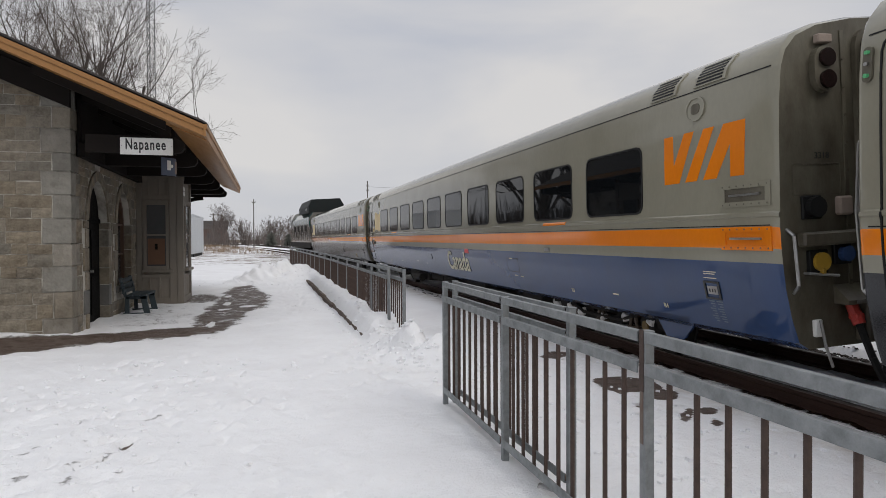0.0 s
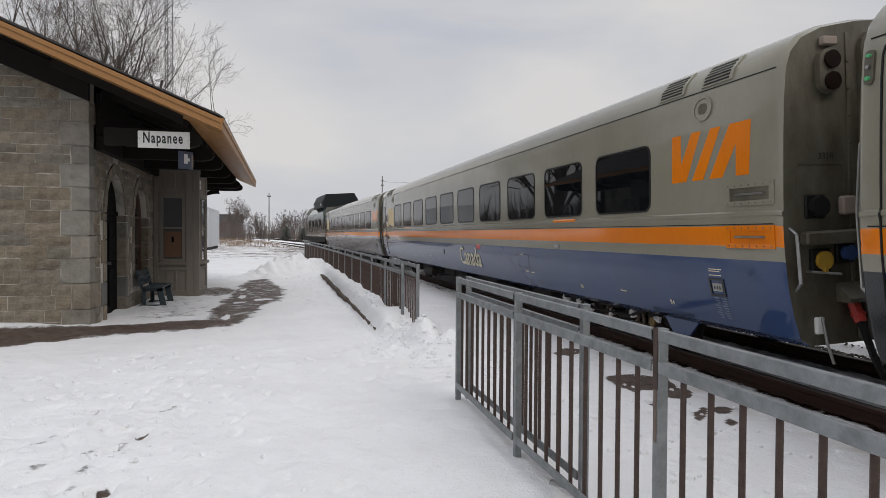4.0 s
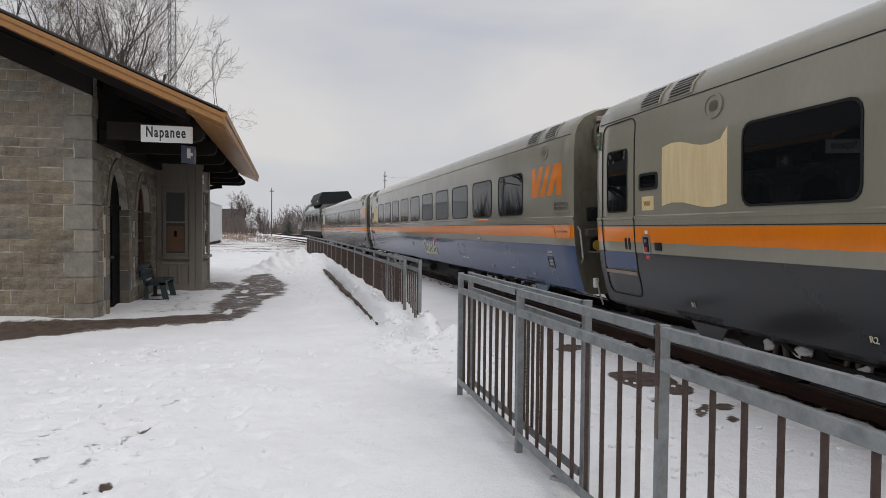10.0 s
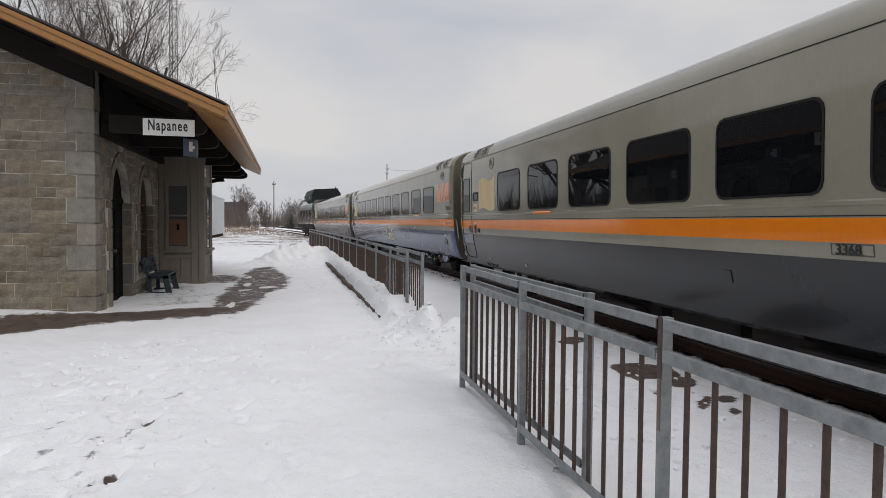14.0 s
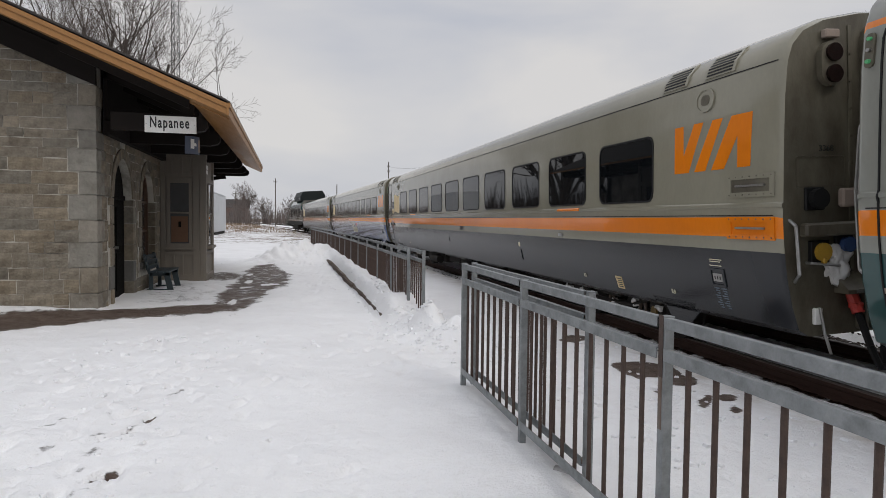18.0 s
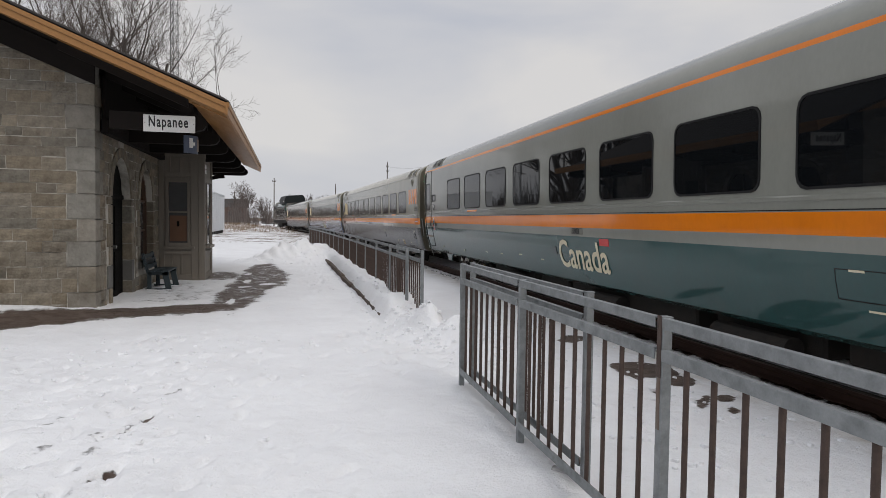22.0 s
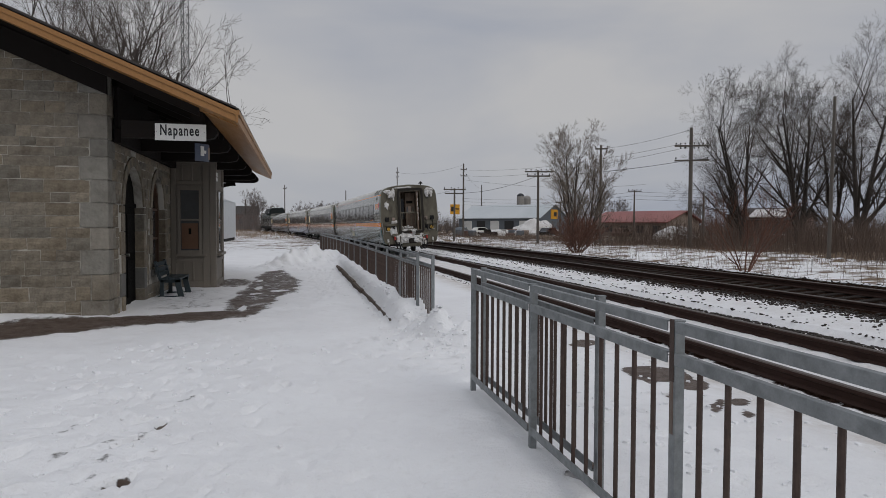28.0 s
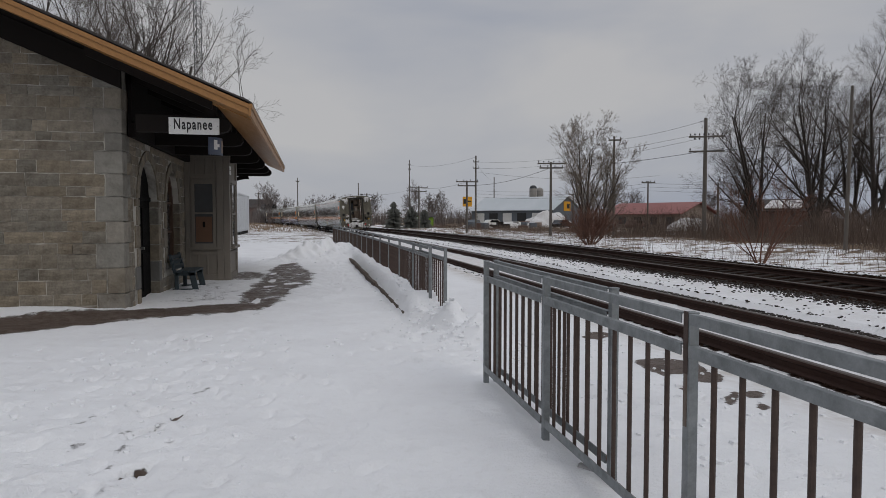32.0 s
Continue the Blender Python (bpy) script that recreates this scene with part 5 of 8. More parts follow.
        cap = part("socket_cap", flat_mesh("socket_cap%d" % sx, M_YELLOW, lambda bm: (rod(bm, (sx * 1.18, -0.085, 1.4), (sx * 1.18, -0.05, 1.4), 0.088, n=16), box(bm, sx * 1.18 - 0.02, -0.095, 1.29, sx * 1.18 + 0.02, -0.05, 1.34, 0.005))), None, car, "round yellow socket cap", pose(0, ye, 0))
        part("socket_plate", flat_mesh("end_socket_plate%d" % sx, M_RUBBER, lambda bm: (box(bm, sx * 1.18 - 0.12, -0.05, 1.29, sx * 1.18 + 0.09, 0, 1.51, 0.008), box(bm, sx * 0.9 - 0.11, -0.04, 1.36, sx * 0.9 + 0.09, 0, 1.56, 0.008))), None, cap, "black square socket plate")
        part("blue_cap", flat_mesh("blue_cap%d%d" % (sx, leaf), M_RUBBER if leaf else M_BLUE, lambda bm: rod(bm, (sx * 0.9, -0.10, 1.46), (sx * 0.9, 0, 1.46), 0.075, n=12)), None, cap, "round black socket cap" if leaf else "round blue socket cap")
        part("lock_plate", flat_mesh("lock_plate%d" % sx, M_WHITE, lambda bm: box(bm, sx * 1.22 - 0.045, -0.05, 0.70, sx * 1.22 + 0.045, 0, 0.86, 0.01)), None, car, "bolted white bracket", pose(0, ye, 0))
        for k, dx in enumerate((0.0, 0.16)):
            x = sx * (0.70 + dx)
            h = part("brake_cock", flat_mesh("brake_cock%d%d" % (sx, k), M_REDHOSE, lambda bm: (rod(bm, (x, -0.06, 0.98), (x, -0.14, 0.80), 0.055, n=8), box(bm, x - 0.05, -0.16, 0.84, x + 0.05, -0.06, 0.90, 0.01))), None, car, "red brake pipe cock", pose(0, ye, 0))
            part("hose_loop", flat_mesh("hose_loop%d%d" % (sx, k), M_RUBBER, lambda bm: tube(bm, [(x, -0.14, 0.80), (x - sx * 0.03, -0.24, 0.5), (x - sx * 0.10, -0.28, 0.30), (x - sx * 0.2, -0.24, 0.28), (x - sx * 0.27, -0.16, 0.46)], 0.035)), None, h, "looped black hose")
        if sx > 0:
            def cable(bm):
                tube(bm, [(1.22, -0.09, 1.82), (1.22, -0.15, 1.6), (1.16, -0.16, 1.36), (1.08, -0.13, 1.3), (1.0, -0.1, 1.42)], 0.018)
                tube(bm, [(0.88, -0.06, 1.98), (0.85, -0.13, 1.75), (0.86, -0.15, 1.5), (0.93, -0.13, 1.3), (1.0, -0.1, 1.22)], 0.022)
            part("jumper_cable", flat_mesh("jumper_cable", M_RUBBER, cable), None, car, "black jumper cable hanging in a loop", pose(0, ye, 0))
        hood = part("cock_hood", flat_mesh("cock_hood%d" % sx, M_ENDGREY, lambda bm: plate(bm, [(0, 1.17), (0, 0.99), (-0.17, 0.99), (-0.17, 1.03)], (sx * 0.80 - 0.2, sx * 0.80 + 0.2))), None, car, "sloped sheet hood over the brake cocks", pose(0, ye, 0))
        part("hood_label", flat_mesh("hood_label%d" % sx, M_STEEL, lambda bm: box(bm, sx * 0.80 - 0.11, -0.176, 0.995, sx * 0.80 + 0.11, -0.171, 1.025)), None, hood)
        part("grab_iron", flat_mesh("grab_iron%d" % sx, M_STEEL, lambda bm: tube(bm, [(sx * 1.32, 0, 1.30), (sx * 1.32, -0.07, 1.30), (sx * 1.0, -0.07, 1.26), (sx * 1.0, 0, 1.26)], 0.014)), None, car, "steel grab iron", pose(0, ye, 0))
        part("uncoupling_lever", flat_mesh("uncoupling_lever%d" % sx, M_STEEL, lambda bm: tube(bm, [(sx * 1.22, -0.06, 0.86), (sx * 1.2, -0.09, 0.62), (sx * 1.14, -0.1, 0.42)], 0.014)), None, car, "thin steel lever", pose(0, ye, 0))
        part("seam_strip", flat_mesh("seam_strip%d" % sx, M_ENDGREY, lambda bm: box(bm, sx * 0.80 - 0.02, -0.012, 1.05, sx * 0.80 + 0.02, 0, 3.55)), None, car, "", pose(0, ye, 0))
        for k in range(9):
            part("rivet", flat_mesh("rivet", M_ENDGREY, lambda bm: rod(bm, (0, -0.022, 0), (0, -0.01, 0), 0.014, n=6)), None, car, "", pose(sx * 0.80, ye, 1.2 + 0.26 * k))
    if leaf:
        lamp = part("sill_lamp", flat_mesh("sill_lamp", M_REDHOSE, lambda bm: rod(bm, (0.12, -0.30, 1.14), (0.12, -0.16, 1.14), 0.085, n=14)), None, car, "red marker lamp on the gangway sill, capped with snow", pose(0, ye, 0))
        part("lamp_ring", flat_mesh("sill_lamp_ring", M_STEEL, lambda bm: rod(bm, (0.12, -0.31, 1.14), (0.12, -0.29, 1.14), 0.10, n=14)), None, lamp)
    def beam(bm):
        box(bm, -0.78, -0.16, 0.62, 0.78, 0, 1.08, 0.02)
        for x in (-0.6, 0.6):
            box(bm, x - 0.02, -0.3, 0.66, x + 0.02, -0.16, 1.02)
        box(bm, -0.5, -0.24, 0.42, 0.5, -0.02, 0.62, 0.02)
    part("end_beam", flat_mesh("end_beam", M_ENDGREY, beam), None, car, "grimy ribbed end beam", pose(0, ye, 0))
    def coupler(bm):
        box(bm, -0.14, -0.62, 0.62, 0.14, 0.1, 0.84, 0.03)
        box(bm, -0.22, -0.75, 0.60, 0.22, -0.5, 0.88, 0.05)
    part("coupler", flat_mesh("coupler", M_UNDER, coupler), None, car, "heavy steel coupler", pose(0, ye, 0))
    letters("number", number, 0.085, M_BLACKINK, car, Matrix.Translation((-1.16, ye - 0.004, 2.36)) @ pose(0, 0, 0, 90, 0, 0))
    part("corner_handrail", flat_mesh("corner_handrail", M_STEEL, lambda bm: tube(bm, [(-1.44, -0.02, 2.5), (-1.46, 0.08, 2.44), (-1.50, 0.09, 1.9), (-1.47, 0.09, 1.25), (-1.44, -0.02, 1.15)], 0.017)), None, car, "bright steel corner handrail", pose(0, -ye, 0))
    # panel seams and a hatch on the end
    part("end_hatch", flat_mesh("end_hatch", M_ENDGREY, lambda bm: ring_plate(bm, rounded(-1.42, 2.02, -0.86, 2.32, 0.03), rounded(-1.408, 2.032, -0.872, 2.308, 0.02), (-0.008, 0.0), "y")), None, car, "", pose(0, ye, 0))
    return car


def end_snow(car, light):
    """Snow and ice packed on the coach's rear end."""
    ye = -CAR_LEN / 2
    rng = random.Random(5 if light else 9)
    spots = [(-0.98, 1.30, 0.14, 0.09, 0.16), (-0.62, 0.92, 0.12, 0.1, 0.16), (0.5, 0.94, 0.16, 0.12, 0.14), (-0.2, 1.1, 0.3, 0.12, 0.06)]
    if not light:
        spots += [(-1.13, 3.38, 0.17, 0.12, 0.10, 0.05), (-1.0, 3.22, 0.11, 0.14, 0.17, 0.06), (-0.84, 3.30, 0.09, 0.12, 0.20), (-0.82, 3.08, 0.04, 0.06, 0.16), (-1.22, 2.68, 0.10, 0.04, 0.14), (-1.18, 2.60, 0.05, 0.04, 0.12), (1.10, 3.42, 0.22, 0.12, 0.09, 0.05), (1.0, 3.24, 0.12, 0.14, 0.17, 0.06), (1.2, 3.26, 0.09, 0.1, 0.15, 0.03), (-0.2, 3.56, 0.5, 0.1, 0.05), (-0.80, 1.28, 0.09, 0.08, 0.22), (-0.74, 0.98, 0.06, 0.08, 0.2), (-0.84, 1.76, 0.17, 0.1, 0.09), (-0.9, 1.48, 0.06, 0.13, 0.06)]
        spots += [(0.05 + 0.68 * rng.uniform(-1, 1), rng.uniform(0.55, 1.05), rng.uniform(0.09, 0.2), rng.uniform(0.05, 0.1), rng.uniform(0.06, 0.16), 0.16) for _ in range(24)] + [(rng.uniform(-0.3, 0.4), rng.uniform(0.78, 1.0), 0.17, 0.14, 0.09, 0.4) for _ in range(4)]
        spots += [(0.06 + rng.uniform(-0.45, 0.3), 1.27, rng.uniform(0.07, 0.14), 0.16, rng.uniform(0.04, 0.1)) for _ in range(8)] + [(0.12, 1.22, 0.1, 0.09, 0.05, 0.24)] + [(0.46, 1.9 + 0.25 * k, 0.035, 0.06, 0.16) for k in range(6)] + [(rng.uniform(-0.4, 0.2), rng.uniform(1.3, 1.5), rng.uniform(0.05, 0.1), 0.1, rng.uniform(0.05, 0.1), -0.2) for _ in range(9)] + [(0.0, 0.88, 0.22, 0.2, 0.06, 0.6), (0.14, 0.78, 0.13, 0.1, 0.1, 0.74)]
    for x, z, rx, ry, rz, *fwd in spots:
        bm = bmesh.new()
        bmesh.ops.create_icosphere(bm, subdivisions=4, radius=1.0)
        off = Vector((rng.uniform(0, 20), rng.uniform(0, 20), rng.uniform(0, 20)))
        for v in bm.verts:
            j = 1 + 0.55 * noise.noise(v.co * 1.6 + off) + 0.24 * noise.noise(v.co * 4.1 + off) + 0.1 * noise.noise(v.co * 9.0 + off)
            drip = max(0.0, -v.co.z) * 0.5 * (0.5 + noise.noise(Vector((v.co.x * 5, 0, 0)) + off))
            v.co = Vector((x + v.co.x * rx * j, -(fwd[0] if fwd else 0.01) + v.co.y * ry * 0.75 * j, z + (v.co.z * j - drip) * rz))
        lump = part("snow_lump", bm, M_ICE, car, "snow packed on the coach end", pose(0, ye, 0))
        lump.data.shade_smooth()


def locomotive():
    loco = thing("locomotive", "grey and dark teal diesel locomotive with a raised black rear cowl", "locomotive")
    half = 8.2
    def shell(bm):
        prof = lambda w, t: [(-w, 1.1), (-w, t - 0.55), (-w + 0.35, t - 0.12), (-w + 0.75, t), (w - 0.75, t), (w - 0.35, t - 0.12), (w, t - 0.55), (w, 1.1)]
        secs = [(-half, 1.5, 3.98), (4.6, 1.5, 3.98), (4.9, 1.5, 4.25), (7.0, 1.5, 4.25), (7.35, 1.45, 3.2), (half, 1.2, 2.9)]
        rows = [[bm.verts.new((x, y, z)) for x, z in prof(w, t)] for y, w, t in secs]
        for a, b in zip(rows[:-1], rows[1:]):
            for i in range(8):
                bm.faces.new((a[i], a[(i + 1) % 8], b[(i + 1) % 8], b[i]))
        bm.faces.new(rows[0])
        bm.faces.new(rows[-1])
    bm = bmesh.new()
    shell(bm)
    part("body", bm, M_LOCO, loco, "grimy silver-grey carbody")
    for sx in (-1, 1):
        part("upper_panel", flat_mesh("loco_upper%d" % sx, M_TEAL, lambda bm: plate(bm, [(sx * 1.515, 2.95), (sx * 1.515, 3.44), (sx * 1.18, 3.88), (sx * 1.14, 3.86), (sx * 1.47, 3.40), (sx * 1.47, 2.95)], (-half, 4.6), "y")), None, loco, "dark teal upper side")
        for k in range(9):
            part("panel_seam", flat_mesh("loco_seam%d%d" % (sx, k), M_UNDER, lambda bm: box(bm, sx * 1.505 - 0.012, -7.6 + 1.4 * k, 1.5, sx * 1.505 + 0.012, -7.56 + 1.4 * k, 2.94)), None, loco)
        for k in range(4):
            part("air_grille", flat_mesh("loco_grille%d%d" % (sx, k), M_UNDER, lambda bm: box(bm, sx * 1.51 - 0.02, -5.9 + 2.8 * k, 2.35, sx * 1.51 + 0.02, -4.8 + 2.8 * k, 2.85, 0.01)), None, loco, "dark air intake grille")
    bm = bmesh.new()
    pr = [(-1.52, 3.85), (-1.52, 4.35), (-1.2, 4.92), (1.2, 4.92), (1.52, 4.35), (1.52, 3.85)]
    rows = [[bm.verts.new((x * k, y, z)) for x, z in pr] for y, k in ((-half - 0.02, 0.97), (-half + 0.3, 1.0), (-1.5, 1.0), (-1.0, 0.93))]
    for a, b in zip(rows[:-1], rows[1:]):
        for i in range(6):
            bm.faces.new((a[i], a[(i + 1) % 6], b[(i + 1) % 6], b[i]))
    bm.faces.new(rows[0])
    bm.faces.new(rows[-1])
    cowl = part("rear_cowl", bm, M_COWL, loco, "sooty black raised cowl")
    for y in (-7.4, -2.6):
        letters("number", "6411", 0.34, M_WHITE, cowl, Matrix.Translation((-1.535, y + 0.7, 4.02)) @ pose(0, 0, 0, 90, 0, -90))
    for y0, y1, z0, z1 in ((5.0, 5.9, 2.95, 3.6), (6.1, 6.8, 2.95, 3.55)):
        for sx in (-1, 1):
            part("cab_window", flat_mesh("cab_window%.1f%d" % (y0, sx), M_GLASS, lambda bm: box(bm, sx * 1.5 - 0.02, y0, z0, sx * 1.5 + 0.02, y1, z1, 0.01)), None, loco)
    part("rear_side", flat_mesh("loco_rear_side", M_TEAL, lambda bm: box(bm, -1.525, -half - 0.012, 2.7, 1.525, -7.2, 3.2, 0.02)), None, loco, "dark teal rear panel")
    part("fuel_tank", flat_mesh("fuel_tank", M_UNDER, lambda bm: box(bm, -1.4, -2.4, 0.35, 1.4, 2.4, 1.1, 0.15)), None, loco)
    part("sill", flat_mesh("loco_sill", M_UNDER, lambda bm: box(bm, -1.53, -half, 0.92, 1.53, half, 1.38)), None, loco)
    for k in range(3):
        part("roof_fan", flat_mesh("roof_fan%d" % k, M_UNDER, lambda bm: rod(bm, (0, 0.4 + 1.3 * k, 3.95), (0, 0.4 + 1.3 * k, 4.15), 0.5, n=14)), None, loco)
    part("horn", flat_mesh("horn", M_UNDER, lambda bm: tube(bm, [(0.2, 4.6, 4.1), (0.2, 5.4, 4.4)], 0.1)), None, loco)
    for y in (-5.2, 5.2):
        bogie(loco, y, M_UNDER)
    return loco


coach_b = coach("grey-green coach with orange stripe and dull blue lower side", M_OLIVE, M_BLUE, M_OLIVE, "3318", flag=True)
coach_c = coach("grey-green coach with orange stripe and slate lower side", M_OLIVE, M_SLATE, M_OLIVE, "3368", flag=True, word=False)
coach_d = coach("pale grey coach with orange stripes and teal lower side, coming last", M_GREY, M_TEAL, M_GREY, "3303", renovated=True, leaf=True)
coach_a = coach("grey-green coach with orange stripe next to the locomotive", M_OLIVE, M_SLATE, M_GREY, "3320", flag=True, word=False)
end_snow(coach_d, False)
end_snow(coach_c, True)
bm = bmesh.new()
rod(bm, (0, 0, 0), (0, 0, 0.22), 0.03, n=8)
rod(bm, (0, 0, 0.20), (0, 0, 0.31), 0.13, 0.03, n=12)
part("roof_lamp", bm, M_UNDER, coach_d, "small domed roof lamp", pose(0.75, -CAR_LEN / 2 + 0.25, 3.56))
loco = locomotive()

# where the rear of the second coach stands along the line, second by second
RUN = [(0, 5.27), (2.5, 5.27), (3.0, 5.3), (3.5, 5.36), (4.5, 5.6), (5.5, 5.98), (6, 6.24), (6.5, 6.58), (7, 6.95), (7.5, 7.38), (8, 7.84), (8.5, 8.37), (9, 8.93), (9.5, 9.6), (10, 10.34), (10.5, 11.18), (11, 12.05), (11.5, 12.99), (12, 14.0), (12.5, 15.05), (13, 16.16), (13.5, 17.39), (14, 18.7), (14.5, 20.05), (16.5, 26.03), (17, 27.86), (17.5, 29.69), (18, 31.6), (18.5, 33.59), (19, 35.66), (19.5, 37.74), (20, 39.88), (20.5, 42.17), (21, 44.54), (21.5, 47.0), (22, 49.54), (22.5, 52.2), (23, 54.95), (23.5, 57.78), (24, 60.71), (24.5, 63.71), (25, 66.86), (25.5, 70.06), (27.5, 84.26), (28, 87.96), (28.5, 91.56), (29, 95.22), (29.5, 98.96), (30, 102.76), (30.5, 106.66), (31, 110.66), (31.5, 114.76), (32, 119.06)]


def run_at(t):
    """Smooth position between the rows of RUN."""
    ts, vs = [r[0] for r in RUN], [r[1] for r in RUN]
    g = np.gradient(vs, ts)
    i = min(max(int(np.searchsorted(ts, t)) - 1, 0), len(ts) - 2)
    h = ts[i + 1] - ts[i]
    u = (t - ts[i]) / h
    return (2 * u**3 - 3 * u**2 + 1) * vs[i] + (u**3 - 2 * u**2 + u) * h * g[i] + (-2 * u**3 + 3 * u**2) * vs[i + 1] + (u**3 - u**2) * h * g[i + 1]


def car_pose(rear, length, reach, ride=0.0):
    """Pose of a vehicle whose rear end is at rear: its two bogies sit on the line."""
    c = rear + length / 2
    x0, y0, _ = on_line(c - reach)
    x1, y1, _ = on_line(c + reach)
    a = math.degrees(math.atan2(-(x1 - x0), y1 - y0))
    lift = 0.755 * math.tan(radians(CANT)) + ride
    lean = CANT + 0.8 * min(1, max(0, (c - 45) / 45))
    return Matrix.Translation(((x0 + x1) / 2, (y0 + y1) / 2, lift)) @ pose(0, 0, 0, 0, 0, a) @ pose(0, 0, 0, 0, -lean, 0)


def motions():
    # coach bodies ride a little higher or lower on their springs
    train = [(coach_a, CAR_PITCH, CAR_LEN, 8.2, 0.0), (coach_b, 0.0, CAR_LEN, 8.2, 0.0), (coach_c, -CAR_PITCH, CAR_LEN, 8.2, -0.035), (coach_d, -2 * CAR_PITCH, CAR_LEN, 8.2, 0.018), (loco, 2 * CAR_PITCH - 0.2, 16.4, 5.2, 0.0)]
    stamps = sorted({r[0] for r in RUN} | {15.0, 15.5, 16.0, 26.0, 26.5, 27.0})
    for car, offset, length, reach, ride in train:
        walk(car, [(t, car_pose(run_at(t) + offset, length, reach, ride)) for t in stamps])
    # wheels: a row for every half metre or less
    spin, last = [0.0], run_at(0.0)
    for k in range(1, 961):
        t = k / 30
        if run_at(t) - last > 0.45 or k == 960:
            spin.append(round(t, 4))
            last = run_at(t)
    start = run_at(0.0)
    for w, y in WHEELS:
        walk(w, [(t, pose(0, y, 0.457, -math.degrees((run_at(t) - start) / 0.457))) for t in spin])

# ---- fences along the track ----


def fence_panel(name, label, x0, y0, x1, y1, z, posts=(True, True), rust=(False, False), group="fence panels"):
    """A panel of galvanised rails with thin rusty bars between two posts, from one end to the other."""
    L = math.hypot(x1 - x0, y1 - y0)
    f = thing(name, label, "fence", pose(x0, y0, z, 0, 0, math.degrees(math.atan2(-(x1 - x0), y1 - y0))), group)

    def post(bm):
        # a square tube with a welded cap
        box(bm, -0.024, -0.024, -0.12, 0.022, 0.024, 1.19, 0.003)
        box(bm, -0.026, -0.026, 1.189, 0.024, 0.026, 1.197, 0.002)
    for k, (use, y) in enumerate(((posts[0], 0.0), (posts[1], L))):
        if use:
            p = part("post", flat_mesh("post", M_GALV, post), None, f, m=pose(0, y, 0))
            if rust[k]:
                part("rust_run", flat_mesh("rust_run", M_RUSTPOST, lambda bm: box(bm, -0.0258, -0.011, 0.70, -0.0242, 0.016, 1.199)), None, p, "rust run down a welded joint")
                part("rust_cap", flat_mesh("rust_cap", M_RUST, lambda bm: box(bm, -0.0275, -0.016, 0.93, -0.0259, 0.019, 1.20)), None, p, "bare rusted weld")
    for nm, zz, h in (("top_rail", 1.146, 0.048), ("middle_rail", 1.006, 0.052), ("bottom_rail", 0.15, 0.058)):
        def rail(bm):
            # an angle: an upright leg and a flat one behind it
            box(bm, -0.034, 0.03, zz, -0.026, L - 0.03, zz + h, 0.002)
            if nm == "bottom_rail":
                box(bm, -0.026, 0.03, zz, 0.026, L - 0.03, zz + 0.007)
            else:
                box(bm, -0.026, 0.03, zz + h - 0.008, 0.0, L - 0.03, zz + h - 0.001)
        part(nm, flat_mesh("%s%.3f" % (nm, L), M_GALV, rail), None, f)
    n = max(2, round(L / 0.178) - 1)
    bar = flat_mesh("fence_bar", M_RUST, lambda bm: rod(bm, (0, 0, 0.158), (0, 0, 1.05), 0.0125, n=8))
    for k in range(n):
        part("bar", bar, None, f, m=pose(-0.008, L * (k + 1) / (n + 1), 0))
    def scale_of(bm):
        box(bm, -0.024, 0.04, 0.1575, 0.022, L - 0.04, 0.166)
    part("rust_scale", flat_mesh("rust_scale%.3f" % L, M_RUSTPOST, scale_of), None, f, "rust scale lying in the bottom rail")
    return f


near_posts = [(1.625, 6.22), (1.60, 4.475), (1.60, 2.64), (1.60, 0.80), (1.59, -1.04), (1.58, -2.88)]
for k in range(len(near_posts) - 1):
    (xa, ya), (xb, yb) = near_posts[k], near_posts[k + 1]
    fence_panel("fence_panel", "galvanised steel fence panel with thin rusty bars beside the track", xb, yb, xa, ya, 0.0, (True, k == 0), (k == 1, False))
fence_panel("gate_panel", "galvanised sliding gate panel parked behind the fence", 1.72, 3.66, 1.745, 6.30, 0.0)
far_posts = [(fence_x(y, -4.34), y) for y in [10.65, 12.5] + [12.5 + 2.0 * k for k in range(1, 16)]]
for k in range(len(far_posts) - 1):
    (xa, ya), (xb, yb) = far_posts[k], far_posts[k + 1]
    fence_panel("fence_panel", "galvanised fence panel with rusty bars behind banked snow", xa, ya, xb, yb, -0.05, (True, k == len(far_posts) - 2))
fence_panel("gate_panel", "galvanised sliding gate panel parked behind the far fence", 1.975, 10.0, 2.0, 12.55, -0.05)

# timber edging of the platform
edging = thing("timber_edging", "weathered timber edging half buried in snow", "edging", kind="")
ye, k = 10.6, 0
er = random.Random(4)
while ye < 28.5:
    L = 2.4
    x = 1.47 - 0.006 * (ye - 10)
    bm = bmesh.new()
    box(bm, -0.05, 0.0, -0.1, 0.05, L - 0.03, 0.10, 0.012)
    for v in bm.verts:
        v.co += Vector((er.uniform(-0.012, 0.012), 0, er.uniform(-0.012, 0.012)))
    part("timber", bm, M_TIMBER, edging, m=pose(x, ye, 0.03 + er.uniform(-0.02, 0.02), 0, er.uniform(-4, 4), 0.4 + er.uniform(-0.6, 0.6)))
    ye += L
bm = bmesh.new()
rod(bm, (0, -0.06, 0), (0, 0.06, 0), 0.033, n=14)
rod(bm, (0, -0.066, 0), (0, -0.06, 0), 0.028, 0.033, n=14)
rod(bm, (0, 0.06, 0), (0, 0.066, 0), 0.033, 0.028, n=14)
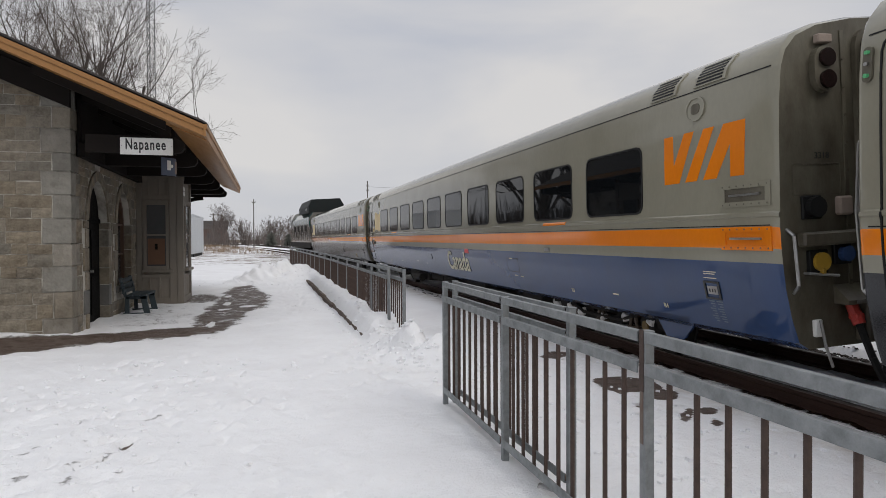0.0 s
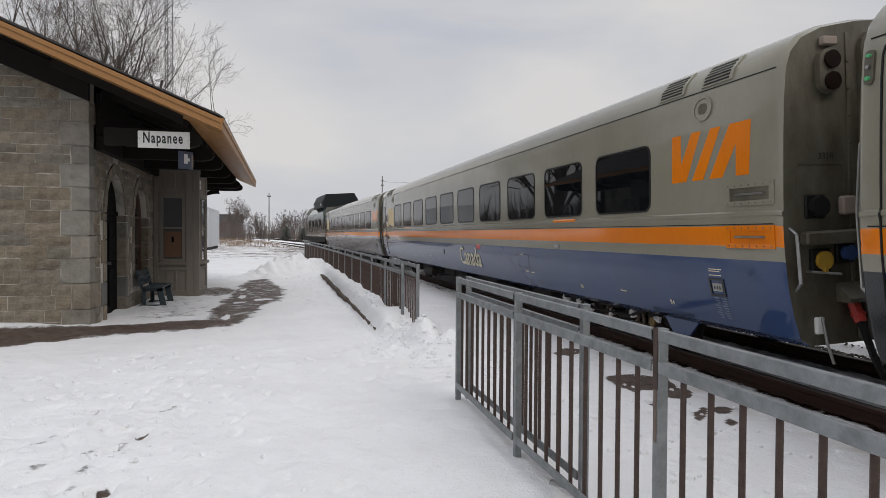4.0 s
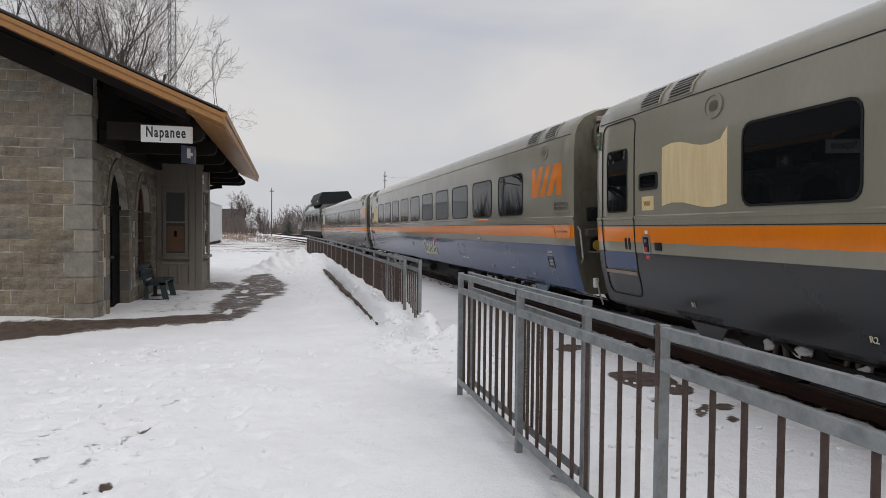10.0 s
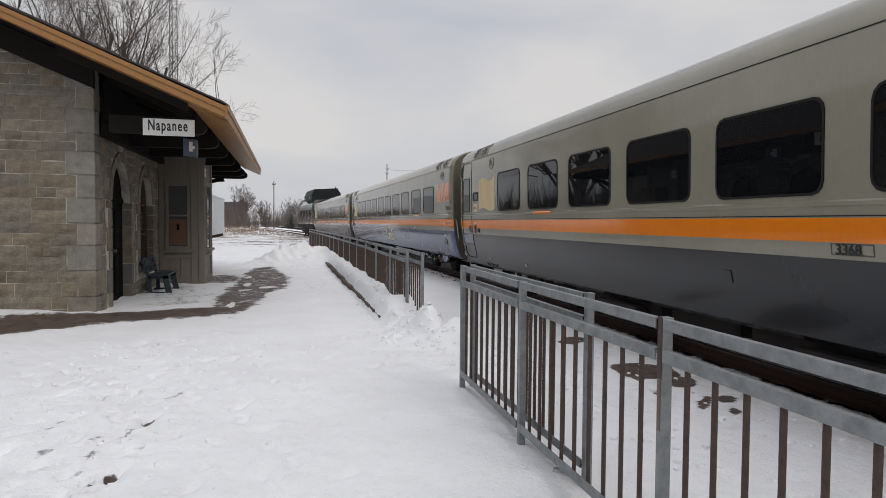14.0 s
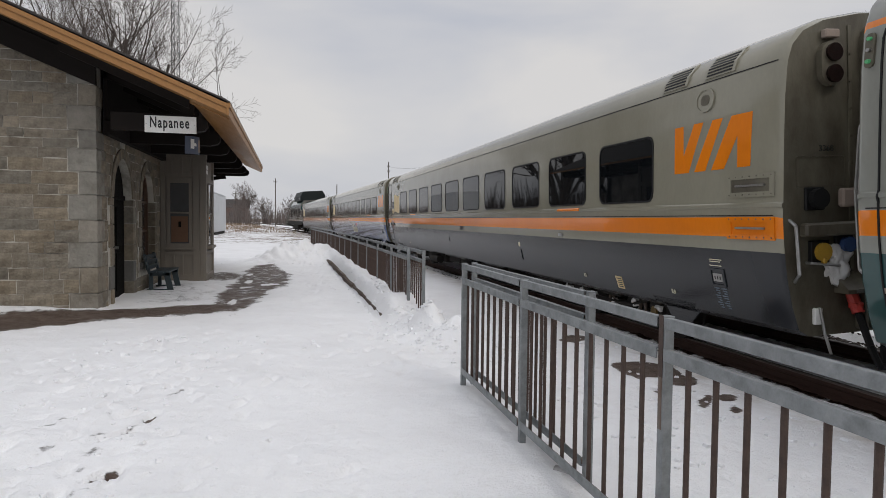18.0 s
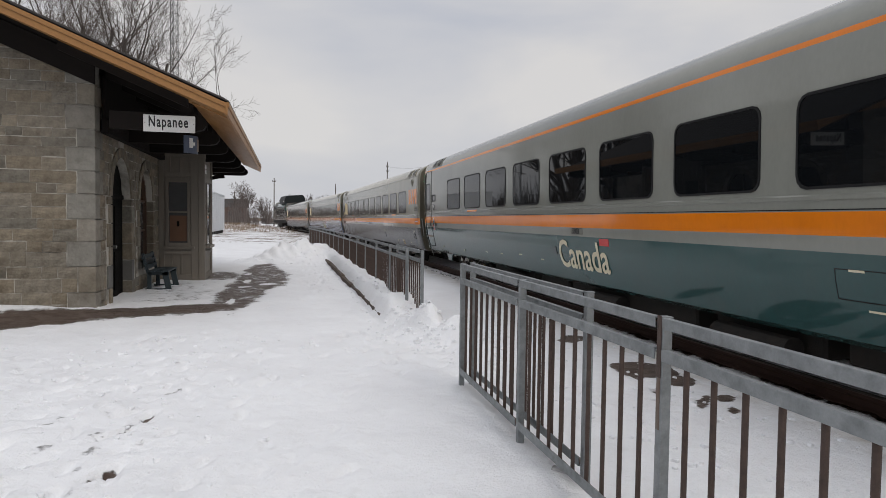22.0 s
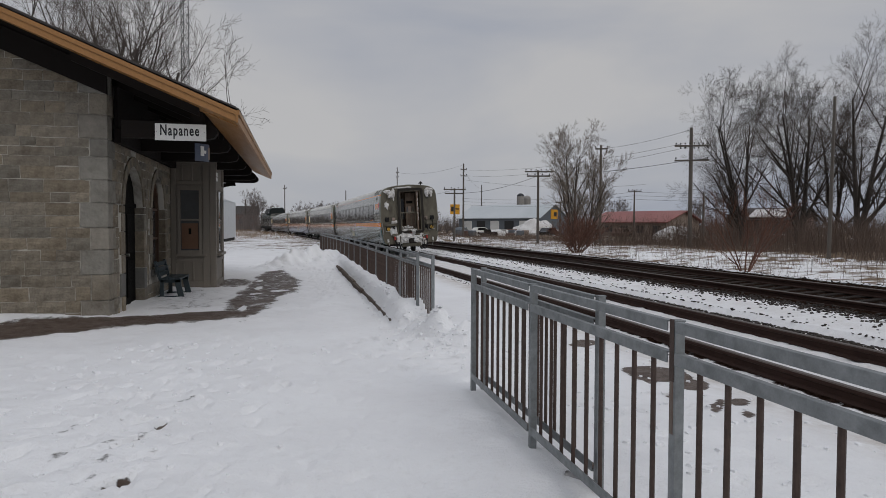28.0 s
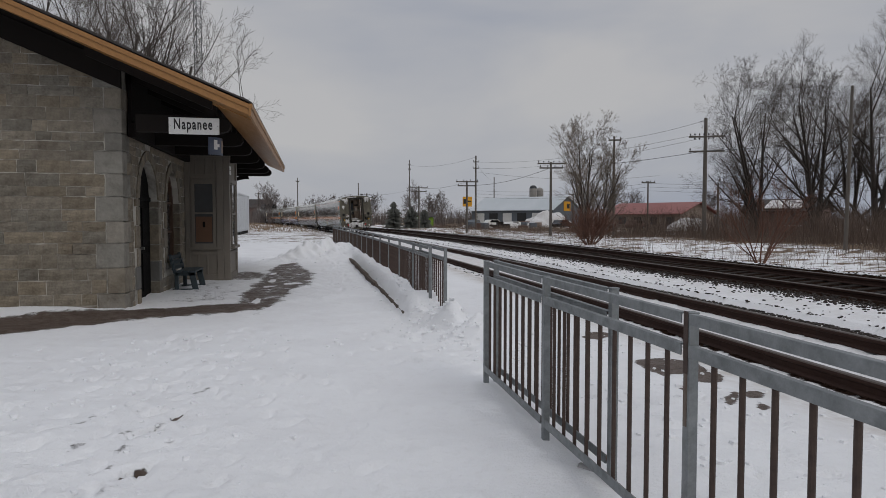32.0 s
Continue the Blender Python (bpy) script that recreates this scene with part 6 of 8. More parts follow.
tagged(part("drink_can", bm, M_STEEL, None, "", pose(1.667, 3.87, 0.05, 0, 0, 50)), "small silver can lying in the snow by the fence", "can")

# ---- the station ----
SX, GYW, SZ = -3.12, 12.30, 3.15
BACK = 24.0
ROOF_X, ROOF_Z, SLOPE, RIDGE_X = -0.95, 3.38, 0.42, -7.0
ROOF_Y0, ROOF_Y1 = 11.1, 24.3
OPENINGS = [(13.38, 14.95, 0.0, 1.95, 2.72), (15.78, 17.25, 0.62, 1.95, 2.68)]  # near, far, sill, spring, crown


def roof_z(x):
    return ROOF_Z + SLOPE * (ROOF_X - x if x > RIDGE_X else ROOF_X - 2 * RIDGE_X + x)


def arch_z(y, o):
    """Height of a pointed arch over an opening at y."""
    y0, y1, sill, spring, crown = o
    u = abs((y - (y0 + y1) / 2) / ((y1 - y0) / 2))
    return spring + (crown - spring) * math.sqrt(max(0.0, 1 - min(1, u) ** 1.8))


def arch_outline(o, grow=0.0, n=14):
    y0, y1, sill, spring, crown = o
    pts = [(y1 + grow, sill)]
    for i in range(n + 1):
        u = 1 - 2 * i / n
        y = (y0 + y1) / 2 + u * (y1 - y0) / 2
        z = arch_z(y, o)
        c = (y0 + y1) / 2
        d = Vector((y - c, (z - spring) * 0.9 + 0.0001)).normalized() * grow if z > spring + 0.01 else Vector((math.copysign(grow, y - c), 0))
        pts.append((y + d.x, z + d.y))
    pts.append((y0 - grow, sill))
    return pts


def trackside_wall():
    """The wall towards the tracks, with the two arched openings cut through it."""
    bm = bmesh.new()
    cols = [GYW + 0.02]
    for o in OPENINGS:
        cols += list(np.linspace(o[0], o[1], 15))
    cols += [18.0, BACK]
    x0, x1 = SX - 0.45, SX - 0.014
    for a, b in zip(cols[:-1], cols[1:]):
        mid = (a + b) / 2
        o = next((o for o in OPENINGS if o[0] < mid < o[1]), None)
        spans = [(-0.3, -0.3, roof_z(SX) - 0.2, roof_z(SX) - 0.2)]
        if o:
            za, zb = arch_z(a, o), arch_z(b, o)
            spans = [(za, zb, roof_z(SX) - 0.2, roof_z(SX) - 0.2)] + ([(-0.3, -0.3, o[2], o[2])] if o[2] > 0 else [])
        for z0a, z0b, z1a, z1b in spans:
            v = [bm.verts.new(c) for c in ((x0, a, z0a), (x1, a, z0a), (x1, b, z0b), (x0, b, z0b), (x0, a, z1a), (x1, a, z1a), (x1, b, z1b), (x0, b, z1b))]
            for q in ((0, 1, 2, 3), (4, 7, 6, 5), (1, 5, 6, 2), (0, 3, 7, 4), (0, 4, 5, 1), (3, 2, 6, 7)):
                bm.faces.new([v[i] for i in q])
    return bm


wall_east = tagged(part("wall_east", trackside_wall(), M_MORTAR), "coursed grey limestone wall with two pointed arches", "wall", kind="structure")
bm = bmesh.new()
gx0, gx1 = 2 * RIDGE_X - SX + 0.014, SX - 0.014
plate(bm, [(gx0, -0.3), (gx1, -0.3), (gx1, roof_z(gx1) - 0.2), (RIDGE_X, roof_z(RIDGE_X) - 0.2), (gx0, roof_z(gx0) - 0.2)], (GYW + 0.014, GYW + 0.45), "y")
wall_south = tagged(part("wall_south", bm, M_MORTAR), "coursed grey limestone gable wall with pale mortar", "wall", kind="structure")
bm = bmesh.new()
plate(bm, [(gx0, -0.3), (gx1, -0.3), (gx1, roof_z(gx1) - 0.2), (RIDGE_X, roof_z(RIDGE_X) - 0.2), (gx0, roof_z(gx0) - 0.2)], (BACK - 0.4, BACK), "y")
tagged(part("wall_north", bm, M_STONE), "grey limestone end wall", "wall", kind="structure")
bm = bmesh.new()
box(bm, gx0, GYW + 0.45, -0.3, gx0 + 0.4, BACK - 0.4, roof_z(gx0) - 0.2)
tagged(part("wall_west", bm, M_STONE), "grey limestone rear wall", "wall", kind="structure")

sr = random.Random(21)
STONES = {}


def stone_mesh(w, h, d, k):
    """A hammer-dressed block: an uneven face, chipped edges."""
    key = (round(w, 2), round(h, 2), d, k % 3)
    if key not in STONES:
        rr = random.Random(round(w * 100) * 1000 + round(h * 100) * 10 + k % 3)
        bm = bmesh.new()
        cols, rows = max(2, round(w / 0.13)), 2
        grid = []
        for j in range(rows + 1):
            line = []
            for i in range(cols + 1):
                rim = i in (0, cols) or j in (0, rows)
                dx = rr.uniform(-0.005, 0.005) if rim else rr.uniform(-0.02, 0.02)
                dz = rr.uniform(-0.006, 0.006) if rim else rr.uniform(-0.02, 0.02)
                line.append(bm.verts.new((w * i / cols + dx, (0.007 + rr.uniform(0, 0.006)) if rim else -rr.uniform(0.0, 0.012), h * j / rows + dz)))
            grid.append(line)
        for j in range(rows):
            for i in range(cols):
                bm.faces.new((grid[j][i], grid[j][i + 1], grid[j + 1][i + 1], grid[j + 1][i]))
        rim = grid[0] + [r[-1] for r in grid[1:]] + grid[-1][-2::-1] + [r[0] for r in grid[-2:0:-1]]
        back = [bm.verts.new((v.co.x, d, v.co.z)) for v in rim]
        for i in range(len(rim)):
            j = (i + 1) % len(rim)
            bm.faces.new((rim[i], back[i], back[j], rim[j]))
        STONES[key] = mesh_from("stone", bm, M_STONE)
    return STONES[key]


def course_heights(z1):
    out, z = [], -0.05
    while z < z1:
        h = sr.choice((0.15, 0.17, 0.185, 0.2, 0.215, 0.235))
        out.append((z, h))
        z += h
    return out


GAP = 0.011
QUOIN = ((0.44, 0.30), (0.28, 0.48))  # along the gable, along the trackside wall
COURSES = course_heights(roof_z(RIDGE_X))
# gable: single blocks where they are seen, the rest joined
rest = bmesh.new()
count = 0
for ci, (z, h) in enumerate(COURSES):
    x = SX - QUOIN[(ci // 2) % 2][0]
    while x > gx0 + 0.1:
        w = sr.choice((0.24, 0.3, 0.36, 0.44, 0.52, 0.6, 0.7))
        w = min(w, x - gx0)
        top = min(roof_z(x), roof_z(x - w)) - 0.22
        if z + h < top and w > 0.1:
            if x > -5.9:
                part("stone", stone_mesh(w - GAP, h - GAP, 0.03, sr.randrange(3)), None, wall_south, m=pose(x - w, GYW - sr.uniform(0.0, 0.009), z + sr.uniform(-0.004, 0.004), 0, sr.uniform(-0.5, 0.5), 0))
                count += 1
            else:
                box(rest, x - w, GYW, z, x - GAP, GYW + 0.03, z + h - GAP)
        x -= w
part("stonework", rest, M_STONE, wall_south)
# corner quoins, alternately long and short; they turn the corner
for ci in range(0, len(COURSES) - 1, 2):
    qz, qh = COURSES[ci][0], COURSES[ci][1] + COURSES[ci + 1][1]
    if qz + qh > 4.3:
        break
    qw, ql = QUOIN[(ci // 2) % 2]
    bm = bmesh.new()
    box(bm, SX - qw + GAP, GYW - 0.006, qz, SX + 0.004, GYW + ql - GAP, qz + qh - GAP, 0.008)
    bmesh.ops.subdivide_edges(bm, edges=list(bm.edges), cuts=2, use_grid_fill=True)
    for v in bm.verts:
        v.co += Vector((sr.uniform(-0.005, 0.005), sr.uniform(-0.005, 0.005), sr.uniform(-0.003, 0.003)))
    part("quoin", bm, M_QUOIN, wall_south)
# trackside wall blocks, clear of the openings
for ci, (z, h) in enumerate(COURSES):
    if z + h > 3.2:
        break
    y = GYW + QUOIN[(ci // 2) % 2][1]
    while y < 17.95:
        placed = False
        for w in (sr.choice((0.24, 0.3, 0.38, 0.46, 0.54)), 0.24, 0.16, 0.1):
            w = min(w, 17.98 - y)
            if w < 0.06:
                continue
            ok = True
            for o in OPENINGS:
                for yy in np.linspace(y, y + w, 5):
                    reach = 0.33 if z < o[3] else 0.2
                    if o[0] - reach < yy < o[1] + reach:
                        lim = arch_z(min(max(yy, o[0]), o[1]), o) + 0.2
                        if z < lim and z + h > o[2] - 0.15:
                            ok = False
            if ok:
                part("stone", stone_mesh(w - GAP, h - GAP, 0.03, sr.randrange(3)), None, wall_east, m=Matrix.Translation((SX + sr.uniform(0.0, 0.009), y, z + sr.uniform(-0.004, 0.004))) @ pose(0, 0, 0, 0, 0, 90) @ pose(0, 0, 0, 0, sr.uniform(-0.5, 0.5), 0))
                y += w
                placed = True
                break
        if not placed:
            y += 0.05
# arch surrounds: voussoirs and jamb blocks, and the reveals behind them
for o in OPENINGS:
    inner, outer = arch_outline(o), arch_outline(o, 0.19)
    for a in range(1, len(inner) - 2):
        bm = bmesh.new()
        quad = [inner[a], inner[a + 1], outer[a + 1], outer[a]]
        c = Vector((sum(q[0] for q in quad) / 4, sum(q[1] for q in quad) / 4))
        plate(bm, [tuple(c + (Vector(q) - c) * 0.955) for q in quad], (SX - 0.42, SX + 0.014))
        part("voussoir", bm, M_STONE, wall_east)
    z, k = o[2] + (0.0 if o[2] else -0.05), 0
    while z < o[3] - 0.05:
        h = min((0.34, 0.42)[k % 2], o[3] - z)
        for y0, y1 in ((o[0] - (0.19, 0.32)[k % 2], o[0] + 0.008), (o[1] - 0.008, o[1] + (0.32, 0.19)[k % 2])):
            bm = bmesh.new()
            box(bm, SX - 0.42, y0, z, SX + 0.012, y1, z + h - GAP, 0.01)
            part("jamb_stone", bm, M_STONE_DARK if z < 0.75 and o[2] == 0 and k == 1 else M_STONE, wall_east)
        z += h
        k += 1
    if o[2] > 0:
        bm = bmesh.new()
        box(bm, SX - 0.3, o[0] - 0.12, o[2] - 0.14, SX + 0.05, o[1] + 0.12, o[2] - 0.004, 0.01)
        part("sill_stone", bm, M_STONE_DARK, wall_east)

# door and window in the arches
for k, o in enumerate(OPENINGS):
    ol = arch_outline(o)
    if k == 0:
        d = thing("door_1", "near-black panelled double door in a pointed arch", "door", kind="structure")
        bm = bmesh.new()
        plate(bm, ol, (SX - 0.24, SX - 0.17))
        leaf = part("door_leaf", bm, M_DARKWOOD, d)
        for py in (13.5, 14.25):
            for pz in (0.15, 1.05):
                bm = bmesh.new()
                box(bm, SX - 0.17, py, pz, SX - 0.152, py + 0.58, pz + 0.75, 0.008)
                part("door_panel", bm, M_DARKWOOD, leaf)
        bm = bmesh.new()
        box(bm, SX - 0.17, o[0], 1.93, SX - 0.14, o[1], 2.02, 0.01)
        part("transom", bm, M_DARKWOOD, d)
        bm = bmesh.new()
        rod(bm, (SX - 0.17, 14.2, 1.0), (SX - 0.11, 14.2, 1.0), 0.03, n=8)
        part("door_handle", bm, M_STEEL, leaf)
    else:
        w = thing("window_1", "dark sash window in a pointed arch", "window", kind="structure")
        bm = bmesh.new()
        plate(bm, ol, (SX - 0.23, SX - 0.21))
        part("pane", bm, M_PANE, w)
        bm = bmesh.new()
        inner = [((y - 16.515) * 0.88 + 16.515, (z - 1.6) * 0.93 + 1.6) for y, z in ol]
        ring_plate(bm, ol, inner, (SX - 0.21, SX - 0.14))
        part("window_frame", bm, M_BROWNWOOD, w)
        for z in (1.25, 1.92):
            bm = bmesh.new()
            box(bm, SX - 0.21, o[0] + 0.05, z, SX - 0.16, o[1] - 0.05, z + 0.05)
            part("glazing_bar", bm, M_BROWNWOOD, w)
        bm = bmesh.new()
        box(bm, SX - 0.21, 16.49, o[2] + 0.05, SX - 0.165, 16.54, 2.6)
        part("glazing_bar", bm, M_BROWNWOOD, w)

# the bay window
BX1, BY0, BY1 = -2.06, 18.0, 19.75
bay = thing("bay_window", "taupe painted timber bay window with sash windows", "bay window", kind="structure")
bm = bmesh.new()
box(bm, SX - 0.02, BY0 + 0.02, -0.1, BX1 - 0.02, BY1 - 0.02, 3.24)
part("bay_body", bm, M_TAUPE, bay)


def board(parent, name, x0, y0, z0, x1, y1, z1, mat, bev=0.004):
    bm = bmesh.new()
    box(bm, x0, y0, z0, x1, y1, z1, bev)
    return part(name, bm, mat, parent)


# the face towards the platform's near end
F = BY0
for x0, x1 in ((SX + 0.005, SX + 0.12), (-2.36, -2.20), (BX1 - 0.13, BX1 + 0.02)):
    board(bay, "stile", x0, F - 0.015, 0.0, x1, F + 0.02, 3.2, M_TAUPE)
for z0, z1 in ((0.0, 0.16), (0.66, 0.74), (2.60, 2.70), (3.10, 3.22)):
    board(bay, "rail", SX + 0.12, F - 0.012, z0, BX1 - 0.13, F + 0.02, z1, M_TAUPE)
for x in (-2.82, -2.60):
    board(bay, "batten", x - 0.02, F - 0.008, 0.16, x + 0.02, F + 0.02, 0.66, M_TAUPE)
for x in (-2.86, -2.62, -2.42, -2.22):
    board(bay, "batten", x - 0.018, F - 0.008, 2.70, x + 0.018, F + 0.02, 3.10, M_TAUPE)
board(bay, "sill", SX + 0.08, F - 0.06, 0.80, -2.28, F + 0.02, 0.86, M_TAUPE)
win = part("sash_window", (lambda bm: (ring_plate(bm, [(-2.96, 0.86), (-2.38, 0.86), (-2.38, 2.56), (-2.96, 2.56)], [(-2.89, 0.95), (-2.45, 0.95), (-2.45, 2.46), (-2.89, 2.46)], (F - 0.03, F + 0.012), "y"), bm)[1])(bmesh.new()), M_TAUPE, bay, "painted sash window with a brown blind behind its lower pane")
board(win, "meeting_rail", -2.89, F - 0.024, 1.70, -2.45, F + 0.01, 1.74, M_TAUPE)
board(win, "pane", -2.888, F + 0.001, 1.742, -2.452, F + 0.006, 2.458, M_PANE, 0)
board(win, "pane", -2.888, F + 0.001, 0.952, -2.452, F + 0.006, 1.698, M_PANE, 0)
board(win, "blind", -2.87, F - 0.004, 0.99, -2.47, F, 1.63, M_BROWNBLIND, 0)
board(win, "latch", -2.70, F - 0.012, 1.36, -2.64, F - 0.004, 1.50, M_DARKWOOD)
# the face towards the tracks
for y0, y1 in ((BY0 - 0.012, BY0 + 0.16), (BY1 - 0.16, BY1)):
    board(bay, "stile", BX1 - 0.02, y0, 0.0, BX1 + 0.022, y1, 3.2, M_TAUPE)
for z0, z1 in ((0.0, 0.16), (0.66, 0.74), (2.50, 2.62), (3.08, 3.22)):
    board(bay, "rail", BX1 - 0.02, BY0 + 0.16, z0, BX1 + 0.018, BY1 - 0.16, z1, M_TAUPE)
for y0 in (18.42,):
    board(bay, "sill", BX1 - 0.02, y0 - 0.08, 0.80, BX1 + 0.11, y0 + 1.02, 0.87, M_TAUPE)
    w2 = board(bay, "sash_window", BX1 - 0.018, y0, 0.9, BX1 + 0.03, y0 + 0.07, 2.46, M_TAUPE)
    board(w2, "sash_side", BX1 - 0.018, y0 + 0.85, 0.9, BX1 + 0.03, y0 + 0.92, 2.46, M_TAUPE)
    board(w2, "pane", BX1 - 0.02, y0 + 0.07, 0.9, BX1 + 0.004, y0 + 0.85, 2.46, M_PANE, 0)
    board(w2, "meeting_rail", BX1 - 0.018, y0 + 0.07, 1.68, BX1 + 0.02, y0 + 0.85, 1.73, M_TAUPE)
for k, z in enumerate((2.92, 2.80)):
    board(bay, "notice_plate", BX1 + 0.022, 18.02, z - 0.1, BX1 + 0.03, 18.3, z, M_WHITE)

# roof with its boards, beams and brackets
roof = thing("station_roof", "low dark-shingled roof with ochre fascia and wide black eaves", "roof", kind="structure")
bm = bmesh.new()
far_x = 2 * RIDGE_X - ROOF_X
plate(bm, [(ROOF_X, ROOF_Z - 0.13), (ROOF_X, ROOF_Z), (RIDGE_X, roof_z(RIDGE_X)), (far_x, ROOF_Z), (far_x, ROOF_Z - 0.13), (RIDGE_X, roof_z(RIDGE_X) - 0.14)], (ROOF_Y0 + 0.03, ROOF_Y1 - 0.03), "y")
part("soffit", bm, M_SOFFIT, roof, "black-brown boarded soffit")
bm = bmesh.new()
plate(bm, [(ROOF_X + 0.05, ROOF_Z + 0.006), (ROOF_X + 0.05, ROOF_Z + 0.03), (RIDGE_X, roof_z(RIDGE_X) + 0.045), (RIDGE_X, roof_z(RIDGE_X) + 0.008)], (ROOF_Y0 - 0.03, ROOF_Y1 + 0.03), "y")
plate(bm, [(far_x - 0.05, ROOF_Z + 0.006), (far_x - 0.05, ROOF_Z + 0.03), (RIDGE_X - 0.002, roof_z(RIDGE_X) + 0.045), (RIDGE_X - 0.002, roof_z(RIDGE_X) + 0.008)], (ROOF_Y0 - 0.03, ROOF_Y1 + 0.03), "y")
part("shingles", bm, M_SHINGLE, roof)
bm = bmesh.new()
lip = random.Random(8)
for k in range(52):
    x = ROOF_X - k * 0.12
    box(bm, x - 0.115, ROOF_Y0 - 0.05 - lip.uniform(0, 0.015), -0.006, x, ROOF_Y0 + 0.25, 0.012 + lip.uniform(0, 0.008))
for v in bm.verts:
    v.co.z += roof_z(v.co.x) + 0.038
part("shingle_edge", bm, M_SHINGLE, roof)
for nm, y0, y1, top, deep in (("rake_board", ROOF_Y0 - 0.012, ROOF_Y0 + 0.03, 0.0, 0.172), ("rake_moulding", ROOF_Y0 - 0.035, ROOF_Y0 - 0.012, 0.0, 0.07)):
    for sgn in (0, 1):
        xe, xr = (ROOF_X, RIDGE_X) if sgn == 0 else (far_x, RIDGE_X)
        bm = bmesh.new()
        plate(bm, [(xe, ROOF_Z + top), (xr, roof_z(RIDGE_X) + top), (xr, roof_z(RIDGE_X) + top - deep), (xe, ROOF_Z + top - deep)], (y0, y1), "y")
        part(nm, bm, M_FASCIA, roof, "ochre painted verge board")
# ochre narrows up the slope: the soffit's shading is put in this shape
bm = bmesh.new()
edge = [(ROOF_X - 0.01, 1.0), (ROOF_X - 0.5, 0.95), (ROOF_X - 1.0, 0.8), (ROOF_X - 1.6, 0.55), (ROOF_X - 2.3, 0.34), (ROOF_X - 3.2, 0.2), (RIDGE_X, 0.12)]
top_row = [[bm.verts.new((x, ROOF_Y0 + dy, roof_z(x) - 0.148)) for x, w in edge for dy in (0.03, w)], [bm.verts.new((x, ROOF_Y0 + dy, roof_z(x) - 0.166)) for x, w in edge for dy in (0.03, w)]]
for i in range(len(edge) - 1):
    j = 2 * i
    for r in top_row:
        bm.faces.new((r[j], r[j + 1], r[j + 3], r[j + 2]))
    bm.faces.new((top_row[0][j + 1], top_row[1][j + 1], top_row[1][j + 3], top_row[0][j + 3]))
part("rake_soffit", bm, M_FASCIA, roof, "ochre painted soffit boards, tapered along the shading")
for nm, x0, x1, z0, z1 in (("eave_board", ROOF_X, ROOF_X + 0.035, ROOF_Z - 0.19, ROOF_Z + 0.004), ("eave_moulding", ROOF_X + 0.035, ROOF_X + 0.055, ROOF_Z - 0.07, ROOF_Z + 0.004)):
    bm = bmesh.new()
    box(bm, x0, ROOF_Y0 - 0.035, z0, x1, ROOF_Y1 + 0.02, z1, 0.003)
    part(nm, bm, M_FASCIA, roof, "ochre painted eave board")
bm = bmesh.new()
plate(bm, [(ROOF_X - 0.002, ROOF_Z - 0.19), (ROOF_X - 0.55, ROOF_Z - 0.19 + 0.23), (ROOF_X - 0.55, ROOF_Z - 0.17 + 0.23), (ROOF_X - 0.002, ROOF_Z - 0.17)], (ROOF_Y0 + 0.45, ROOF_Y1), "y")
part("eave_soffit", bm, M_FASCIA, roof, "ochre soffit strip")
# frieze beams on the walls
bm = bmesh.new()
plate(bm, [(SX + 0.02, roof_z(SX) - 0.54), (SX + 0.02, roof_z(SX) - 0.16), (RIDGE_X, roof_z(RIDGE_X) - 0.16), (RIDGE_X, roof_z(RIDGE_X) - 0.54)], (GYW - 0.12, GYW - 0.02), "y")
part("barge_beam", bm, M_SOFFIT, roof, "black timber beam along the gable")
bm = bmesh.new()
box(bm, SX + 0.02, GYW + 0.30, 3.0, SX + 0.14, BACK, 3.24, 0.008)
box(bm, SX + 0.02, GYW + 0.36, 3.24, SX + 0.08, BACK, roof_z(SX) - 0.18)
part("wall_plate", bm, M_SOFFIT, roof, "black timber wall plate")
for k, y in enumerate((12.05, 14.2, 16.2, 18.4, 20.5, 22.6, 24.0)):
    bm = bmesh.new()
    root = SX + 0.3 if k == 0 else SX
    ends = [(root, 3.30), (-1.55, 3.30), (-1.42, 3.27), (-1.34, 3.20), (-1.33, 3.12), (-1.38, 3.05), (-1.52, 3.02), (root, 3.02)]
    plate(bm, ends, (y - 0.09, y + 0.09), "y")
    br = part("bracket_beam", bm, M_SOFFIT, roof, "black timber bracket with a rounded end")
    bm = bmesh.new()
    box(bm, -1.75, y - 0.07, 3.30, -1.55, y + 0.07, roof_z(-1.65) - 0.15)
    part("strut", bm, M_SOFFIT, br)
    if k == 6:
        bm = bmesh.new()
        pts = [(SX + 0.01 + 1.0 * (1 - math.cos(t)), 2.3 + 0.74 * math.sin(t)) for t in np.linspace(0, math.pi / 2, 8)]
        pts2 = [(SX + 0.13 + 0.92 * (1 - math.cos(t)), 2.3 + 0.62 * math.sin(t)) for t in np.linspace(math.pi / 2, 0, 8)]
        plate(bm, pts + pts2, (y - 0.06, y + 0.06), "y")
        part("brace", bm, M_SOFFIT, br)
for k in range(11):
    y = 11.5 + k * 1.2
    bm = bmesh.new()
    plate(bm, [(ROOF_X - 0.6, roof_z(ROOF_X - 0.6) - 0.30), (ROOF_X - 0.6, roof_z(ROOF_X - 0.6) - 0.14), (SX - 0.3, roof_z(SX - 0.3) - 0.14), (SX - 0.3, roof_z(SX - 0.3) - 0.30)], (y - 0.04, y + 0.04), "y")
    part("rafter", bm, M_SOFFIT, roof)

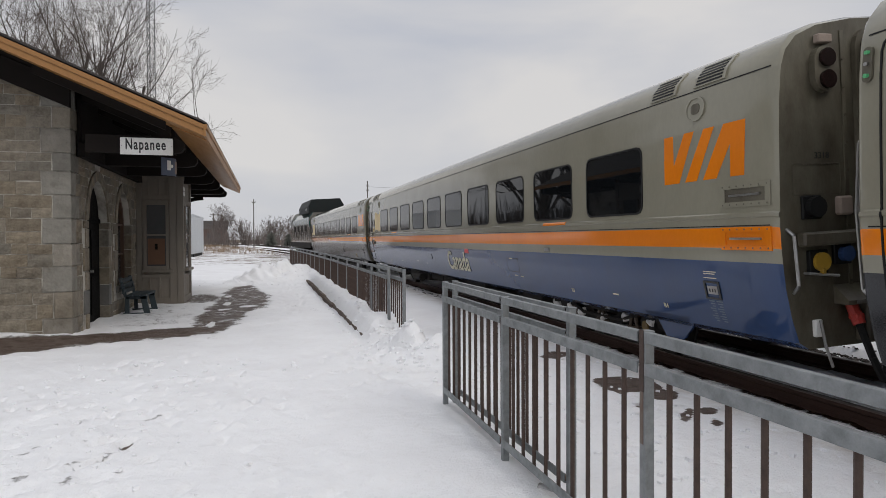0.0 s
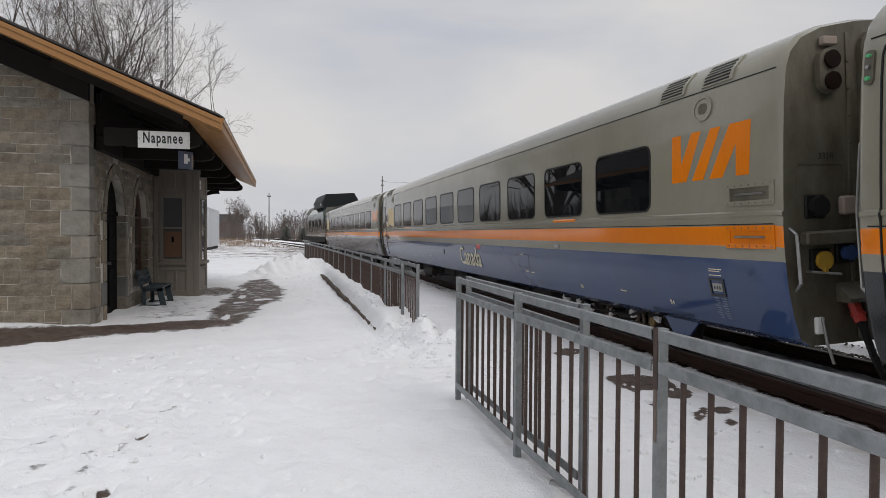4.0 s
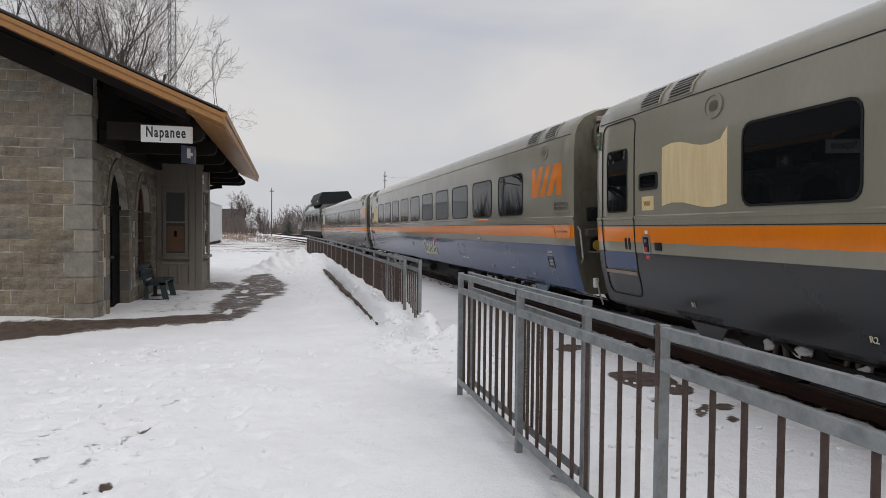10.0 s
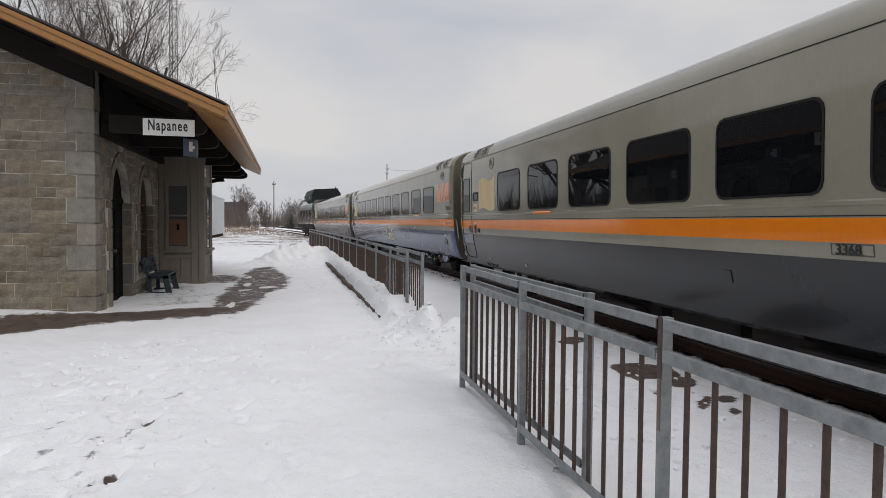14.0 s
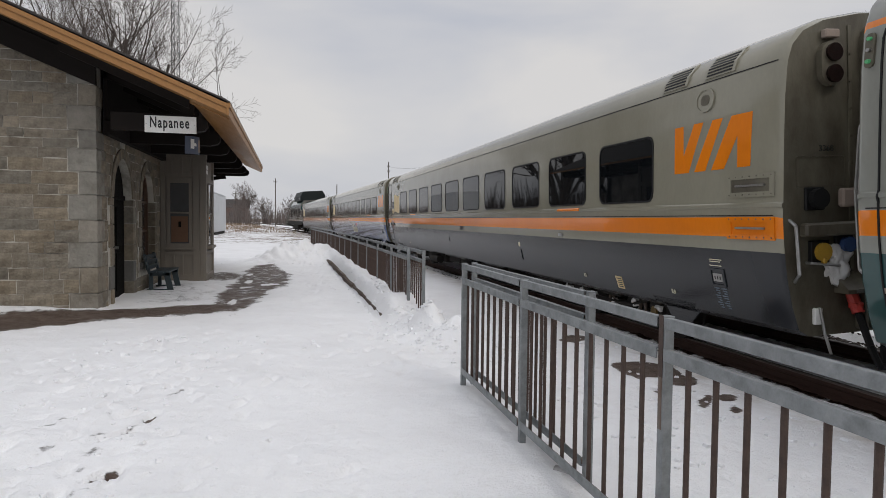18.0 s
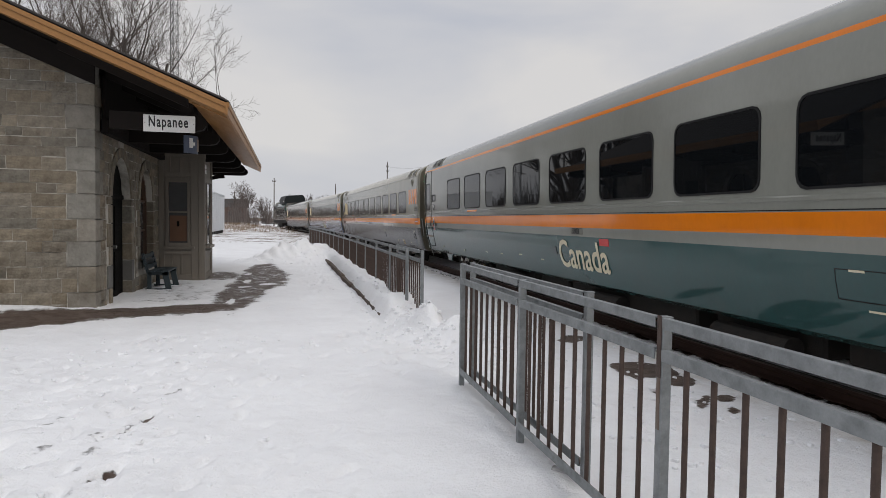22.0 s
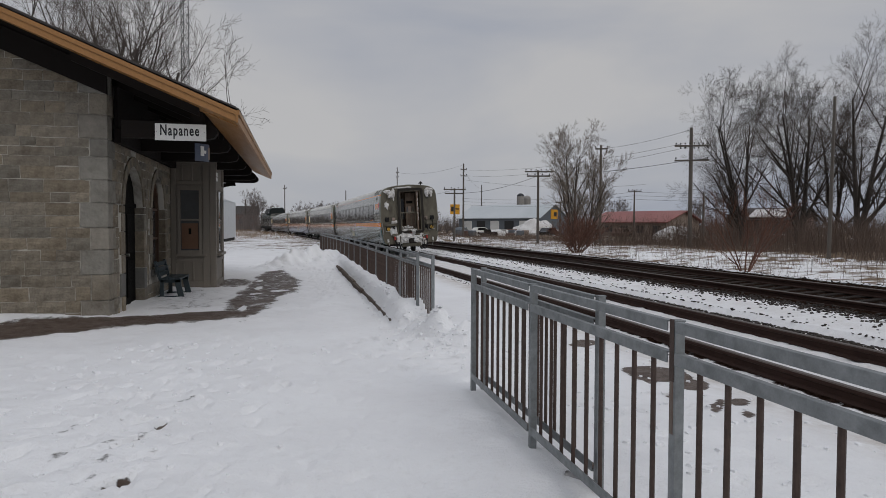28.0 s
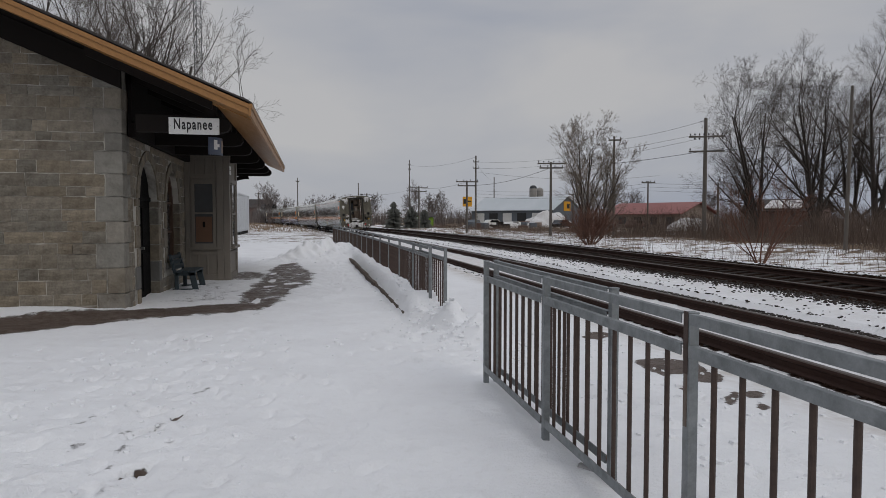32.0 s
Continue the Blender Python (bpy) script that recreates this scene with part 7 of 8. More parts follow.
# signs under the eave
sign = thing("station_sign", "white station name board with black letters under the eave", "sign", pose(-1.9, 11.93, 2.985))
bm = bmesh.new()
box(bm, -0.40, -0.012, 0.0, 0.40, 0.012, 0.275, 0.004)
part("board", bm, M_WHITE, sign)
letters("name", "Napanee", 0.245, M_BLACKINK, sign, Matrix.Translation((-0.325, -0.0135, 0.085)) @ pose(0, 0, 0, 90, 0, 0), "black letters", 0.0055, 0.60, 1.2)
for x in (-0.375, 0.375):
    bm = bmesh.new()
    rod(bm, (x, -0.016, 0.14), (x, -0.012, 0.14), 0.008, n=6)
    part("screw", bm, M_STEEL, sign)
hang = thing("hanging_sign", "curved blue and white hanging sign under the eave", "sign", pose(-1.80, 13.55, 2.79, 0, 0, 48) @ Matrix.Scale(0.82, 4))
bm = bmesh.new()
out = [(0.22 * math.sin(a), 0.10 * math.cos(a)) for a in np.linspace(-1.2, 1.2, 9)]
plate(bm, out + [(x * 0.93, y * 0.93 - 0.004) for x, y in reversed(out)], (0.0, 0.40), "z")
part("face", bm, M_SIGNBLUE, hang, m=pose(0, 0, 0, 0, 0, 180))
bm = bmesh.new()
box(bm, -0.10, -0.108, 0.12, 0.0, -0.100, 0.34, 0.002)
box(bm, 0.0, -0.108, 0.18, 0.06, -0.100, 0.25, 0.002)
part("emblem", bm, M_WHITE, hang, "pale emblem")
bm = bmesh.new()
box(bm, 0.13, -0.085, 0.05, 0.18, -0.05, 0.33, 0.002)
part("side_strip", bm, M_BEIGE, hang)
for x in (-0.12, 0.12):
    bm = bmesh.new()
    rod(bm, (x, 0, 0.40), (x, 0, 0.52), 0.008)
    part("hanger", bm, M_SOFFIT, hang)
bm = bmesh.new()
box(bm, -0.3, 0.0, 0.50, 0.3, 0.05, 0.56)
part("hanger_bar", bm, M_SOFFIT, hang)

# bench against the wall
bench = thing("bench", "blue-green slatted wooden bench against the stone wall", "bench", pose(-2.72, 16.2, 0.0, 0, 0, -90))
for k in range(3):
    board(bench, "seat_slat", -0.62, -0.20 + k * 0.14, 0.40, 0.62, -0.08 + k * 0.14, 0.435, M_BENCH)
for k in range(3):
    bm = bmesh.new()
    box(bm, -0.62, -0.016, 0, 0.62, 0.016, 0.095, 0.004)
    part("back_slat", bm, M_BENCH, bench, m=pose(0, -0.27 - 0.03 * k, 0.455 + k * 0.112, -14))
for x in (-0.5, 0.5):
    leg = board(bench, "leg", x - 0.03, -0.24, 0.0, x + 0.03, -0.16, 0.40, M_BENCH)
    board(leg, "seat_support", x - 0.03, -0.22, 0.33, x + 0.03, 0.2, 0.40, M_BENCH)
    bm = bmesh.new()
    box(bm, -0.03, -0.06, 0, 0.03, 0.06, 0.40, 0.004)
    part("leg", bm, M_BENCH, bench, m=pose(x, 0.20, 0.0, 12))
    bm = bmesh.new()
    box(bm, -0.025, -0.03, 0, 0.025, 0.03, 0.43, 0.004)
    part("back_post", bm, M_BENCH, bench, m=pose(x, -0.23, 0.38, 14))
    board(leg, "foot", x - 0.035, -0.28, -0.04, x + 0.035, 0.25, 0.04, M_BENCH)

# ---- trees ----


def prism(vs, fs, a, b, r0, r1, n):
    """A thin tapered piece of branch."""
    d = (b - a)
    if d.length < 1e-5:
        return
    d.normalize()
    u = d.cross(Vector((0.3, 0.2, 1.0)) if abs(d.z) < 0.93 else Vector((1, 0, 0))).normalized()
    w = d.cross(u)
    k = len(vs)
    for p, r in ((a, r0), (b, r1)):
        for i in range(n):
            t = 2 * math.pi * i / n
            vs.append(p + (u * math.cos(t) + w * math.sin(t)) * r)
    for i in range(n):
        j = (i + 1) % n
        fs.append((k + i, k + j, k + n + j, k + n + i))


def grow(rng, out, p, d, length, r, level, top, style):
    """One branch and all that grows from it. out: (wood, twigs), each (vertices, faces)."""
    vs, fs = out[0] if level <= 1 else out[1]
    segs = 6 if level == 0 else 5 if level == 1 else 4 if level == 2 else 3 if level == 3 else 2
    n = 7 if level == 0 else 5 if level == 1 else 3
    step = length / segs
    for s in range(segs):
        t = (s + 1) / segs
        wob = style["wobble"] * (0.5 + 0.16 * level)
        d = (d + Vector((rng.gauss(0, wob), rng.gauss(0, wob), rng.gauss(0, wob * 0.6) + style["lift"] * (1 if level else 0.3)))).normalized()
        q = p + d * step
        taper = style["taper"] if level < top else 0.85
        ra, rb = r * (1 - taper * (t - 1 / segs)), r * (1 - taper * t)
        prism(vs, fs, p, q, max(ra, style["thin"]), max(rb, style["thin"] * 0.8), n)
        if level < top and t > (style["clear"] if level == 0 else 0.25):
            kids = style["kids"][level]
            m = int(kids) + (rng.random() < kids - int(kids))
            for _ in range(m):
                az = rng.uniform(0, 2 * math.pi)
                side = d.cross(Vector((math.cos(az), math.sin(az), 0.2))).normalized()
                ang = radians(rng.uniform(*style["fork" if level == 0 else "angle"]))
                nd = (d * math.cos(ang) + side * math.sin(ang)).normalized()
                grow(rng, out, p.lerp(q, rng.uniform(0.25, 1.0)), nd, length * rng.uniform(*style["short"]) * (1.15 - 0.35 * t), rb * rng.uniform(0.5, 0.75), level + 1, top, style)
        p = q


def tree(label, x, y, z, height, trunk_r, seed, style, leans=((0, 0),), bark=None, twig=None, top=4, category="tree", name="tree", group=""):
    rng = random.Random(seed)
    t = thing(name, label, category, pose(x, y, z), group)
    out = (([], []), ([], []))
    for lx, ly in leans:
        grow(rng, out, Vector((0, 0, -0.15)), Vector((lx, ly, 1)).normalized(), height * style["bole"], trunk_r, 0, top, style)
    for nm, (vs, fs), mt in (("trunk", out[0], bark or M_BARK), ("crown", out[1], twig or M_TWIG)):
        if vs:
            me = bpy.data.meshes.new(nm)
            me.from_pydata([tuple(v) for v in vs], [], fs)
            me.materials.append(mt)
            part(nm, me, None, t)
    return t


BROAD = dict(wobble=0.07, lift=0.07, taper=0.75, thin=0.006, clear=0.2, kids=(1.9, 1.7, 1.7, 1.6), fork=(20, 48), angle=(22, 55), short=(0.40, 0.60), bole=0.70)
TALL = dict(wobble=0.055, lift=0.04, taper=0.8, thin=0.0055, clear=0.12, kids=(1.7, 2.2, 2.3, 2.1), fork=(18, 50), angle=(28, 66), short=(0.40, 0.56), bole=0.80)
YOUNG = dict(wobble=0.05, lift=0.07, taper=0.86, thin=0.006, clear=0.08, kids=(2.6, 2.2, 2.1, 1.7), fork=(18, 44), angle=(22, 52), short=(0.36, 0.52), bole=0.88)
FARTREE = dict(wobble=0.08, lift=0.06, taper=0.7, thin=0.02, clear=0.18, kids=(2.4, 2.0, 1.8), fork=(22, 55), angle=(22, 55), short=(0.4, 0.6), bole=0.75)
SHRUB = dict(wobble=0.06, lift=0.05, taper=0.7, thin=0.006, clear=0.2, kids=(1.4, 1.3, 1.0), fork=(15, 40), angle=(15, 40), short=(0.4, 0.6), bole=0.95)

# behind the station
for k, (x, y, h, r, ln) in enumerate(((-14.4, 43, 17.5, 0.26, ((-0.06, 0), (0.14, 0.1))), (-11.6, 41, 17.5, 0.28, ((0.02, 0), (-0.2, 0.1), (0.2, -0.1))), (-8.2, 40, 16.5, 0.27, ((-0.16, 0), (0.06, 0), (0.0, 0.2))), (-17.5, 46, 17, 0.25, ((0.05, 0),)))):
    tree("tall bare deciduous tree behind the stone station", x, y, -0.2, h, r, 30 + k, BROAD, ln, group="trees behind the station")
# across the tracks
tree("bare pale-twigged tree beside the road, two stems", 24.0, 57.2, -0.3, 9.4, 0.2, 51, YOUNG, ((-0.06, 0), (0.10, 0.02)), twig=M_TWIG_PALE)
tree("bare pale-twigged tree with a leaning stem", 25.3, 56.8, -0.3, 7.6, 0.17, 52, YOUNG, ((0.10, 0), (0.3, 0.05)), twig=M_TWIG_PALE)
for k, (x, y, h, r, ln) in enumerate(((43.6, 60.3, 15.4, 0.26, ((-0.12, 0), (0.08, 0.05), (-0.3, 0))), (46.5, 55.8, 15.8, 0.30, ((-0.18, 0), (0.1, 0), (0.02, 0.2))), (49.6, 52.3, 17.0, 0.32, ((-0.06, 0), (0.18, 0))), (54.0, 49.0, 16.8, 0.28, ((-0.1, 0), (0.15, 0))), (52.6, 58.5, 15.0, 0.24, ((-0.1, 0), (0.12, 0))))):
    tree("large bare deciduous tree among brush across the tracks", x, y, -0.3, h, r, 60 + k, TALL, ln, group="big trees across the tracks")
tree("reddish bare shrub at the foot of the embankment", 18.9, 44.1, -0.45, 2.3, 0.03, 71, SHRUB, [(0.9 * math.cos(a), 0.9 * math.sin(a)) for a in np.linspace(0, 6.2, 15)] + [(0.35 * math.cos(a), 0.35 * math.sin(a)) for a in np.linspace(0, 6.2, 12)], M_REDTWIG, M_REDTWIG, 3, "shrub", "shrub")
tree("thin bare sapling in snowy dry grass", 17.7, 24.3, -0.4, 2.9, 0.035, 72, SHRUB, ((0, 0), (0.4, 0), (-0.35, 0.2), (0.2, -0.4), (-0.6, 0), (0.7, 0.2)), M_REDTWIG, M_REDTWIG, 3, "sapling", "sapling")
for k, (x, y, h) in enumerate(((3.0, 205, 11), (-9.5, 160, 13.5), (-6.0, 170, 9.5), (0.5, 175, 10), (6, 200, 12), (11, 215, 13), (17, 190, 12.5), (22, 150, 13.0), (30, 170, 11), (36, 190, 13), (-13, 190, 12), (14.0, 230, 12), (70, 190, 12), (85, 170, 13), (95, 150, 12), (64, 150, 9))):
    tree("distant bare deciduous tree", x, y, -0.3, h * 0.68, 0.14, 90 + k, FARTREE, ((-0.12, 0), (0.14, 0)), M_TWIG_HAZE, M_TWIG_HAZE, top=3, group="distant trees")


def conifer(x, y, h, w, seed):
    t = thing("conifer", "dark evergreen conifer dusted with snow", "conifer", pose(x, y, -0.3), "distant conifers")
    rng = random.Random(seed)
    bm = bmesh.new()
    rod(bm, (0, 0, 0), (0, 0, h * 0.95), 0.14, 0.03)
    part("trunk", bm, M_BARK, t)
    vs, fs = [], []
    for k in range(620):
        z = h * (0.04 + 0.94 * rng.random() ** 1.25)
        reach = w * (1 - z / h) ** 0.8 * rng.uniform(0.25, 1.15) * (1 + 0.35 * math.sin(3.1 * z + 2.0 * math.sin(1.7 * z))) + 0.12
        a = rng.uniform(0, 6.28)
        tip = Vector((reach * math.cos(a), reach * math.sin(a), z - 0.2 * reach))
        side = Vector((-math.sin(a), math.cos(a), 0)) * (0.05 + 0.09 * reach)
        i = len(vs)
        vs += [Vector((0, 0, z)), tip * 0.6 + Vector((0, 0, z * 0.4)) + side - Vector((0, 0, 0.1)), tip, tip * 0.6 + Vector((0, 0, z * 0.4)) - side - Vector((0, 0, 0.1)), tip * 0.6 + Vector((0, 0, z * 0.4 + 0.12))]
        fs += [(i, i + 1, i + 4), (i + 1, i + 2, i + 4), (i + 2, i + 3, i + 4), (i + 3, i, i + 4)]
    me = bpy.data.meshes.new("needles")
    me.from_pydata([tuple(v) for v in vs], [], fs)
    me.materials.append(M_CONIFER)
    part("crown", me, None, t)


for k, (x, y, h, w) in enumerate(((13.4, 112, 4.6, 2.6), (16.6, 114, 4.0, 2.6), (19.5, 118, 3.4, 2.4), (0.6, 150, 3.6, 2.6), (4.5, 158, 3.2, 2.6), (46.5, 66.0, 4.8, 1.5))):
    conifer(x, y, h, w, 200 + k)


def stems(name, label, category, places, mat, blades, hmin, hmax, r, lean=0.3, seed=1):
    """Dry stems and twigs in clumps: too many to count."""
    rng = random.Random(seed)
    vs, fs = [], []
    zs = ground_z(np.array([q[0] for q in places]), np.array([q[1] for q in places])) - 0.05
    for (x, y, dens), z in zip(places, zs.tolist()):
        n = max(1, int(blades * dens))
        for _ in range(n):
            px, py = x + rng.gauss(0, 0.35), y + rng.gauss(0, 0.35)
            h = rng.uniform(hmin, hmax)
            dx, dy = rng.gauss(0, lean) * h, rng.gauss(0, lean) * h
            a = rng.uniform(0, 3.14)
            ux, uy = math.cos(a) * r, math.sin(a) * r
            i = len(vs)
            vs += [(px - ux, py - uy, z), (px + ux, py + uy, z), (px + dx * 0.45 + ux * 0.7, py + dy * 0.45 + uy * 0.7, z + h * 0.6), (px + dx * 0.45 - ux * 0.7, py + dy * 0.45 - uy * 0.7, z + h * 0.6), (px + dx, py + dy, z + h)]
            fs += [(i, i + 1, i + 2, i + 3), (i + 3, i + 2, i + 4)]
    me = bpy.data.meshes.new(name)
    me.from_pydata(vs, [], fs)
    me.materials.append(mat)
    return tagged(new(name, me), label, category, kind="stuff")


gr = np.random.default_rng(17)
field = []
for _ in range(1500):
    s, lat = gr.uniform(4, 105), 8.0 + 22 * gr.random() ** 1.3
    x, y, _a = on_line(s, lat)
    keep = 0.35 + 0.5 * math.sin(x * 0.7 + y * 0.23) * math.sin(y * 0.31) + 0.25 * (lat > 16)
    if gr.random() < keep + 0.25:
        field.append((x, y, gr.uniform(0.5, 1.4)))
stems("dry_grass", "tufts of dry straw-coloured grass in thin snow", "grass", field, M_DRYGRASS, 12, 0.12, 0.5, 0.006, 0.35, 2)
weeds = []
for _ in range(420):
    s, lat = gr.uniform(6, 90), 8.5 + 16 * gr.random()
    x, y, _a = on_line(s, lat)
    weeds.append((x, y, gr.uniform(0.4, 1.2)))
stems("weeds", "dead brown weed stalks standing in snow", "weeds", weeds, M_BRUSH, 7, 0.4, 1.1, 0.007, 0.18, 3)
belt = []
for _ in range(1100):
    s, lat = gr.uniform(8, 130), 21 + 9 * gr.random()
    x, y, _a = on_line(s, lat)
    belt.append((x, y, gr.uniform(0.5, 1.5)))
stems("brush_belt", "belt of bare brown brush along a field edge", "brush", belt, M_BRUSH, 9, 0.4, 1.3, 0.008, 0.35, 4)
tall = []
for _ in range(560):
    s = gr.uniform(10, 66)
    lat = 25 + 18 * gr.random()
    x, y, _a = on_line(s, lat)
    tall.append((x, y, gr.uniform(0.5, 1.5)))
stems("brush_thicket", "thicket of tall bare brush under big trees", "brush", tall, M_BRUSH, 27, 0.8, 3.4, 0.010, 0.28, 5)
verge = []
for _ in range(420):
    s, lat = gr.uniform(70, 170), -3.2 - 9 * gr.random()
    x, y, _a = on_line(s, lat)
    verge.append((x, y, gr.uniform(0.4, 1.3)))
stems("verge_grass", "dry brown grass and brush beside the bend", "grass", verge, M_DRYGRASS, 14, 0.2, 0.7, 0.010, 0.35, 6)
wood = []
for k in range(2300):
    a, d = gr.uniform(-0.35, 0.95) if k % 3 else gr.uniform(-2.0, -0.35), gr.uniform(150, 300) if k % 3 else gr.uniform(60, 120)
    wood.append((d * math.sin(a), d * math.cos(a), gr.uniform(0.5, 1.5)))
# out of view; added to give the train windows dark stems to mirror
copse = []
for k in range(900):
    a, d = gr.uniform(-2.3, -0.17), gr.uniform(55, 95)
    copse.append((d * math.sin(a), d * math.cos(a), gr.uniform(0.5, 1.5)))
stems("woods_behind_station", "unseen bare dark woods behind the station, mirrored in train windows", "woods", copse, M_WOODS, 16, 2.0, 5.5, 0.05, 0.12, 8)
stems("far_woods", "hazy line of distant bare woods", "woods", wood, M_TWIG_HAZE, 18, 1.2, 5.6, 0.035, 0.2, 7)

# ---- poles, wires, mast ----


def pole(label, x, y, top, arms, r=0.14, lean=(0, 0), glass=True, mat=None, group="utility poles"):
    p = thing("utility_pole", label, "utility pole", pose(x, y, -0.4), group)
    bm = bmesh.new()
    rod(bm, (0, 0, 0), (lean[0], lean[1], top + 0.4), r, r * 0.72, n=9)
    part("shaft", bm, mat or M_POLE, p)
    a = math.atan2(y, x) - math.pi / 2
    for z, half, pins in arms:
        t = (z + 0.4) / (top + 0.4)
        bm = bmesh.new()
        box(bm, -half, -0.06, -0.07, half, 0.06, 0.07, 0.01)
        arm = part("crossarm", bm, mat or M_POLE, p, m=pose(lean[0] * t, lean[1] * t - 0.12, z + 0.4, 0, 0, math.degrees(a) + 8))
        for k in range(pins):
            u = -half * 0.92 + 2 * half * 0.92 * k / max(1, pins - 1)
            bm = bmesh.new()
            rod(bm, (u, 0, 0.07), (u, 0, 0.14), 0.02, n=5)
            rod(bm, (u, 0, 0.14), (u, 0, 0.27), 0.07, 0.04, n=6)
            if pins >= 8 and k % 3:
                rod(bm, (u, 0, -0.09), (u, 0, -0.24), 0.07, 0.05, n=6)
            part("insulator", bm, M_RUBBER, arm)
    return p


pole("tall weathered timber pole with two crossarms of insulators", 31.8, 50.9, 9.75, ((8.25, 1.35, 8), (7.05, 1.35, 2)), 0.19)
pole("timber pole with two close crossarms across the tracks", 23.9, 65.8, 7.25, ((7.1, 1.4, 6), (6.65, 1.2, 4)), 0.15)
pole("timber pole with crossarms behind an amber sign", 19.1, 82.9, 6.25, ((6.1, 1.4, 4), (5.6, 1.2, 2)), 0.15)
pole("tall slim pole beside the road", 26.1, 106.9, 11.6, ((10.6, 0.5, 2), (9.6, 0.5, 2)), 0.16)
pole("tall slim distant pole", 21.25, 148.5, 14.3, ((13.2, 0.3, 2), (12.2, 0.3, 2)), 0.13)
pole("leaning weathered pole among brush", 29.9, 33.6, 9.1, (), 0.115, (0.35, 0.2))
pole("timber pole with crossarms farther along the line", 17.6, 112.0, 6.9, ((6.6, 1.5, 4), (6.0, 1.3, 2)), 0.15)
pole("timber pole with crossarms far along the line", 11.2, 140.0, 6.6, ((6.3, 1.5, 4), (5.8, 1.3, 2)), 0.16)
pole("slim pole behind the long shed", 45.0, 165.0, 11.8, (), 0.16)
pole("street pole with a lamp near the red building", 45.2, 86.0, 6.6, ((6.4, 0.9, 4),), 0.13)
pole("slim street pole near the red building", 42.0, 105.0, 5.6, ((5.4, 0.8, 2),), 0.13)
pole("short dark pole beside the trees", 37.0, 57.0, 4.8, (), 0.13)
pole("tall slim pole beside the pale tree", 29.2, 62.5, 9.6, ((9.2, 0.6, 2),), 0.13)
pole("distant pole beyond the bend", -2.7, 140.0, 9.6, ((8.9, 0.35, 2),), 0.12)
pole("distant pole at the bend", -14.0, 190.0, 8.5, ((8.2, 0.8, 2),), 0.17)
pole("distant pole beside the line", 12.5, 185.0, 11.0, (), 0.16)


def wire(a, b, sag, r=0.012, label="slack black overhead wire"):
    bm = bmesh.new()
    across = (Vector(b) - Vector(a)).cross(Vector((0, 0, 1))).normalized() * r
    rows = []
    for k in range(17):
        t = k / 16
        p = Vector(a).lerp(Vector(b), t)
        p.z -= sag * 4 * t * (1 - t)
        rows.append([bm.verts.new(p + q) for q in (across, Vector((0, 0, r)), -across, Vector((0, 0, -r)))])
    for u, v in zip(rows[:-1], rows[1:]):
        for i in range(4):
            bm.faces.new((u[i], u[(i + 1) % 4], v[(i + 1) % 4], v[i]))
    tagged(part("overhead_wire", bm, M_WIRE), label, "wire", "overhead wires")


wire((31.8, 50.9, 7.1), (23.9, 65.8, 6.7), 0.25, 0.02, "thick black overhead cable")
wire((23.9, 65.8, 6.7), (19.1, 82.9, 5.65), 0.5, 0.02, "thick black overhead cable")
wire((31.8, 50.9, 7.1), (39.0, 20.0, 7.2), 0.5, 0.02, "thick black overhead cable")
wire((31.0, 50.9, 8.4), (26.1, 106.9, 10.6), 0.8, 0.012)
wire((32.6, 50.9, 8.4), (26.4, 106.9, 9.6), 0.9, 0.012)
wire((31.8, 50.9, 9.6), (29.2, 62.5, 9.2), 0.2, 0.012)
wire((26.1, 106.9, 11.4), (21.25, 148.5, 13.2), 0.8, 0.014)
wire((26.1, 106.9, 10.6), (45.0, 165.0, 11.0), 0.8, 0.014)
wire((26.1, 106.9, 9.0), (60.0, 110.0, 9.0), 0.9, 0.014)
wire((19.1, 82.9, 6.1), (17.6, 112.0, 6.6), 0.4, 0.012)
wire((17.6, 112.0, 6.6), (11.2, 140.0, 6.3), 0.4, 0.014)
for k in range(3):
    wire((45.2, 86.0, 6.3 - 0.5 * k), (72.0, 60.0, 6.3 - 0.5 * k), 0.6, 0.012)
    wire((45.2, 86.0, 6.3 - 0.5 * k), (26.0, 107.0, 6.0 - 0.5 * k), 0.6, 0.012)
mast = thing("lattice_mast", "slender grey lattice radio mast behind the station", "mast", pose(-7.2, 47, -0.3))
legs = [(0.3 * math.cos(a), 0.3 * math.sin(a)) for a in (0.5, 2.6, 4.7)]
for lx, ly in legs:
    bm = bmesh.new()
    rod(bm, (lx, ly, 0), (lx * 0.8, ly * 0.8, 24), 0.032, n=5)
    part("leg", bm, M_GALV, mast)
bm = bmesh.new()
for k in range(48):
    for i in range(3):
        (ax, ay), (bx, by) = legs[i], legs[(i + 1) % 3]
        rod(bm, (ax, ay, k * 0.5), (bx, by, k * 0.5 + 0.5), 0.016, n=3, caps=False)
        rod(bm, (ax, ay, k * 0.5 + 0.5), (bx, by, k * 0.5 + 0.5), 0.016, n=3, caps=False)
tagged(part("bracing", bm, M_GALV, mast), kind="stuff")

# ---- buildings and things across the tracks ----


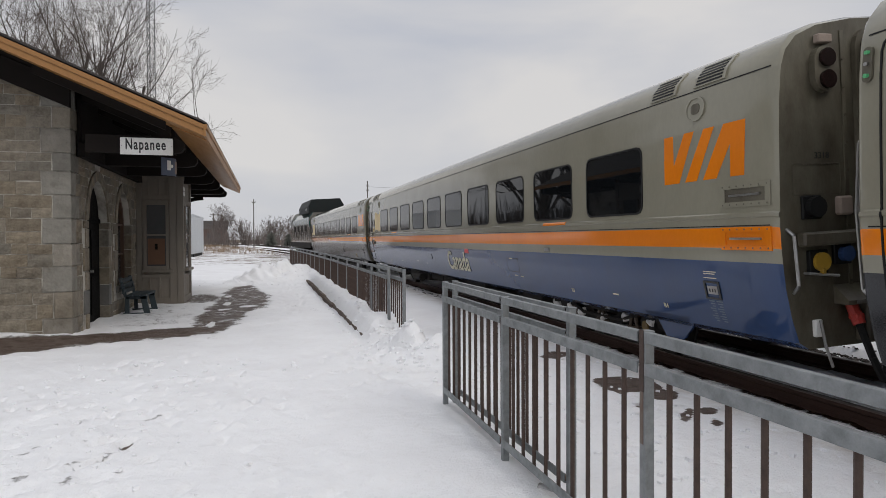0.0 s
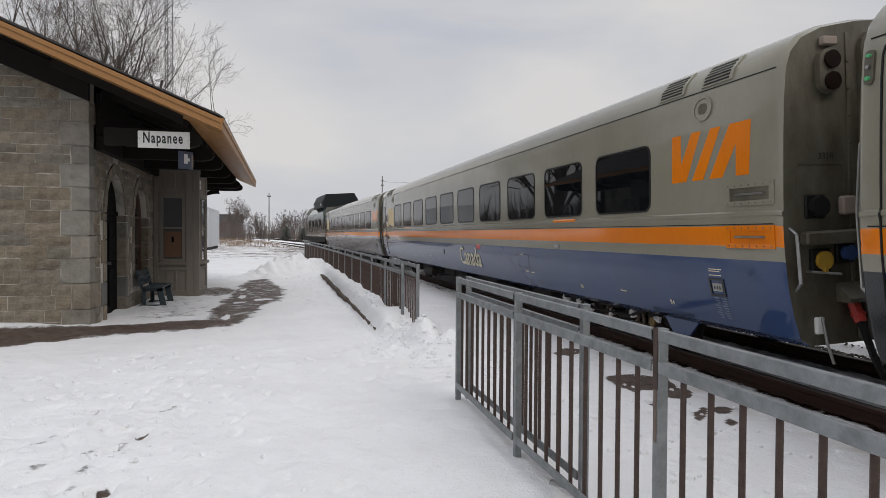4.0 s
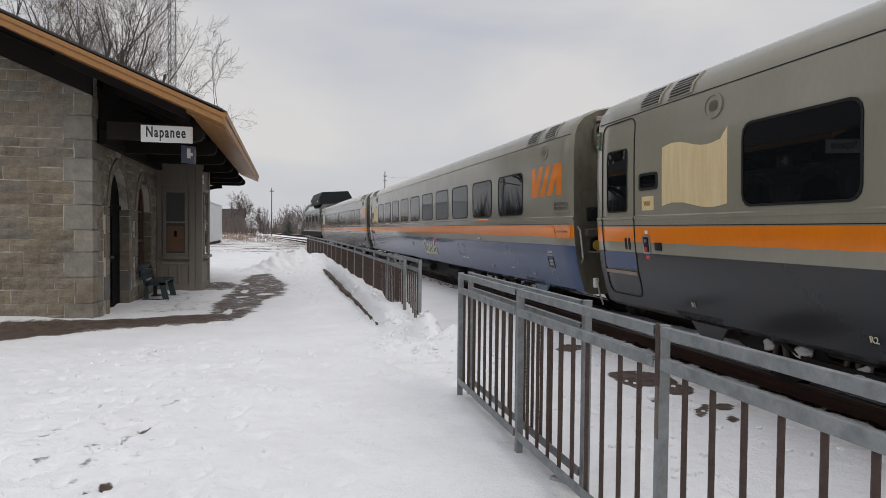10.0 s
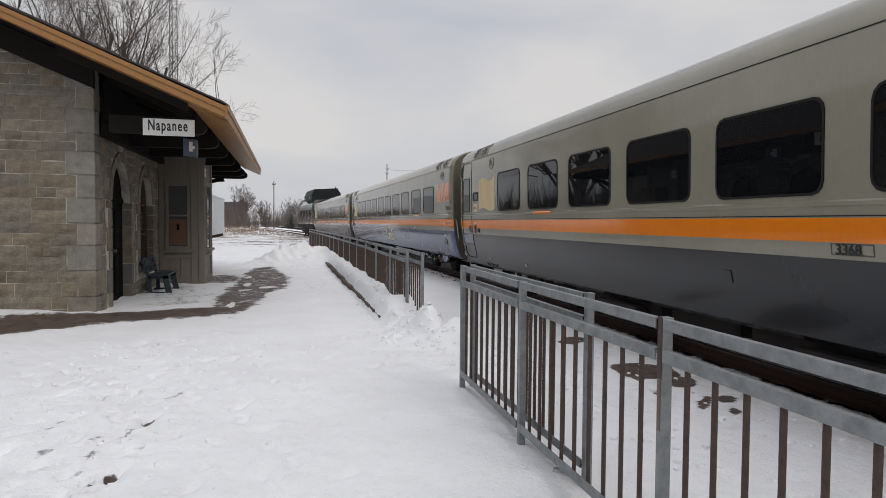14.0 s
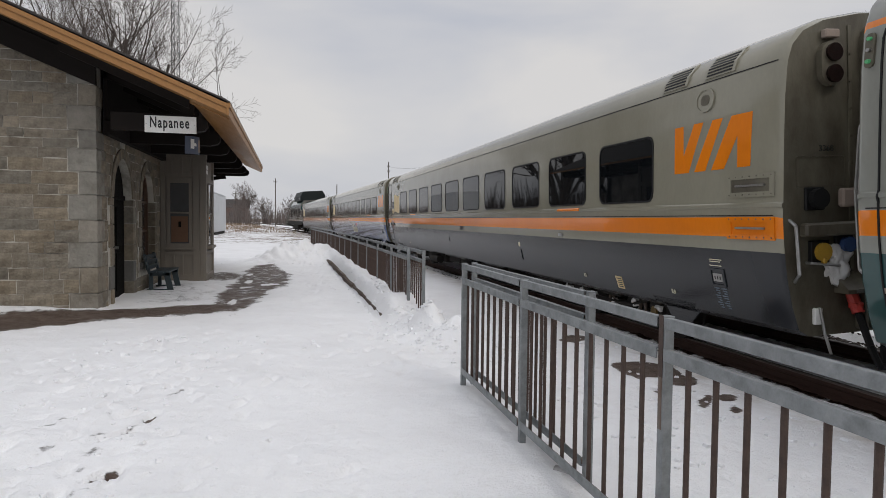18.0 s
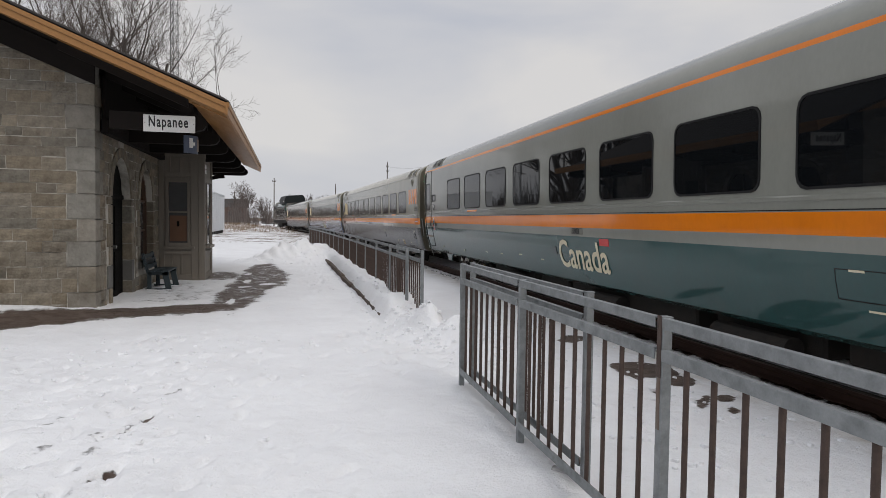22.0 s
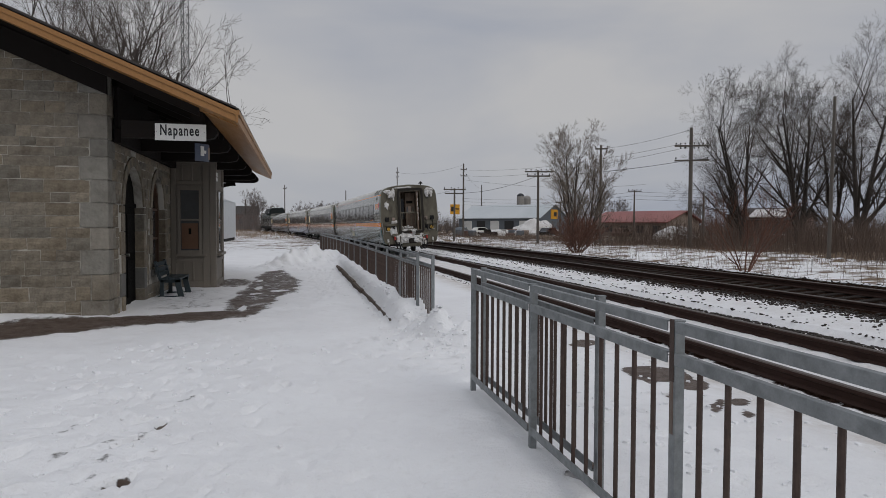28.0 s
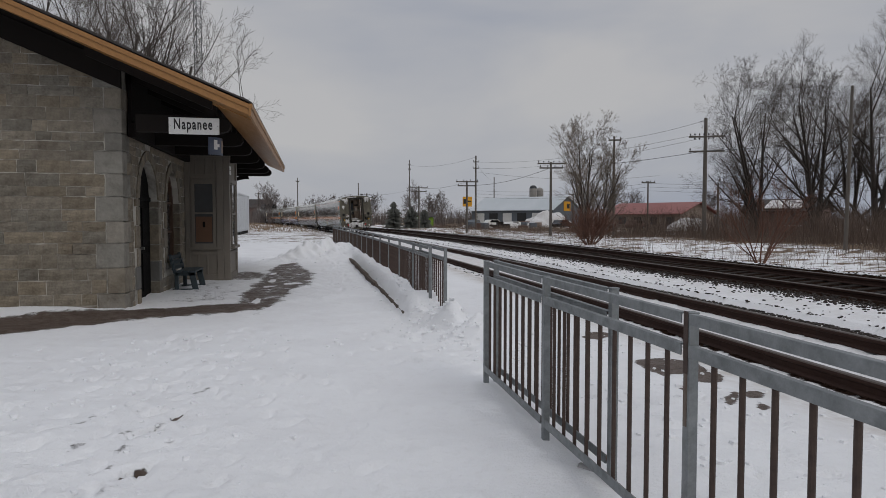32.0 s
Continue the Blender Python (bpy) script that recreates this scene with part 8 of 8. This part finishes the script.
def gabled(name, label, category, m, length, width, eave, ridge, wall_mat, roof_mat, over=0.4, z0=-0.5):
    """A house with its long side on +x from the origin, its width along +y, walls and a pitched roof."""
    h = thing(name, label, category, m)
    bm = bmesh.new()
    plate(bm, [(0, z0), (width, z0), (width, eave), (width / 2, ridge), (0, eave)], (0, length), "x")
    part("wall", bm, wall_mat, h)
    bm = bmesh.new()
    k = (ridge - eave) / (width / 2)
    for s in (0, 1):
        yy = lambda v: v if s == 0 else width - v
        plate(bm, [(yy(-over), eave - k * over + 0.03), (yy(width / 2), ridge + 0.03), (yy(width / 2), ridge + 0.16), (yy(-over), eave - k * over + 0.16)], (-over, length + over), "x")
    part("roof", bm, roof_mat, h)
    return h


def wall_box(h, name, x0, y0, z0, x1, y1, z1, mat, label=""):
    bm = bmesh.new()
    box(bm, x0, y0, z0, x1, y1, z1)
    return part(name, bm, mat, h, label)


shed = gabled("shed", "long blue-grey shed with a pale snowy metal roof", "shed", pose(54.34, 132.03, 0, 0, 0, 118.78), 24, 8.4, 3.3, 5.9, M_SHEDWALL, M_SHEDROOF)
for k in range(5):
    d = wall_box(shed, "bay_door", 3 + k * 4.2, 8.38, 0.2, 5.6 + k * 4.2, 8.44, 2.6, M_BLACKINK if k % 2 else M_WHITE, "dark bay door" if k % 2 else "pale bay door")
sg = wall_box(shed, "wall_sign", -0.10, 3.2, 3.0, -0.02, 5.2, 4.9, M_SIGNYEL, "amber wall sign with a dark mark")
wall_box(sg, "mark", -0.14, 3.5, 3.5, -0.10, 4.3, 4.4, M_BLACKINK)
red = gabled("red_roofed_building", "long low beige building with a faded red metal roof", "building", Matrix.Translation((67.5, 105.2, -0.3)) @ pose(0, 0, 0, 0, 0, 117.0), 15, 10, 2.7, 4.4, M_BEIGE, M_REDROOF, 0.8)
for k in range(4):
    wall_box(red, "window", 1 + k * 3.2, 9.98, 0.8, 2.5 + k * 3.2, 10.04, 2.0, M_PANE)
wall_box(red, "door", 13.2, 9.98, 0.0, 14.3, 10.05, 2.1, M_DARKWOOD)
for k, (x, y, r, h) in enumerate(((60.6, 181, 1.05, 11.4), (63.2, 183, 1.05, 10.9))):
    s = thing("silo", "grey concrete farm silo with a domed cap", "silo", pose(x, y, -0.4), "silos")
    bm = bmesh.new()
    rod(bm, (0, 0, 0), (0, 0, h - 1.2), r, n=18)
    part("drum", bm, M_CONCRETE, s)
    bm = bmesh.new()
    r0 = bmesh.ops.create_uvsphere(bm, u_segments=18, v_segments=8, radius=r * 1.01)
    for v in bm.verts:
        v.co.z = max(-0.05, v.co.z) * 0.85
    part("dome", bm, M_CONCRETE if k else M_SLATE, s, m=pose(0, 0, h - 1.25), smooth=True)
house = gabled("house", "brown house with a snowy roof behind bare trees", "house", Matrix.Translation((64.7, 75.2, -0.2)) @ pose(0, 0, 0, 0, 0, 132.0), 8.4, 9, 2.6, 4.0, M_BRICK, M_SHINGLE)
bm = bmesh.new()
plate(bm, [(5.0, 3.9), (9.2, 2.85), (9.3, 3.0), (5.0, 4.02)], (2, 6), "x")
part("roof_snow", bm, M_ICE, house)
for k in range(2):
    w = wall_box(house, "window", 2 + 4.4 * k, 8.98, 0.9, 3.6 + 4.4 * k, 9.05, 2.1, M_PANE)
    wall_box(w, "window_frame", 1.9 + 4.4 * k, 9.0, 0.78, 3.7 + 4.4 * k, 9.04, 0.9, M_WHITE)
cot = gabled("brick_house", "small red brick house beyond the bend", "house", pose(-20.6, 236, 0), 7.0, 9, 5.2, 7.8, M_BRICK, M_SHINGLE)
for k in range(2):
    wall_box(cot, "window", 1.2 + 3.0 * k, -0.05, 1.9, 2.4 + 3.0 * k, 0.02, 3.8, M_PANE)
wall_box(cot, "chimney", 5.2, 4.0, 7.0, 6.0, 4.8, 9.0, M_BRICK)
gs = gabled("green_shed", "small lime green shed among snowy conifers", "shed", pose(23.5, 148, 0), 3.0, 3.4, 1.9, 2.7, M_LIME, M_SHINGLE)
wall_box(gs, "door", 0.8, -0.05, 0, 1.7, 0.02, 1.7, M_DARKWOOD)

post_sign = thing("roadside_sign", "amber roadside sign with a dark mark on a steel post", "sign", pose(19.6, 84.8, -0.4, 0, 0, -12))
wall_box(post_sign, "panel", -0.6, -0.1, 3.45, 0.6, 0.1, 4.7, M_SIGNYEL, "amber sign panel")
wall_box(post_sign, "mark", -0.5, -0.13, 3.8, -0.05, -0.1, 4.4, M_BLACKINK)
wall_box(post_sign, "mark", 0.05, -0.13, 4.05, 0.5, -0.1, 4.18, M_BLACKINK)
bm = bmesh.new()
rod(bm, (0, 0, 0), (0, 0, 3.35), 0.08)
part("post", bm, M_POLE, post_sign)


def parked_car(x, y, turn, mat, label):
    c = thing("car", label, "car", pose(x, y, -0.35, 0, 0, turn), "parked cars")
    bm = bmesh.new()
    side = [(-2.2, 0.35), (-2.25, 0.85), (-1.9, 0.98), (-1.45, 1.55), (0.45, 1.6), (1.1, 1.05), (2.1, 0.9), (2.25, 0.6), (2.2, 0.35)]
    plate(bm, side, (-0.88, 0.88), "y")
    bmesh.ops.bevel(bm, geom=list(bm.edges), offset=0.06, segments=2, affect="EDGES")
    part("body", bm, mat, c)
    for sy in (-1, 1):
        bm = bmesh.new()
        plate(bm, [(-1.6, 1.03), (-1.35, 1.48), (0.38, 1.52), (0.85, 1.06)], (sy * 0.885 - 0.006, sy * 0.885 + 0.006), "y")
        part("side_window", bm, M_GLASS, c)
        for wx in (-1.35, 1.4):
            bm = bmesh.new()
            rod(bm, (wx, sy * 0.70, 0.33), (wx, sy * 0.90, 0.33), 0.34, n=14)
            w = part("wheel", bm, M_RUBBER, c)
            bm = bmesh.new()
            rod(bm, (wx, sy * 0.895, 0.33), (wx, sy * 0.915, 0.33), 0.2, n=10)
            part("rim", bm, M_STEEL, w)
    return c


parked_car(44.6, 116.5, 35, M_CARDARK, "dark parked hatchback beside a heap of snow")
parked_car(36.0, 132.0, 20, M_WHITE, "white parked car in front of the shed")
parked_car(31.5, 130.0, 60, M_SHEDWALL, "grey parked car in front of the shed")
parked_car(52.5, 104.0, 40, M_BRICK, "dull red parked vehicle near the building")


def snow_mound(x, y, rx, ry, h, seed):
    bm = bmesh.new()
    bmesh.ops.create_icosphere(bm, subdivisions=4, radius=1.0)
    for v in bm.verts:
        j = 1 + 0.22 * noise.noise(v.co * 2.1 + Vector((seed, 0, 0))) + 0.08 * noise.noise(v.co * 6 + Vector((0, seed, 0)))
        v.co = Vector((v.co.x * rx * j, v.co.y * ry * j, v.co.z * h * j if v.co.z > 0 else v.co.z * 0.3))
    tagged(part("snow_mound", bm, M_ICE, None, "", pose(x, y, -0.35), smooth=True), "ploughed heap of grey-white snow", "snow mound", "ploughed snow mounds")


for k, (x, y, rx, ry, h) in enumerate(((43.6, 121.5, 4.5, 2.5, 3.0), (36.0, 120.5, 4.0, 1.5, 1.2), (40.0, 118.0, 3.2, 1.4, 1.1), (56.5, 94.0, 3.0, 2.0, 1.9), (53.0, 90.5, 2.4, 1.6, 1.4), (29.0, 118.0, 3.0, 1.5, 1.0))):
    snow_mound(x, y, rx, ry, h, k * 3.1)
scrap = random.Random(77)
for k in range(22):
    x, y = 27 + scrap.uniform(0, 13), 117 + scrap.uniform(-4, 7)
    bm = bmesh.new()
    box(bm, -scrap.uniform(0.4, 1.1), -0.5, 0, scrap.uniform(0.4, 1.1), 0.5, scrap.uniform(0.5, 1.3), 0.06)
    tagged(part("yard_crate", bm, scrap.choice((M_UNDER, M_BEIGE, M_CONCRETE, M_BRICK, M_SHEDWALL)), None, "", pose(x, y, -0.35, 0, 0, scrap.uniform(0, 180))), "dull crate in a snowy yard", "crate", "crates in the yard")

# trailer beyond the platform
tr = thing("box_trailer", "white ribbed box trailer parked in the snow", "trailer", pose(-7.25, 58.0, -0.15))
bm = bmesh.new()
box(bm, -1.25, 0, 0.55, 1.25, 11, 3.8, 0.04)
part("box_body", bm, M_TRAILER, tr)
for k in range(11):
    wall_box(tr, "rib", -1.15 + k * 0.23, -0.03, 0.6, -1.12 + k * 0.23, 0.0, 3.72, M_TRAILER)
for k in range(18):
    wall_box(tr, "rib", 1.25, 0.3 + k * 0.6, 0.6, 1.275, 0.34 + k * 0.6, 3.72, M_TRAILER)
wall_box(tr, "roof_rail", -1.28, -0.03, 3.74, 1.28, 11.02, 3.86, M_TRAILER)
wall_box(tr, "latch", 0.75, -0.05, 1.7, 0.83, -0.03, 2.2, M_BLACKINK)
wall_box(tr, "chassis", -1.15, 0.1, 0.22, 1.15, 10.8, 0.55, M_UNDER, "black chassis")
for sx in (-1, 1):
    for yy in (1.6, 2.9):
        bm = bmesh.new()
        rod(bm, (sx * 0.85, yy, 0.45), (sx * 1.2, yy, 0.45), 0.47, n=16)
        part("wheel", bm, M_RUBBER, tr)


motions()
